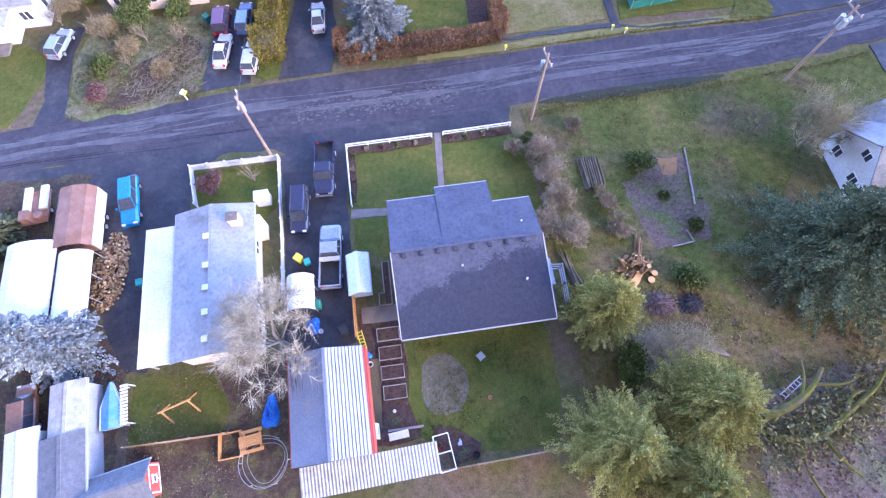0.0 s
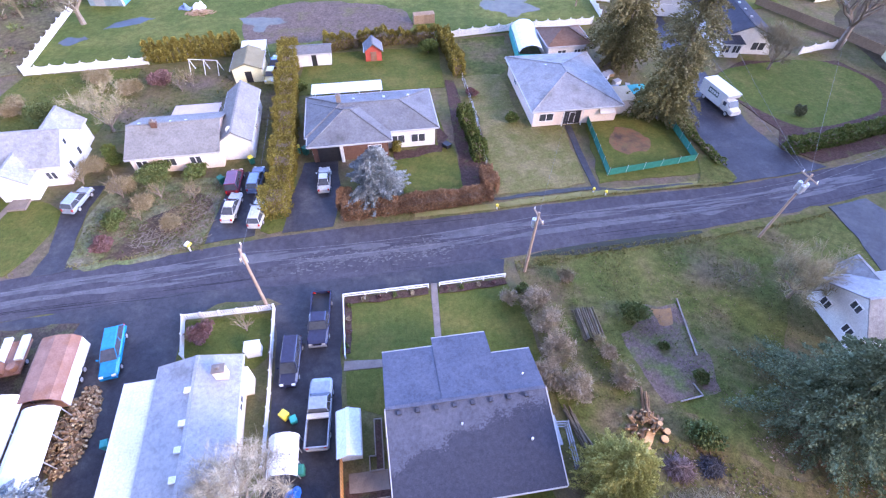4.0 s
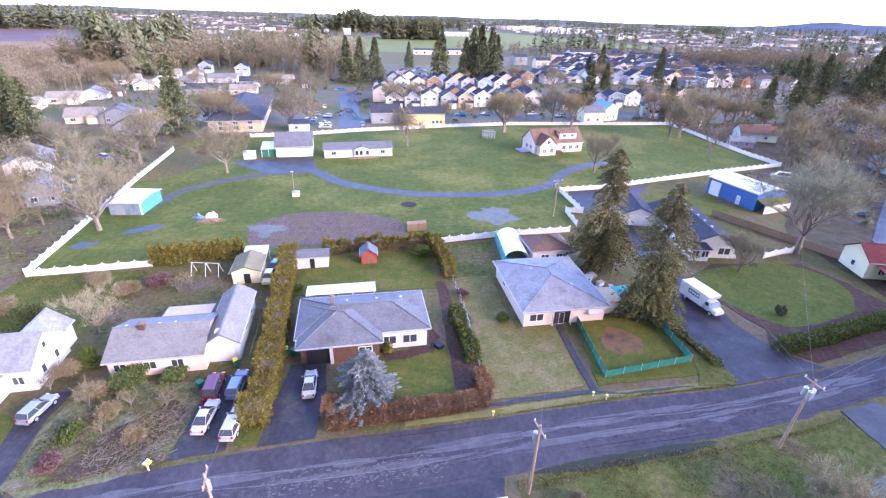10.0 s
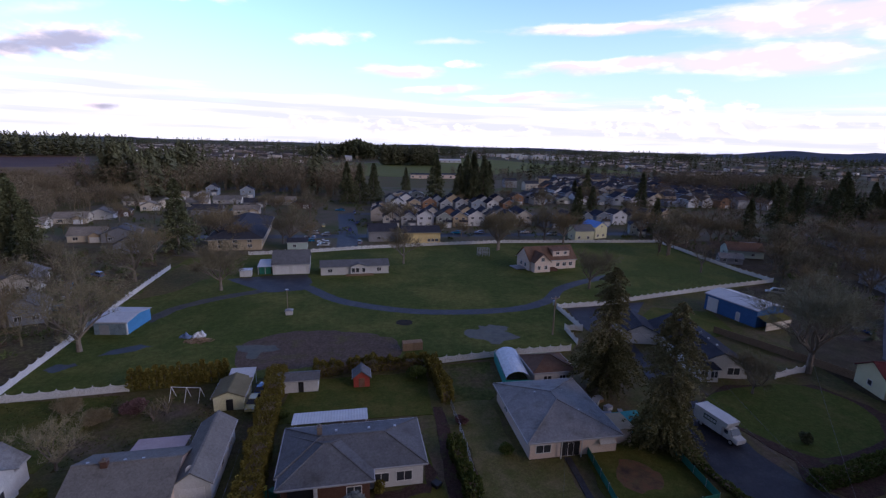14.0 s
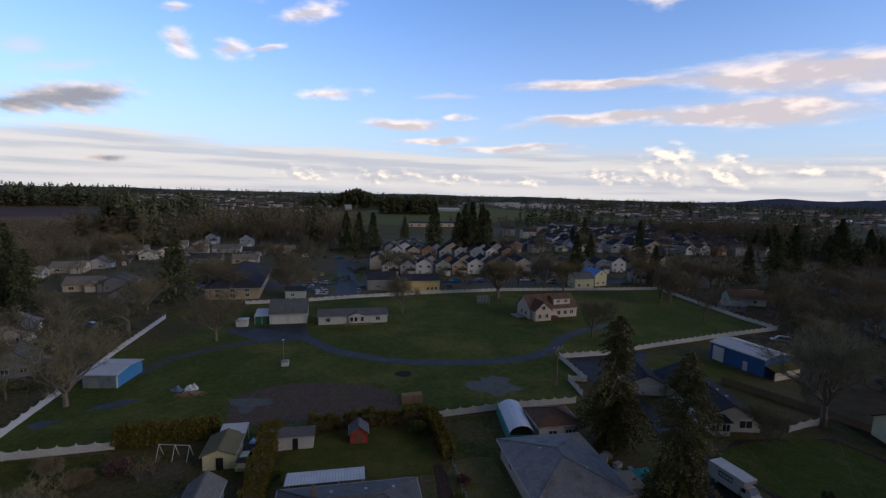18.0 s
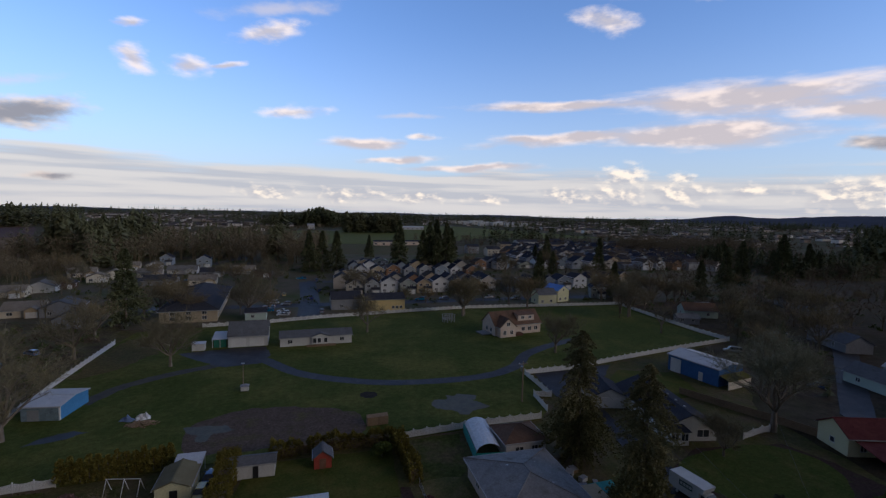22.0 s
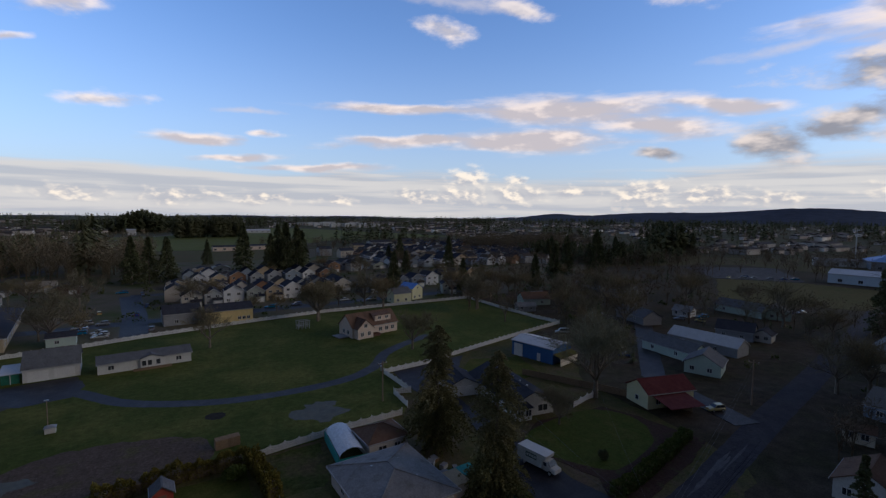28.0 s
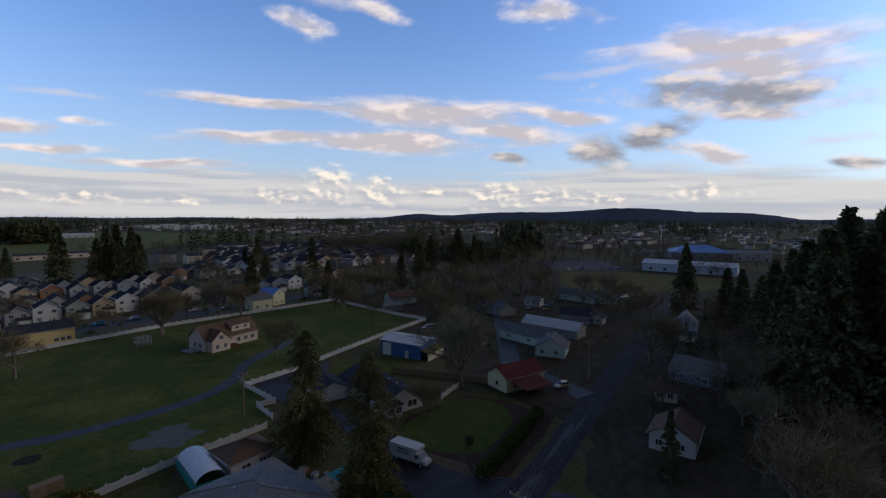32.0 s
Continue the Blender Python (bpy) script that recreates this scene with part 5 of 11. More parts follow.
# tan-roofed ranch house with a rear wing
h = thing("ranch_house", "cream ranch house with worn grey-brown shingle roof", "house", at=(-28.5, 54.7, 0), rz=4.5)
gable_wall(h, -6.1, 4.7, -3.5, 4.6, 2.8, 4.5, PINK, "x")
gable_roof(h, -6.1, 4.7, -3.5, 4.6, 2.85, 4.5, R_TAN, 0.5, "x")
gable_wall(h, 4.72, 8.5, -2.2, 9.8, 2.92, 4.3, WHITE, "y")
gable_roof(h, 4.72, 8.5, -2.2, 9.8, 2.97, 4.3, R_TAN, 0.35, "y")
part("rear_roof", slab([(-2.6, 4.9, 2.75), (3.6, 4.9, 2.75), (3.6, 8.0, 2.45), (-2.6, 8.0, 2.45)], 0.12), surf("pinkish_roll_roofing", (0.36, 0.29, 0.31), (0.42, 0.34, 0.35), 0.6, 0.85, 0.2, 10), h, "pinkish flat roll roofing")
for x in (-2.4, 3.4):
    part("post", M().box(x - 0.06, x + 0.06, 7.8, 7.92, 0, 2.4), WHITE, h)
chimney(h, -2.9, 0.2, 4.2, 5.2, BRICK, 0.7, 0.6)
part("garage_door", M().box(5.2, 7.9, -2.28, -2.2, 0.05, 2.3), VINYL, h)
opening(h, "E", 8.5, 5, 3, 0.9, 1.2, 1.1)
opening(h, "E", 8.5, 5, 7, 0.9, 1.2, 1.1)
for u in (-4.8, -1.5, 1.6):
    opening(h, "S", 6, 3.5, u, 0.9, 1.5, 1.2)
vents(h, [(-5 + 1.9 * i, 1.0, 4.4) for i in range(4)], STEEL, 0.14)
dish = part("satellite_dish", M().cyl(0, 0, 0, 0.1, 0.42, 14, 0.5), WHITE, h)
dish.matrix_basis = pose(6.3, -1.4, 4.05, 55, 0, 20)

# hipped grey house behind the blue spruce
h = thing("hip_roof_house", "grey hip-roofed bungalow with brick and white walls", "house", at=(-4.4, 57.9, 0), rz=4)
box_wall(h, -8.2, 8.5, -4.2, 4.8, 2.7, WHITE)
hip_roof(h, -8.2, 8.5, -3.9, 4.8, 2.95, 4.55, R_GREY, 0.5)
box_wall(h, -7.9, 2.0, -5.9, -4.2, 2.6, BRICK)
hip_roof(h, -7.9, 2.0, -5.9, 3.2, 2.93, 4.75, R_GREY, 0.5)
chimney(h, -4.0, 1.4, 4.2, 5.3, CONCRETE, 0.6, 0.6)
# black panel on the wall stands for the shade inside the carport
part("garage_opening", M().box(-7.2, -4.4, -5.98, -5.9, 0.05, 2.3), BLACKP, h)
part("porch_post", M().box(-4.3, -3.9, -6.3, -5.9, 0, 2.6), WHITE, h)
opening(h, "S", 8.2, 5.9, 0.2, 0.8, 1.8, 1.3)
for u in (3.4, 6.2):
    opening(h, "S", 8.2, 4.2, u, 0.7, 2.0, 1.4)
opening(h, "E", 8.5, 5, 0, 0.9, 1.4, 1.2)
vents(h, [(-2, 2.2, 4.0), (2.2, 2.2, 4.0), (5.6, 2.0, 4.1)], STEEL, 0.16)
h = thing("patio_cover", "white translucent corrugated patio cover", "patio roof", at=(-7.9, 65.6, 0), rz=4)
ps = M()
lp = []
for i in range(53):
    lp.append((-5.2 + 0.2 * i, 0.04 * (i % 2)))
lp = lp + [(x, z - 0.03) for x, z in lp[::-1]]
ps.hexa([(x, -1.6, 2.72 + z) for x, z in lp], [(x, 1.8, 2.37 + z) for x, z in lp])
part("roof_sheet", ps, R_WHITE, h)
for x in (-5, -1.7, 1.7, 5):
    part("post", M().box(x - 0.05, x + 0.05, 1.6, 1.7, 0, 2.34), WHITE, h)
    part("rafter", M().hexa([(x - 0.04, -1.6, 2.55), (x + 0.04, -1.6, 2.55), (x + 0.04, 1.8, 2.2), (x - 0.04, 1.8, 2.2)], [(x - 0.04, -1.6, 2.68), (x + 0.04, -1.6, 2.68), (x + 0.04, 1.8, 2.33), (x - 0.04, 1.8, 2.33)]), WHITE, h)

# square hip-roofed house with the green fence
h = thing("square_hip_house", "cream bungalow under a pale patched hip roof", "house", at=(24.6, 65.0, 0), rz=3.5)
box_wall(h, -6.2, 6.4, -7.2, 7.6, 2.6, PINK)
hip_roof(h, -6.2, 6.4, -7.2, 7.6, 2.85, 4.75, R_LIGHT, 0.55)
part("garage_wing", M().box(6.4, 9.6, -5.8, -2.2, 0, 2.3), PINK, h)
part("wing_roof", M().box(6.3, 9.9, -6.0, -2.0, 2.3, 2.42), surf("plywood", (0.42, 0.33, 0.22), (0.48, 0.38, 0.26), 0.8, 0.8, 0.1, 10), h, "plywood flat roof")
opening(h, "S", 6.2, 7.2, -4.3, 0.8, 2.2, 1.3)
# black panel on the wall in place of the porch's shaded recess
part("porch_opening", M().box(-1.8, 0.9, -7.27, -7.2, 0.1, 2.3), BLACKP, h)
opening(h, "S", 6.2, 7.2, -0.4, 0.05, 0.9, 2.0, "door")
for x in (-1.9, 1.0):
    part("porch_post", M().box(x - 0.06, x + 0.06, -7.7, -7.58, 0, 2.5), WHITE, h)
part("awning", slab([(3.6, -7.9, 1.8), (5.9, -7.9, 1.8), (5.9, -7.2, 2.3), (3.6, -7.2, 2.3)], 0.06), WHITE, h)
opening(h, "W", 6.2, 7.2, 3, 0.9, 1.3, 1.2)
vents(h, [(1, 2.0, 4.3), (-2, 2.4, 4.1), (2.5, -3, 4.0)], STEEL, 0.15)
part("roof_tarp", slab([(0.2, 2.2, 4.42), (2.6, 2.6, 4.1), (2.4, 3.6, 3.9), (0.1, 3.1, 4.2)], 0.03), WHITE, h)

h = thing("brown_hip_garage", "small white garage with brown hip roof", "garage", at=(28.9, 79.6, 0), rz=4)
box_wall(h, -3.6, 3.6, -3.2, 3.2, 2.5, WHITE)
hip_roof(h, -3.6, 3.6, -3.2, 3.2, 2.75, 4.3, R_BROWN, 0.4)
opening(h, "S", 3.6, 3.2, -1.2, 0.9, 1.6, 1.0)
opening(h, "S", 3.6, 3.2, 1.6, 0.9, 1.2, 1.0)

h = thing("tent_carport", "white arched fabric carport with teal tarp sides", "carport", at=(22.9, 81.3, 0), rz=-3)
arc = [(-2.1, 1.7), (-1.7, 2.3), (-0.9, 2.75), (0, 2.9), (0.9, 2.75), (1.7, 2.3), (2.1, 1.7)]
part("fabric_roof", M().loft([[(x, y, z) for x, z in arc] + [(x, y, z - 0.05) for x, z in arc[::-1]] for y in (-5, -2.5, 0, 2.5, 5)]), surf("white_fabric", (0.62, 0.66, 0.72), (0.7, 0.73, 0.77), 0.6, 0.5, 0.2, 3), h)
part("tarp_side", M().box(-2.35, -2.25, -5.2, 5.2, 0, 1.75), TEAL, h)
part("tarp_side", M().box(-2.25, 2.6, -5.3, -5.2, 0, 1.4), TEAL, h)
for y in (-5, 0, 5):
    for x in (-2.1, 2.1):
        part("pole", M().cyl(x, y, 0, 1.7, 0.04, 6), STEEL, h)

# dark-roofed house, its garage and the blue barn
h = thing("dark_roof_house", "white house with dark shingle roof and bay window", "house", at=(62.2, 86.2, 0), rz=-8)
gable_wall(h, -4.6, 5.2, -9.6, 11, 2.8, 4.9, WHITE, "y")
gable_roof(h, -4.6, 5.2, -9.6, 11, 2.85, 4.9, R_DARK, 0.5, "y")
part("bay_window", M().box(-4.4, -1.0, -11.2, -9.6, 0, 2.6), WHITE, h)
part("bay_roof", slab([(-4.7, -11.5, 2.6), (-0.7, -11.5, 2.6), (-1.4, -9.5, 3.3), (-4.0, -9.5, 3.3)], 0.1), R_DARK, h)
for u in (-3.6, -1.8):
    opening(h, "S", 4.6, 11.2, u, 0.8, 1.4, 1.4)
opening(h, "S", 4.6, 9.6, 2.6, 0.7, 2.4, 1.5)
opening(h, "W", 4.6, 9.6, -7, 0.8, 1.8, 1.4)
vents(h, [(1.6, y, 4.55) for y in (-5, -2, 1, 4, 7)], WHITE, 0.18)
h = thing("white_garage", "white gabled garage with dark roof", "garage", at=(55.2, 96.6, 0), rz=-12)
gable_wall(h, -3.4, 3.4, -4.5, 4.5, 2.6, 4.2, WHITE, "y")
gable_roof(h, -3.4, 3.4, -4.5, 4.5, 2.65, 4.2, R_DARK, 0.4, "y")
part("garage_door", M().box(-2.4, 2.4, -4.58, -4.5, 0.05, 2.3), VINYL, h)
h = thing("blue_barn", "blue metal barn with a white ribbed roof", "barn", at=(90.2, 107.2, 0), rz=14)
gable_wall(h, -4.6, 4.6, -7.0, 7.0, 4.2, 5.2, BLUE_M, "y")
gable_roof(h, -4.6, 4.6, -7.0, 7.0, 4.25, 5.2, R_WHITE, 0.25, "y")
part("sliding_door", M().box(-4.72, -4.6, 3.2, 6.2, 0, 3.6), VINYL, h)
opening(h, "W", 4.6, 7, -2.4, 0.05, 1.1, 2.2, "door")
part("mossy_leanto", slab([(-4.4, -9.6, 2.2), (4.4, -9.6, 2.2), (4.4, -7.05, 2.9), (-4.4, -7.05, 2.9)], 0.12), MOSS, h, "low lean-to with a moss-grown roof")
part("leanto_wall", M().box(-4.3, 4.3, -9.4, -9.25, 0, 2.2), CREAM, h)

# buildings in the park
h = thing("park_house", "pinkish-cream two-storey house with brown roof and dormer", "house", at=(55.5, 156.2, 0), rz=12)
gable_wall(h, -9.0, 9.0, -4.2, 4.4, 3.6, 7.2, PINK, "x")
gable_roof(h, -9.0, 9.0, -4.2, 4.4, 3.65, 7.2, R_BROWN, 0.5, "x")
gable_wall(h, -8.4, -2.6, -6.8, -4.2, 3.6, 6.2, PINK, "y")
gable_roof(h, -8.4, -2.6, -6.8, -0.8, 3.65, 6.2, R_BROWN, 0.45, "y")
part("dormer", M().box(0.2, 6.6, -3.6, 0, 4.4, 6.5), PINK, h)
part("dormer_roof", slab([(-0.1, -3.95, 6.45), (6.9, -3.95, 6.45), (6.9, 0.2, 7.05), (-0.1, 0.2, 7.05)], 0.14), R_BROWN, h)
for u in (2.0, 4.9):
    opening(h, "S", 9, 3.6, u, 4.95, 1.3, 1.0)
for u in (-6.8, -4.2):
    opening(h, "S", 9, 6.8, u, 0.9, 1.2, 1.4)
opening(h, "S", 9, 6.8, -5.5, 3.7, 1.3, 1.3)
for u in (2, 4.5, 7):
    opening(h, "S", 9, 4.2, u, 1.0, 1.4, 1.4)
opening(h, "W", 9, 4, 1.2, 1.0, 1.3, 1.4)
opening(h, "W", 9, 4, -1.6, 1.0, 1.3, 1.4)
part("deck", M().box(-12.6, -9.0, -2.2, 2.6, 0.2, 0.5), GREYP, h)
part("porch_steps", M().box(-2.4, 0.6, -6.4, -4.2, 0, 0.9), BRICK, h)
h = thing("park_garage", "white double garage with dark grey roof", "garage", at=(-29.2, 153.0, 0), rz=6)
gable_wall(h, -5.4, 5.4, -5.0, 5.0, 3.4, 6.4, WHITE, "x")
gable_roof(h, -5.4, 5.4, -5.0, 5.0, 3.45, 6.4, R_GREY, 0.45, "x")
for x in (-4.6, 0.4):
    part("garage_door", M().box(x, x + 4.0, -5.09, -5.0, 0.05, 2.6), VINYL, h)
part("leanto_roof", slab([(-9.8, -4.6, 2.6), (-5.5, -4.6, 2.6), (-5.5, 2.5, 3.2), (-9.8, 2.5, 3.2)], 0.12), R_WHITE, h)
for x in (-9.6, -7.6):
    part("leanto_post", M().box(x - 0.07, x + 0.07, -4.5, -4.36, 0, 2.5), WHITE, h)
part("leanto_door", M().box(-9.3, -6.0, -4.2, -4.1, 0.05, 2.3), GREENPL, h)
h = thing("white_shed", "small white garden shed", "shed", at=(-41.5, 146.4, 0), rz=6)
box_wall(h, -1.6, 1.6, -1.2, 1.2, 2.0, WHITE, 0.1)
part("roof", M().box(-1.8, 1.8, -1.4, 1.4, 2.0, 2.15), R_WHITE, h)
h = thing("manufactured_home", "long white manufactured home with grey roof", "house", at=(-9.6, 150.4, 0), rz=7)
gable_wall(h, -10.4, 10.4, -3.0, 3.4, 2.7, 3.9, WHITE, "x")
gable_roof(h, -10.4, 10.4, -3.0, 3.4, 2.75, 3.9, R_GREY, 0.4, "x")
gable_wall(h, -1.4, 3.6, -3.6, -3.0, 2.7, 3.5, WHITE, "y")
gable_roof(h, -1.4, 3.6, -3.6, -1.2, 2.75, 3.6, R_GREY, 0.25, "y")
for u in (-7.6, 7.4):
    opening(h, "S", 10, 3.0, u, 0.9, 1.4, 1.2)
for u in (-0.6, 0.7, 2.6):
    opening(h, "S", 10, 3.6, u, 0.8, 1.1, 1.5)
part("porch", M().box(-3, 5.5, -5.0, -3.6, 0, 0.4), WOOD, h)
h = thing("light_blue_shed", "light blue shed with white roof", "shed", at=(-56.2, 107.4, 0), rz=-4)
gable_wall(h, -3.3, 3.3, -4.4, 4.4, 2.7, 3.3, AQUA, "x")
gable_roof(h, -3.3, 3.3, -4.4, 4.4, 2.75, 3.3, R_WHITE, 0.2, "x")
part("corner_trim", M().box(3.15, 3.34, -4.44, -4.1, 0, 2.7), VINYL, h)
part("front_sheeting", M().box(-3.28, 3.1, -4.45, -4.41, 0.05, 2.66), surf("milky_blue_sheeting", (0.22, 0.30, 0.36), (0.13, 0.18, 0.22), 0.9, 0.5, 0.2, 5), h, "grubby pale blue sheeting")
part("shed_door", M().box(-2.2, -0.2, -4.5, -4.45, 0.05, 2.2), GREYP, h)

# sheds in the back yards
h = thing("red_playhouse", "small red shed with grey gable roof", "shed", at=(-4.2, 79.3, 0), rz=4)
gable_wall(h, -1.35, 1.35, -1.3, 1.3, 1.9, 3.0, REDP, "y")
gable_roof(h, -1.35, 1.35, -1.3, 1.3, 1.95, 3.0, R_GREY, 0.2, "y")
part("door", M().box(-0.5, 0.5, -1.36, -1.3, 0.05, 1.7), RUST, h)
h = thing("white_storage_shed", "white storage shed with grey roof and open door", "shed", at=(-14.4, 78.4, 0), rz=4)
gable_wall(h, -3.2, 3.1, -1.4, 1.4, 2.2, 2.8, WHITE, "x")
gable_roof(h, -3.2, 3.1, -1.4, 1.4, 2.25, 2.8, R_GREY, 0.25, "x")
# black panel stands for the dark inside of the open door
part("doorway", M().box(0.0, 0.8, -1.46, -1.4, 0.05, 1.9), BLACKP, h)
h = thing("olive_barn_shed", "olive-brown shed with worn curved roof", "shed", at=(-24.0, 75.2, 0), rz=4)
gable_wall(h, -2.2, 2.2, -2.8, 2.8, 2.3, 3.2, PALEYEL, "y")
gable_roof(h, -2.2, 2.2, -2.8, 2.8, 2.35, 3.2, surf("olive_roll_roof", (0.16, 0.14, 0.085), (0.20, 0.175, 0.11), 0.6, 0.9, 0.2, 10), 0.25, "y")
# shade of the shed's interior, as a black panel on the wall
part("doorway", M().box(-0.4, 0.6, -2.86, -2.8, 0.05, 1.9), BLACKP, h)
part("carport_sheet", slab([(-1.4, 2.6, 2.6), (2.6, 2.6, 2.6), (2.6, 5.6, 2.9), (-1.4, 5.6, 2.9)], 0.06), R_WHITE, h)
for x in (-1.2, 2.4):
    part("carport_post", M().box(x - 0.05, x + 0.05, 5.4, 5.5, 0, 2.8), WHITE, h)
h = thing("plank_bin", "pale wooden storage bin standing on the lawn", "bin", at=(5.3, 92.4, 0), rz=8)
for i in range(8):
    part("plank", M().box(-2 + i * 0.5, -1.53 + i * 0.5, -0.75, -0.7, 0, 1.7), WOOD, h)
part("bin_body", M().hexa([(-2, -0.7, 0), (2, -0.7, 0), (2, 0.8, 0), (-2, 0.8, 0)], [(-2, -0.7, 1.7), (2, -0.7, 1.7), (2, 0.4, 1.9), (-2, 0.4, 1.9)]), WOOD, h)
h = thing("well_house", "small white pump house with low roof", "pump house", at=(-22.7, 113.4, 0), rz=6)
box_wall(h, -0.8, 0.8, -0.7, 0.7, 1.1, WHITE, 0.1)
part("roof", M().hexa([(-0.95, -0.85, 1.1), (0.95, -0.85, 1.1), (0.95, 0.85, 1.1), (-0.95, 0.85, 1.1)], [(-0.2, -0.1, 1.5), (0.2, -0.1, 1.5), (0.2, 0.1, 1.5), (-0.2, 0.1, 1.5)]), GREYP, h)

# white house beside the dark conifer, east
h = thing("steep_white_house", "white house with steep grey roof", "house", at=(47.0, 22.4, 0), rz=2)
gable_wall(h, -5.6, 6, -3.2, 3.2, 3.0, 5.6, WHITE, "x", ridge=-0.9)
gable_roof(h, -5.6, 6, -3.2, 3.2, 3.05, 5.6, R_LIGHT, 0.4, "x", ridge=-0.9)
gable_wall(h, -2.4, 0.4, 3.2, 5.0, 2.6, 3.8, WHITE, "y")
gable_roof(h, -2.4, 0.4, 1.8, 5.0, 2.65, 3.8, R_LIGHT, 0.25, "y")
opening(h, "W", 5.6, 3.2, -0.6, 3.4, 1.2, 1.0)
opening(h, "W", 5.6, 3.2, 1.5, 1.0, 1.2, 1.1)
opening(h, "W", 5.6, 3.2, -1.7, 1.0, 1.2, 1.1)


# ---- plants ----
def sprays(rng, base, out, size, wide=0.45, droop=0.25, jitter=0.5):
    """Pointed sprays (triangles) at base points, growing along out."""
    n = len(base)
    d = out + rng.normal(0, jitter, (n, 3))
    d[:, 2] -= droop
    d /= np.linalg.norm(d, axis=1)[:, None] + 1e-9
    side = np.cross(d, rng.normal(0, 1, (n, 3)))
    side /= np.linalg.norm(side, axis=1)[:, None] + 1e-9
    s = size * rng.uniform(0.6, 1.4, (n, 1))
    c = np.empty((n, 4, 3))
    c[:, 0] = base - d * s * 0.25
    c[:, 1] = base + d * s * 0.35 + side * s * wide
    c[:, 2] = base + d * s
    c[:, 3] = base + d * s * 0.35 - side * s * wide
    return c


def conifer_mesh(name, h, r, branches, per, seed, size=0.4, power=0.85, low=0.06, droop=0.25, lift=0.1, uneven=0.25, profile=None, span=(0.0, 1.0)):
    """Crown of drooping branches in whorls, as an array of sprays."""
    rng = np.random.default_rng(seed)
    f = low + (1 - low) * np.sort(rng.random(branches)) ** 1.0
    az = rng.uniform(0, 2 * np.pi, branches)
    f = f[(f >= span[0]) & (f < span[1])]
    branches = len(f)
    az = az[:branches]
    shape = np.interp(f, profile[0], profile[1]) if profile else np.clip(1 - f, 0.02, 1) ** power
    lean = 1 + uneven * np.sin(az * 2 + seed) * np.cos(f * 9 + seed)
    length = r * shape * rng.uniform(0.6, 1.12, branches) * lean
    s = rng.uniform(0.12, 1.0, (branches, per)) ** 0.7
    x = np.cos(az)[:, None] * length[:, None] * s
    y = np.sin(az)[:, None] * length[:, None] * s
    z = f[:, None] * h + lift * length[:, None] * s - droop * length[:, None] * s * s
    w = 0.14 * length[:, None] * (1.1 - s)
    pts = np.stack([x + rng.normal(0, 1, x.shape) * w, y + rng.normal(0, 1, x.shape) * w, z + rng.normal(0, 0.5, x.shape) * w], -1).reshape(-1, 3)
    out = np.repeat(np.stack([np.cos(az), np.sin(az), np.full(branches, lift)], -1), per, 0)
    return quads(name, sprays(rng, pts, out, size, 0.4, 0.15, 0.45))


def dome_mesh(name, rx, ry, z0, h, n, seed, size=0.35, lumps=9, shell=0.55, wide=0.5):
    """Uneven crown of leaf clumps gathered on several lumps."""
    rng = np.random.default_rng(seed)
    c = rng.normal(0, 1, (lumps, 3))
    c /= np.linalg.norm(c, axis=1)[:, None]
    c *= rng.uniform(0.25, 0.62, (lumps, 1))
    rad = rng.uniform(0.32, 0.55, lumps)
    k = rng.integers(0, lumps, n)
    d = rng.normal(0, 1, (n, 3))
    d /= np.linalg.norm(d, axis=1)[:, None]
    p = c[k] + d * (rad[k] * rng.uniform(shell, 1.05, n))[:, None]
    pts = p * np.array([rx, ry, h / 2]) + np.array([0, 0, z0 + h / 2])
    keep = pts[:, 2] > 0.05
    return quads(name, sprays(rng, pts[keep], d[keep], size, wide, 0.05, 0.6))


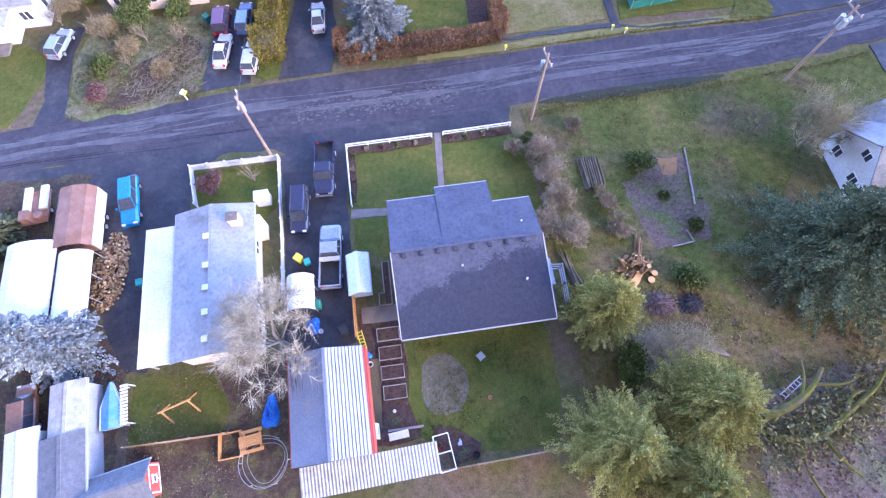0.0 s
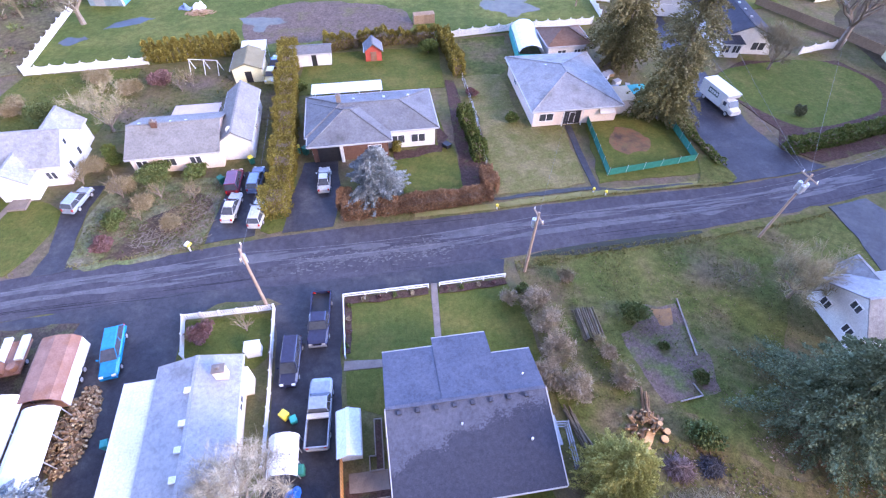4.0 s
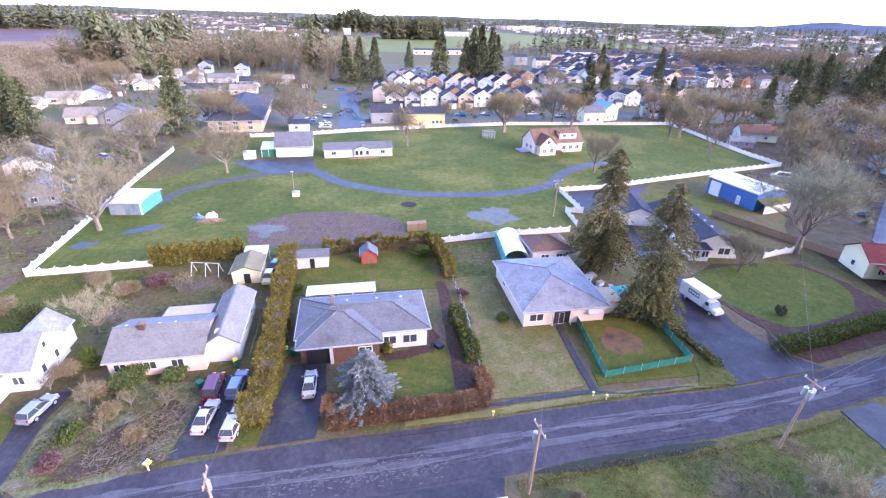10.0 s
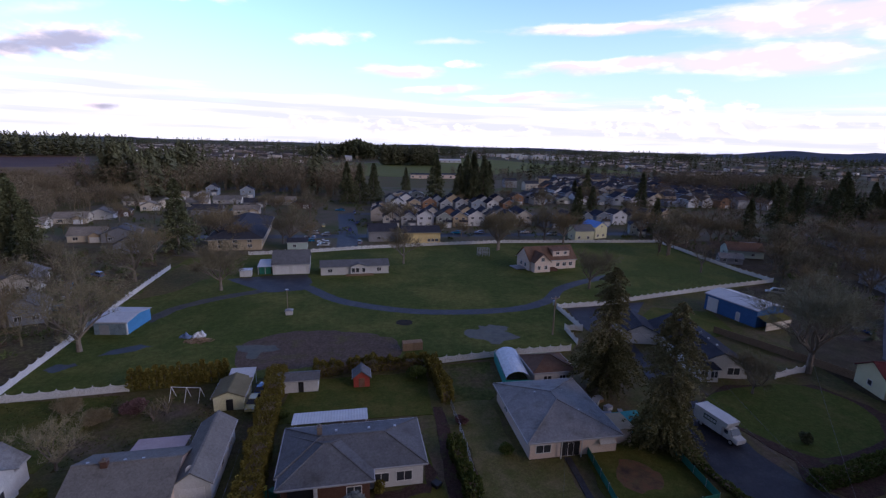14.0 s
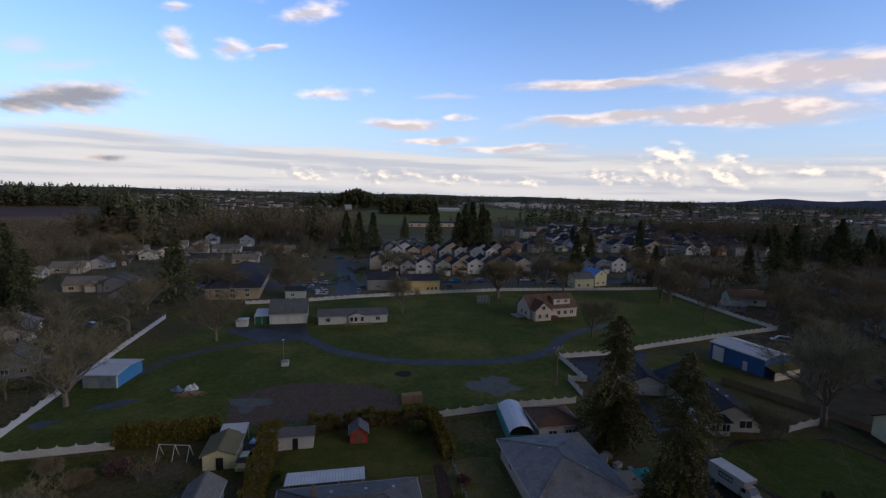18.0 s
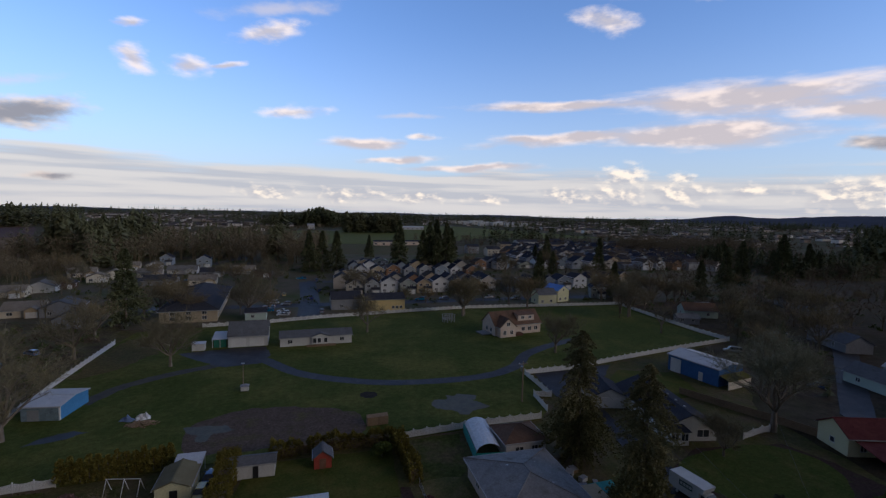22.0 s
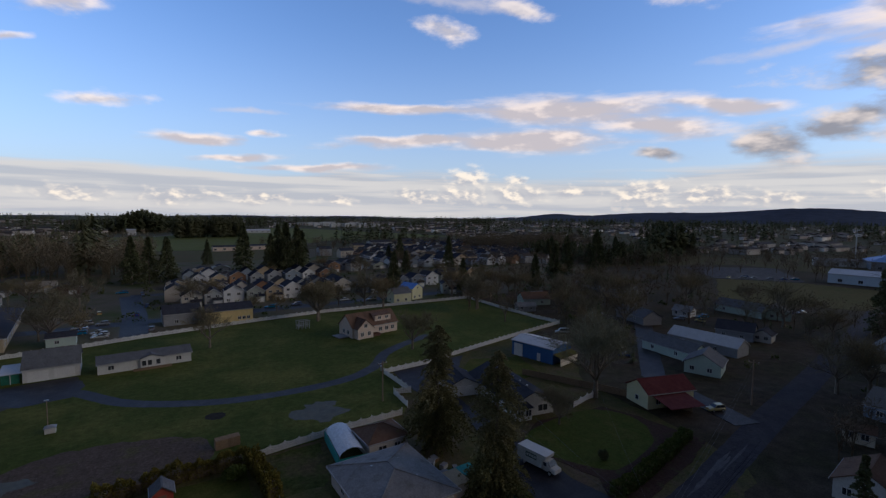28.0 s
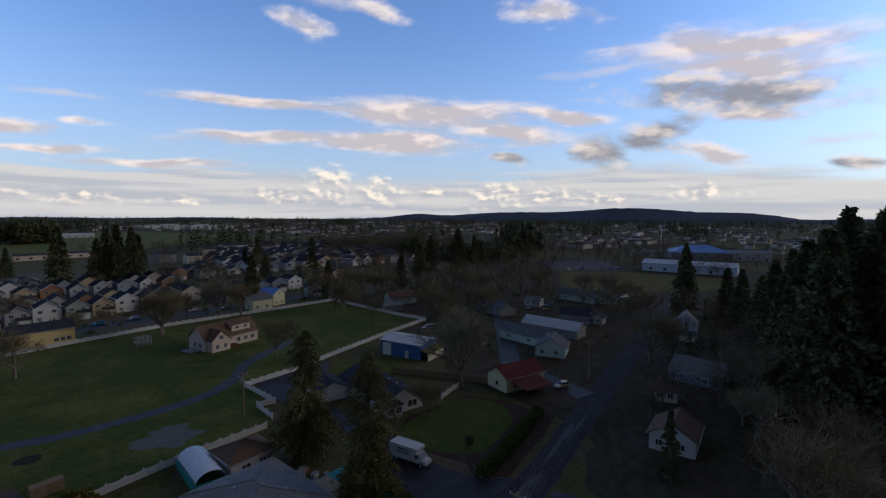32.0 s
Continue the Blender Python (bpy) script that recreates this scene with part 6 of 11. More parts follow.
def branch_tree(rng, h, spread, levels, first, kids, twig, twig_r, up=0.35):
    """Trunk, limbs and twigs of a leafless tree. Returns two meshes: wood, twigs."""
    wood, tw = M(), []

    def grow(p, d, length, r, lvl):
        n = 3 if lvl < 2 else 2
        pts, q, dd = [p], p, d.copy()
        for _ in range(n):
            dd = (dd + Vector(rng.normal(0, 0.16, 3)) + Vector((0, 0, up * 0.12))).normalized()
            q = q + dd * (length / n)
            pts.append(q)
        rad = [r * (1 - 0.5 * i / n) for i in range(n + 1)]
        wood.tube(pts, rad, 6 if lvl == 0 else (4 if lvl == 1 else 3), lvl == 0)
        if lvl >= levels:
            for _ in range(twig):
                s = rng.random() * n
                k = min(int(s), n - 1)
                b = pts[k].lerp(pts[k + 1], s - k)
                t = (dd * 0.8 + Vector(rng.normal(0, 0.62, 3)) + Vector((0, 0, up * 0.5))).normalized()
                ln = length * rng.uniform(0.35, 0.95)
                sd_ = t.orthogonal().normalized() * twig_r
                sd_.rotate(Euler((0, 0, rng.uniform(0, 6))))
                e = b + t * ln
                tw.append((b - sd_, b + sd_, e + sd_ * 0.2, e - sd_ * 0.2))
            return
        for i in range(kids):
            s = rng.uniform(0.35, 1.0)
            k = min(int(s * n), n - 1)
            b = pts[k].lerp(pts[k + 1], s * n - k)
            a = rng.uniform(0, 2 * math.pi)
            side = Vector((math.cos(a), math.sin(a), rng.uniform(0.0, 0.7)))
            nd = (dd * 0.75 + side * spread).normalized()
            grow(b, nd, length * rng.uniform(0.55, 0.8), rad[min(k + 1, n)] * 0.62, lvl + 1)

    trunk = Vector((0, 0, 0))
    wood.tube([(0, 0, -0.1), (0, 0, first * 0.6), (0.05, 0.02, first)], [h * 0.032, h * 0.024, h * 0.022], 7)
    for i in range(kids + 1):
        a = 2 * math.pi * (i + rng.random() * 0.6) / (kids + 1)
        d = Vector((math.cos(a) * spread, math.sin(a) * spread, 0.9)).normalized()
        grow(Vector((0.05, 0.02, first * rng.uniform(0.8, 1.0))), d, (h - first) * rng.uniform(0.42, 0.52), h * 0.016, 1)
    grow(Vector((0.05, 0.02, first)), Vector((0, 0, 1)), (h - first) * 0.5, h * 0.018, 1)
    wm = wood.mesh("limbs")
    tm = quads("twigs", np.array([[tuple(c) for c in q] for q in tw]))
    return wm, tm


def bare_tree(label, x, y, h, spread=0.75, levels=4, kids=3, twig=9, twig_r=0.014, seed=0, mat=None, bark=None, first=None, up=0.35, group="", rz=0.0, name="bare_tree"):
    rng = np.random.default_rng(seed + 5)
    wm, tm = branch_tree(rng, h, spread, levels, first or h * 0.2, kids, twig, twig_r, up)
    t = thing(name, label, "tree", group, (x, y, 0), rz)
    part("trunk", wm, bark or BARK, t)
    part("crown", tm, mat or TWIG, t)
    return t


def conifer(label, x, y, h, r, branches, per, mat, seed, size=0.4, trunk=0.25, name="conifer_tree", group="", **kw):
    t = thing(name, label, "tree", group, (x, y, 0), seed * 37 % 360)
    part("trunk", M().tube([(0, 0, -0.1), (0, 0, h * 0.5), (0, 0, h * 0.96)], [trunk, trunk * 0.6, 0.03], 8), BARK, t)
    part("crown", conifer_mesh("crown", h, r, branches, per, seed, size, **kw), mat, t)
    return t


def shrub(label, x, y, rx, ry, h, n, mat, seed, size=0.16, name="shrub", stems=4, group="", wide=0.5, shell=0.55):
    t = thing(name, label, "shrub", group, (x, y, 0), seed * 53 % 360)
    rng = np.random.default_rng(seed)
    st = M()
    for _ in range(stems):
        a, b = rng.uniform(-0.5, 0.5, 2)
        st.tube([(a * 0.2, b * 0.2, -0.05), (a * rx, b * ry, h * 0.6)], [0.04, 0.015], 4)
    part("stems", st, BARK, t)
    part("crown", dome_mesh("crown", rx, ry, 0.0, h, n, seed, size, wide=wide, shell=shell), mat, t)
    return t


def hedge(label, pts, w, h, n, mat, seed, size=0.25, name="hedge", rough=0.2):
    """Clipped or shaggy hedge along a line: leaf clumps on the skin of a box with uneven top."""
    rng = np.random.default_rng(seed)
    seg = [(Vector(a), Vector(b)) for a, b in zip(pts, pts[1:])]
    ln = np.array([(b - a).length for a, b in seg])
    k = rng.choice(len(seg), n, p=ln / ln.sum())
    s = rng.random(n)
    a = np.array([tuple(seg[i][0]) for i in range(len(seg))])[k]
    b = np.array([tuple(seg[i][1]) for i in range(len(seg))])[k]
    d = (b - a) / np.linalg.norm(b - a, axis=1)[:, None]
    nrm = np.stack([-d[:, 1], d[:, 0]], -1)
    c = a + (b - a) * s[:, None]
    run = s * ln[k] + np.concatenate([[0], np.cumsum(ln)])[k]
    bump = 1 + rough * (np.sin(run * 1.9 + seed) * 0.5 + np.sin(run * 4.3) * 0.3 + np.sin(run * 0.7 + 1) * 0.5)
    face = rng.random(n)
    u = np.where(face < 0.4, rng.uniform(-1, 1, n), np.where(face < 0.7, 1.0, -1.0) * rng.uniform(0.75, 1.08, n))
    z = np.where(face < 0.4, rng.uniform(0.82, 1.06, n), rng.uniform(0.02, 1.0, n)) * h * bump
    tip = rng.random(n)
    for hit, pt, dr in ((tip < 0.02, pts[0], -1), (tip > 0.98, pts[-1], 1)):
        u[hit], z[hit] = rng.uniform(-1, 1, hit.sum()), rng.uniform(0.02, 0.95, hit.sum()) * h
        c[hit] = np.array(pt) + d[0 if dr < 0 else -1] * 0 + rng.normal(0, 0.15, (hit.sum(), 2))
    p = np.concatenate([c + nrm * (u * w / 2 * bump)[:, None], z[:, None]], 1)
    out = np.concatenate([nrm * u[:, None], np.where(face < 0.4, 1.0, 0.35)[:, None]], 1)
    t = thing(name, label, "hedge", at=(0, 0, 0))
    part("foliage", quads("foliage", sprays(rng, p, out, size, 0.45, 0, 0.4)), mat, t)
    core = M()
    for k_, (q0, q1) in enumerate(seg):
        dd = (q1 - q0).normalized()
        q0, q1 = q0 + dd * (0.8 if k_ == 0 else 0), q1 - dd * (0.8 if k_ == len(seg) - 1 else 0)
        nn = Vector((-dd.y, dd.x)) * w * 0.36
        lp = [(q0 + nn), (q0 - nn), (q1 - nn), (q1 + nn)]
        core.hexa([(v.x, v.y, 0) for v in lp], [(v.x, v.y, h * 0.72) for v in lp])
    part("inner_growth", core, WOODS, t)
    return t


# trees near the camera
YTWIG = surf("brown_yellow_twigs", (0.19, 0.15, 0.085), (0.27, 0.215, 0.125), 0.6, 0.9, 0.0, 6, island=0.25)
conifer("olive-green bushy cedar tree beside the wood pile", 14.6, 9.6, 7.5, 3.7, 380, 270, L_CEDAR, 3, 0.095, 0.2, "cedar_tree", power=0.5, droop=0.3, lift=0.45, uneven=0.15)
conifer("broad olive-green cedar tree over the fence", 20.0, 1.6, 9.5, 4.8, 440, 290, L_CEDAR, 8, 0.10, 0.28, "cedar_tree", power=0.5, droop=0.3, lift=0.4, uneven=0.2)
conifer("olive-green cedar tree by the back fence", 13.2, -0.6, 8.5, 4.5, 400, 280, L_CEDAR, 12, 0.10, 0.25, "cedar_tree", power=0.5, droop=0.3, lift=0.4, uneven=0.2)
conifer("tall olive-green cedar tree", 17.6, -3.4, 9, 4.2, 380, 270, L_CEDAR, 15, 0.10, 0.25, "cedar_tree", power=0.5, droop=0.3, lift=0.4, uneven=0.2)
conifer("large dark green fir with drooping boughs", 35.0, 13.0, 12.5, 7.8, 430, 290, L_BIGFIR, 21, 0.15, 0.4, "fir_tree", power=0.75, droop=0.35, lift=0.2)
conifer("dark blue-green fir at the lawn's edge", 45.5, 10.0, 11, 5.2, 230, 170, L_BIGFIR, 23, 0.2, 0.35, "fir_tree")
conifer("frosty blue spruce between the sheds", -30.6, 10.4, 9.5, 4.0, 400, 180, L_SPRUCE, 31, 0.17, 0.25, "spruce_tree", power=0.8, droop=0.1, lift=0.05)
conifer("frosty blue spruce in the front garden", -3.5, 44.6, 7.2, 4.2, 460, 190, L_SPRUCE, 33, 0.16, 0.22, "spruce_tree", power=0.55, droop=0.1, lift=0.05)
conifer("narrow dark fir before the white gabled house", 73.8, 28.0, 11.0, 2.2, 220, 18, L_DARK, 61, 0.34, 0.2, "fir_tree")
conifer("dark green fir among the trailers", -40, 21.5, 6, 3.2, 260, 20, L_DARK, 35, 0.4, 0.2, "fir_tree")
L_TOP = leafy("brown_cone_laden_cedar", (0.152, 0.142, 0.072), (0.218, 0.198, 0.104))
SKIRT = ((0.0, 0.06, 0.14, 0.28, 0.42, 0.55, 0.75, 0.92, 1.0), (0.2, 0.7, 0.92, 1.0, 0.88, 0.68, 0.56, 0.38, 0.08))


def tall_cedar(label, x, y, h, r, seed):
    """Old cedar: a broad drooping skirt below a thin brown top."""
    t = thing("cedar_tree", label, "tree", at=(x, y, 0), rz=seed * 31)
    part("trunk", M().tube([(0, 0, -0.1), (0.1, 0, h * 0.5), (0, 0, h * 0.97)], [0.45, 0.28, 0.04], 8), BARK, t)
    part("crown", conifer_mesh("crown", h, r, 600, 92, seed, 0.25, low=0.04, droop=0.75, lift=0.15, uneven=0.6, profile=SKIRT, span=(0, 0.48)), L_FIR, t)
    part("thin_top", conifer_mesh("thin_top", h, r * 1.08, 560, 66, seed + 1, 0.22, low=0.04, droop=0.5, lift=0.2, uneven=0.6, profile=SKIRT, span=(0.42, 1.0)), L_TOP, t, "thin brown top laden with cones")
    return t


tall_cedar("tall thin-topped cedar beside the driveway", 37.2, 74.0, 22.0, 4.3, 41)
tall_cedar("tall drooping cedar behind the green netting fence", 38.3, 58.2, 21.5, 4.4, 43)
bare_tree("tall leafless tree with a wide pale crown", -12.4, 9.4, 9.8, 0.78, 4, 4, 34, 0.014, 1, PALETWIG, first=2.2)
bare_tree("leafless tree with arching pale twigs beside the white house", 39.3, 25.6, 7.2, 0.9, 4, 4, 16, 0.022, 2, TWIG, first=1.2)
bare_tree("small leafless shrub-like tree on the lawn", 35.2, 28.0, 3.6, 1.0, 3, 4, 16, 0.018, 3, TWIG, first=0.6)
bare_tree("leafless grey tree behind the ranch house", -40.6, 60.5, 7.4, 0.9, 4, 4, 8, 0.024, 4, TWIG, first=1.0, up=0.5)
bare_tree("huge spreading leafless oak beside the west fence", -58.0, 95.2, 17, 0.88, 4, 4, 15, 0.026, 5, TWIG, first=3, up=0.2)
bare_tree("broad leafless oak near the garage", -44.2, 132.4, 15, 0.95, 4, 4, 24, 0.028, 6, TWIG_G, first=3, up=0.15)
bare_tree("very large lichen-grey leafless oak by the lane", 80.0, 77.4, 21, 0.85, 4, 4, 30, 0.03, 7, LICHEN, first=4.5, up=0.25)
bare_tree("small leafless yard tree with grey twigs", 63.0, 71.0, 8.0, 0.95, 4, 4, 22, 0.017, 8, TWIG_G, first=1.3)
bare_tree("leafless oak on the park lawn", 6.3, 160.5, 13, 0.85, 4, 4, 12, 0.03, 9, TWIG_G, first=3)
bare_tree("dark leafless oak at the back fence", 44.1, 180.5, 17, 0.85, 4, 4, 16, 0.03, 10, TWIG_G, first=4)
bare_tree("leafless oak beside the park drive", 59.8, 130.5, 13.5, 0.85, 4, 4, 16, 0.028, 11, TWIG_G, first=3)
bare_tree("leafless oak of a pair at the fence corner", 111.2, 178, 14, 0.7, 4, 3, 9, 0.03, 12, TWIG_G, first=4)
bare_tree("leafless oak of a pair at the fence corner", 110.4, 171.5, 12, 0.7, 4, 3, 9, 0.03, 13, TWIG_G, first=4)
bare_tree("leafless tree beside the east fence", 107.5, 147.2, 11, 0.7, 4, 3, 9, 0.026, 14, TWIG_G, first=3)
for i, (x, y, hh) in enumerate(((12.0, 26.4, 2.6), (12.8, 23.5, 3.2), (13.2, 20.4, 3.0), (13.6, 17.6, 3.0), (9.7, 27.2, 2.0), (17.4, 21.6, 1.8), (16.2, 29.6, 2.0), (18.3, 18.6, 2.2))):
    bare_tree("leafless greyish fruit bush in the side hedge", x, y, hh, 1.0, 3, 4, 24, 0.013, 60 + i, TWIG if i % 2 else TWIG_G, first=0.4, name="bare_bush", group="leafless bushes beside the slate house")
for i, (x, y, r, hh, m, lab) in enumerate((
        (23.6, 12.5, 1.75, 1.8, L_SHRUB, "round green shrub beside the brushwood piles"), (22.0, 24.6, 1.7, 1.6, L_SHRUB, "green bush in the garden bed"),
        (11.4, 28.6, 0.9, 1.2, L_SHRUB, "low green bush by the utility pole"), (-20.2, 25.7, 1.5, 1.9, L_RED, "purple-brown leafless round bush in the fenced lawn"),
        (26, 17.5, 0.8, 0.9, L_SHRUB, "low green garden bush in the bed"), (23.8, 21, 0.6, 0.7, L_SHRUB, "low green garden bush in the bed"), (16.5, 5.2, 2.2, 2.6, L_HEDGE, "dark green bush under the cedars"),
        (-33.6, 41.6, 1.8, 2.2, L_SHRUB, "grey-green bush in the scrubby front garden"), (-33.8, 38.2, 1.7, 1.4, L_RED, "low purplish thicket near the road"),
        (-31.4, 49.2, 3.0, 2.4, L_SHRUB, "rounded green rhododendron against the house"), (-26.6, 49.6, 2.0, 1.7, L_SHRUB, "green bush against the house"),
        (-37.6, 53.4, 1.7, 2.6, L_HEDGE, "tall green bush between the houses"), (15.9, 58.6, 1.2, 1.7, L_HEDGE, "dense round green bush at the house corner"),
        (-1.0, 53.1, 0.8, 1.9, L_ARBOR, "clipped golden conifer beside the front wall"), (-15.6, 69.8, 1.6, 1.8, L_HEDGE, "green bush in the back yard"),
        (5.4, 80.2, 2.0, 2.6, L_HEDGE, "dark green bush in the back lawn's corner"), (-37, 72, 2.3, 3.0, L_RED, "dark red-brown leafless thicket"),
        (60, 57.5, 1.0, 2.0, L_DARK, "small dark shrub in the mulch bed"), (-50, 63, 3.0, 3.2, L_SHRUB, "large olive bush in the back lawn"), (11.2, 66.2, 1.4, 1.3, L_RED, "brown leafless bush in the border"))):
    shrub(lab, x, y, r, r * 0.9, hh, int(1900 * r), m, 80 + i)
for i, (x, y, hh) in enumerate(((-31.2, 42.2, 2.4), (-26.0, 45.6, 3.4), (-34.6, 46.4, 4.4), (-30.0, 46.0, 3.4), (-40.4, 49.4, 3.2), (-33.8, 70.4, 4.4), (-32.6, 72, 4.0), (-16.3, 26.2, 3.0))):
    bare_tree("pruned leafless shrub with upright yellowish stems", x, y, hh, 0.5, 2, 4, 8, 0.02, 120 + i, YTWIG, first=0.3, name="bare_bush", up=0.8)
for i, (x, y, r, hh) in enumerate(((-34.6, 47.0, 2.1, 2.8), (-31.6, 44.6, 1.6, 1.8), (-27.4, 41.2, 1.5, 1.2), (-39.6, 51.6, 1.8, 2.4), (-41.6, 70, 2.4, 2.6), (-47, 73, 2.6, 2.8), (-56, 66, 2.4, 2.6))):
    shrub("brown half-bare garden shrub", x, y, r, r, hh, int(2400 * r), YTWIG, 170 + i, 0.28, "garden_shrub", 5, "brown half-bare shrubs", 0.08, 0.3)
GREYTWIG = surf("grey_brown_twigs", (0.20, 0.162, 0.115), (0.32, 0.265, 0.19), 0.8, 0.9, 0, 6, island=0.4)
for i, (x, y, r, hh) in enumerate(((12.2, 26.6, 1.7, 2.8), (12.8, 24.0, 2.0, 3.0), (13.2, 21.4, 2.0, 3.0), (11.8, 18.6, 1.8, 2.8), (13.9, 17.4, 2.0, 2.8), (9.8, 27.8, 0.9, 1.6), (18.0, 20.6, 1.0, 1.4), (16.4, 29.6, 0.9, 1.2), (18.6, 17.6, 1.2, 1.6), (11.0, 19.0, 1.0, 1.8), (17.6, 5.6, 1.5, 1.4))):
    shrub("dense leafless grey-brown bush beside the slate house", x, y, r, r, hh, int(2600 * r), GREYTWIG, 140 + i, 0.3, "bare_shrub", 5, "leafless bushes beside the slate house", 0.06, 0.25)
hedge("tall shaggy golden arborvitae hedge between driveways", [(-15.5, 41.4), (-15.4, 47), (-15.7, 54), (-16.8, 64), (-17.6, 72), (-18.4, 82)], 2.6, 2.9, 32000, L_ARBOR, 5, 0.17, rough=0.22)
for i in range(13):
    conifer("pointed golden arborvitae in a clipped row", -41 + 1.15 * i, 79.6 + 0.2 * i, 3.9 + 0.35 * math.sin(i * 2.3), 0.95, 150, 12, L_ARBOR, 500 + i, 0.24, 0.08, "arborvitae", "pointed row behind the back yard", low=0.02, droop=-0.35, power=0.5)
hedge("shaggy golden-green hedge along the back boundary", [(-12.6, 82.4), (-5.9, 84), (1, 84.4), (7.6, 84.6)], 1.8, 2.2, 12000, L_ARBOR, 7, 0.2, rough=0.3)
hedge("shaggy golden hedge beside the back lawn", [(8.2, 84), (9.2, 78), (9.8, 72)], 1.7, 2.5, 4000, L_ARBOR, 8, 0.28, rough=0.2)
hedge("loose green hedge along the lawn border", [(9.2, 61), (9.6, 56), (10.2, 50)], 1.5, 1.7, 4000, L_HEDGE, 9, 0.26, rough=0.3)
hedge("dry russet-brown hedge along the road", [(-7.6, 41.2), (0, 41.9), (8, 42.8), (10.4, 43.4)], 1.9, 1.5, 22000, L_DRYHEDGE, 10, 0.13, rough=0.12)
hedge("dry russet-brown hedge end beside the driveway", [(-7.6, 42), (-7.4, 44.8)], 1.4, 1.5, 4000, L_DRYHEDGE, 11, 0.13, rough=0.2)
hedge("dry brown hedge corner beside the lawn", [(10.6, 43.6), (10.4, 47.6)], 1.5, 1.7, 5000, L_DRYHEDGE, 12, 0.13, rough=0.3)
hedge("clipped green hedge along the lane", [(53.4, 49.2), (60, 50.4), (72, 53.4), (80, 55.6)], 1.8, 1.6, 9000, L_HEDGE, 13, 0.24, rough=0.12)
hedge("low green verge hedge beside the driveway", [(42.6, 47), (41.4, 53), (41, 58)], 1.0, 0.6, 1800, L_HEDGE, 14, 0.2, rough=0.3)


# ---- vehicles ----
def ring(hw, z0, z1, y, r=0.14):
    return [(-hw + r, y, z0), (hw - r, y, z0), (hw, y, z0 + r), (hw, y, z1 - r * 1.3), (hw - r * 1.2, y, z1), (-hw + r * 1.2, y, z1), (-hw, y, z1 - r * 1.3), (-hw, y, z0 + r)]


PAINTS = {}


def paint(name, rgb, rough=0.25):
    if name not in PAINTS:
        PAINTS[name] = surf("car_paint_" + name, rgb, tuple(v * 1.1 for v in rgb), 0.6, rough, 0.0, 4, spec=0.6)
    return PAINTS[name]


LAMP = surf("lamp_lens", (0.6, 0.6, 0.58), (0.7, 0.7, 0.68), 2, 0.15, 0, 6)
TAIL = surf("red_lens", (0.35, 0.02, 0.02), (0.4, 0.03, 0.03), 2, 0.2, 0, 6)


def wheels(v, xs, ys, r=0.33):
    for y in ys:
        for x in (-xs, xs):
            w = part("wheel", M().tube([(x - 0.11, y, r), (x + 0.11, y, r)], [r * 0.62, r * 0.62], 10), STEEL, v)
            part("tyre", M().tube([(x - 0.1, y, r), (x - 0.06, y, r), (x + 0.06, y, r), (x + 0.1, y, r)], [r * 0.9, r, r, r * 0.9], 14), RUBBER, w)


def cabin(v, mat, hw, y0, y1, yr0, yr1, z0, z1, taper=0.16, bars=False):
    """Greenhouse: glass all round, roof panel and pillars. y1 is the front."""
    t = hw - taper
    b = [(-hw, y0, z0), (hw, y0, z0), (hw, y1, z0), (-hw, y1, z0)]
    q = [(-t, yr0, z1), (t, yr0, z1), (t, yr1, z1), (-t, yr1, z1)]
    part("cabin_frame", M().hexa(b, q), mat, v)
    part("roof", M().hexa([(x * 1.0, y, z1) for x, y, _ in q], [(x * 0.9, y * 0.98, z1 + 0.05) for x, y, _ in q]), mat, v)

    def pane(name, c0, c1, c2, c3, off):
        P = [Vector(p) for p in (c0, c1, c2, c3)]
        m = sum(P, Vector()) / 4
        P = [m + (p - m) * 0.92 + Vector(off) for p in P]
        part(name, M().hexa([p - Vector(off) * 1.5 for p in P], P), GLASS, v)
    pane("windscreen", b[2], b[3], q[3], q[2], (0, 0.03, 0.02))
    pane("rear_window", b[0], b[1], q[1], q[0], (0, -0.03, 0.02))
    for s, e in ((1, 2), (3, 0)):
        o = (0.03 if s == 1 else -0.03, 0, 0.01)
        ms, mt = (Vector(b[s]) + Vector(b[e])) / 2, (Vector(q[s]) + Vector(q[e])) / 2
        pane("side_window", b[s], ms, mt, q[s], o)
        pane("side_window", ms, b[e], q[e], mt, o)


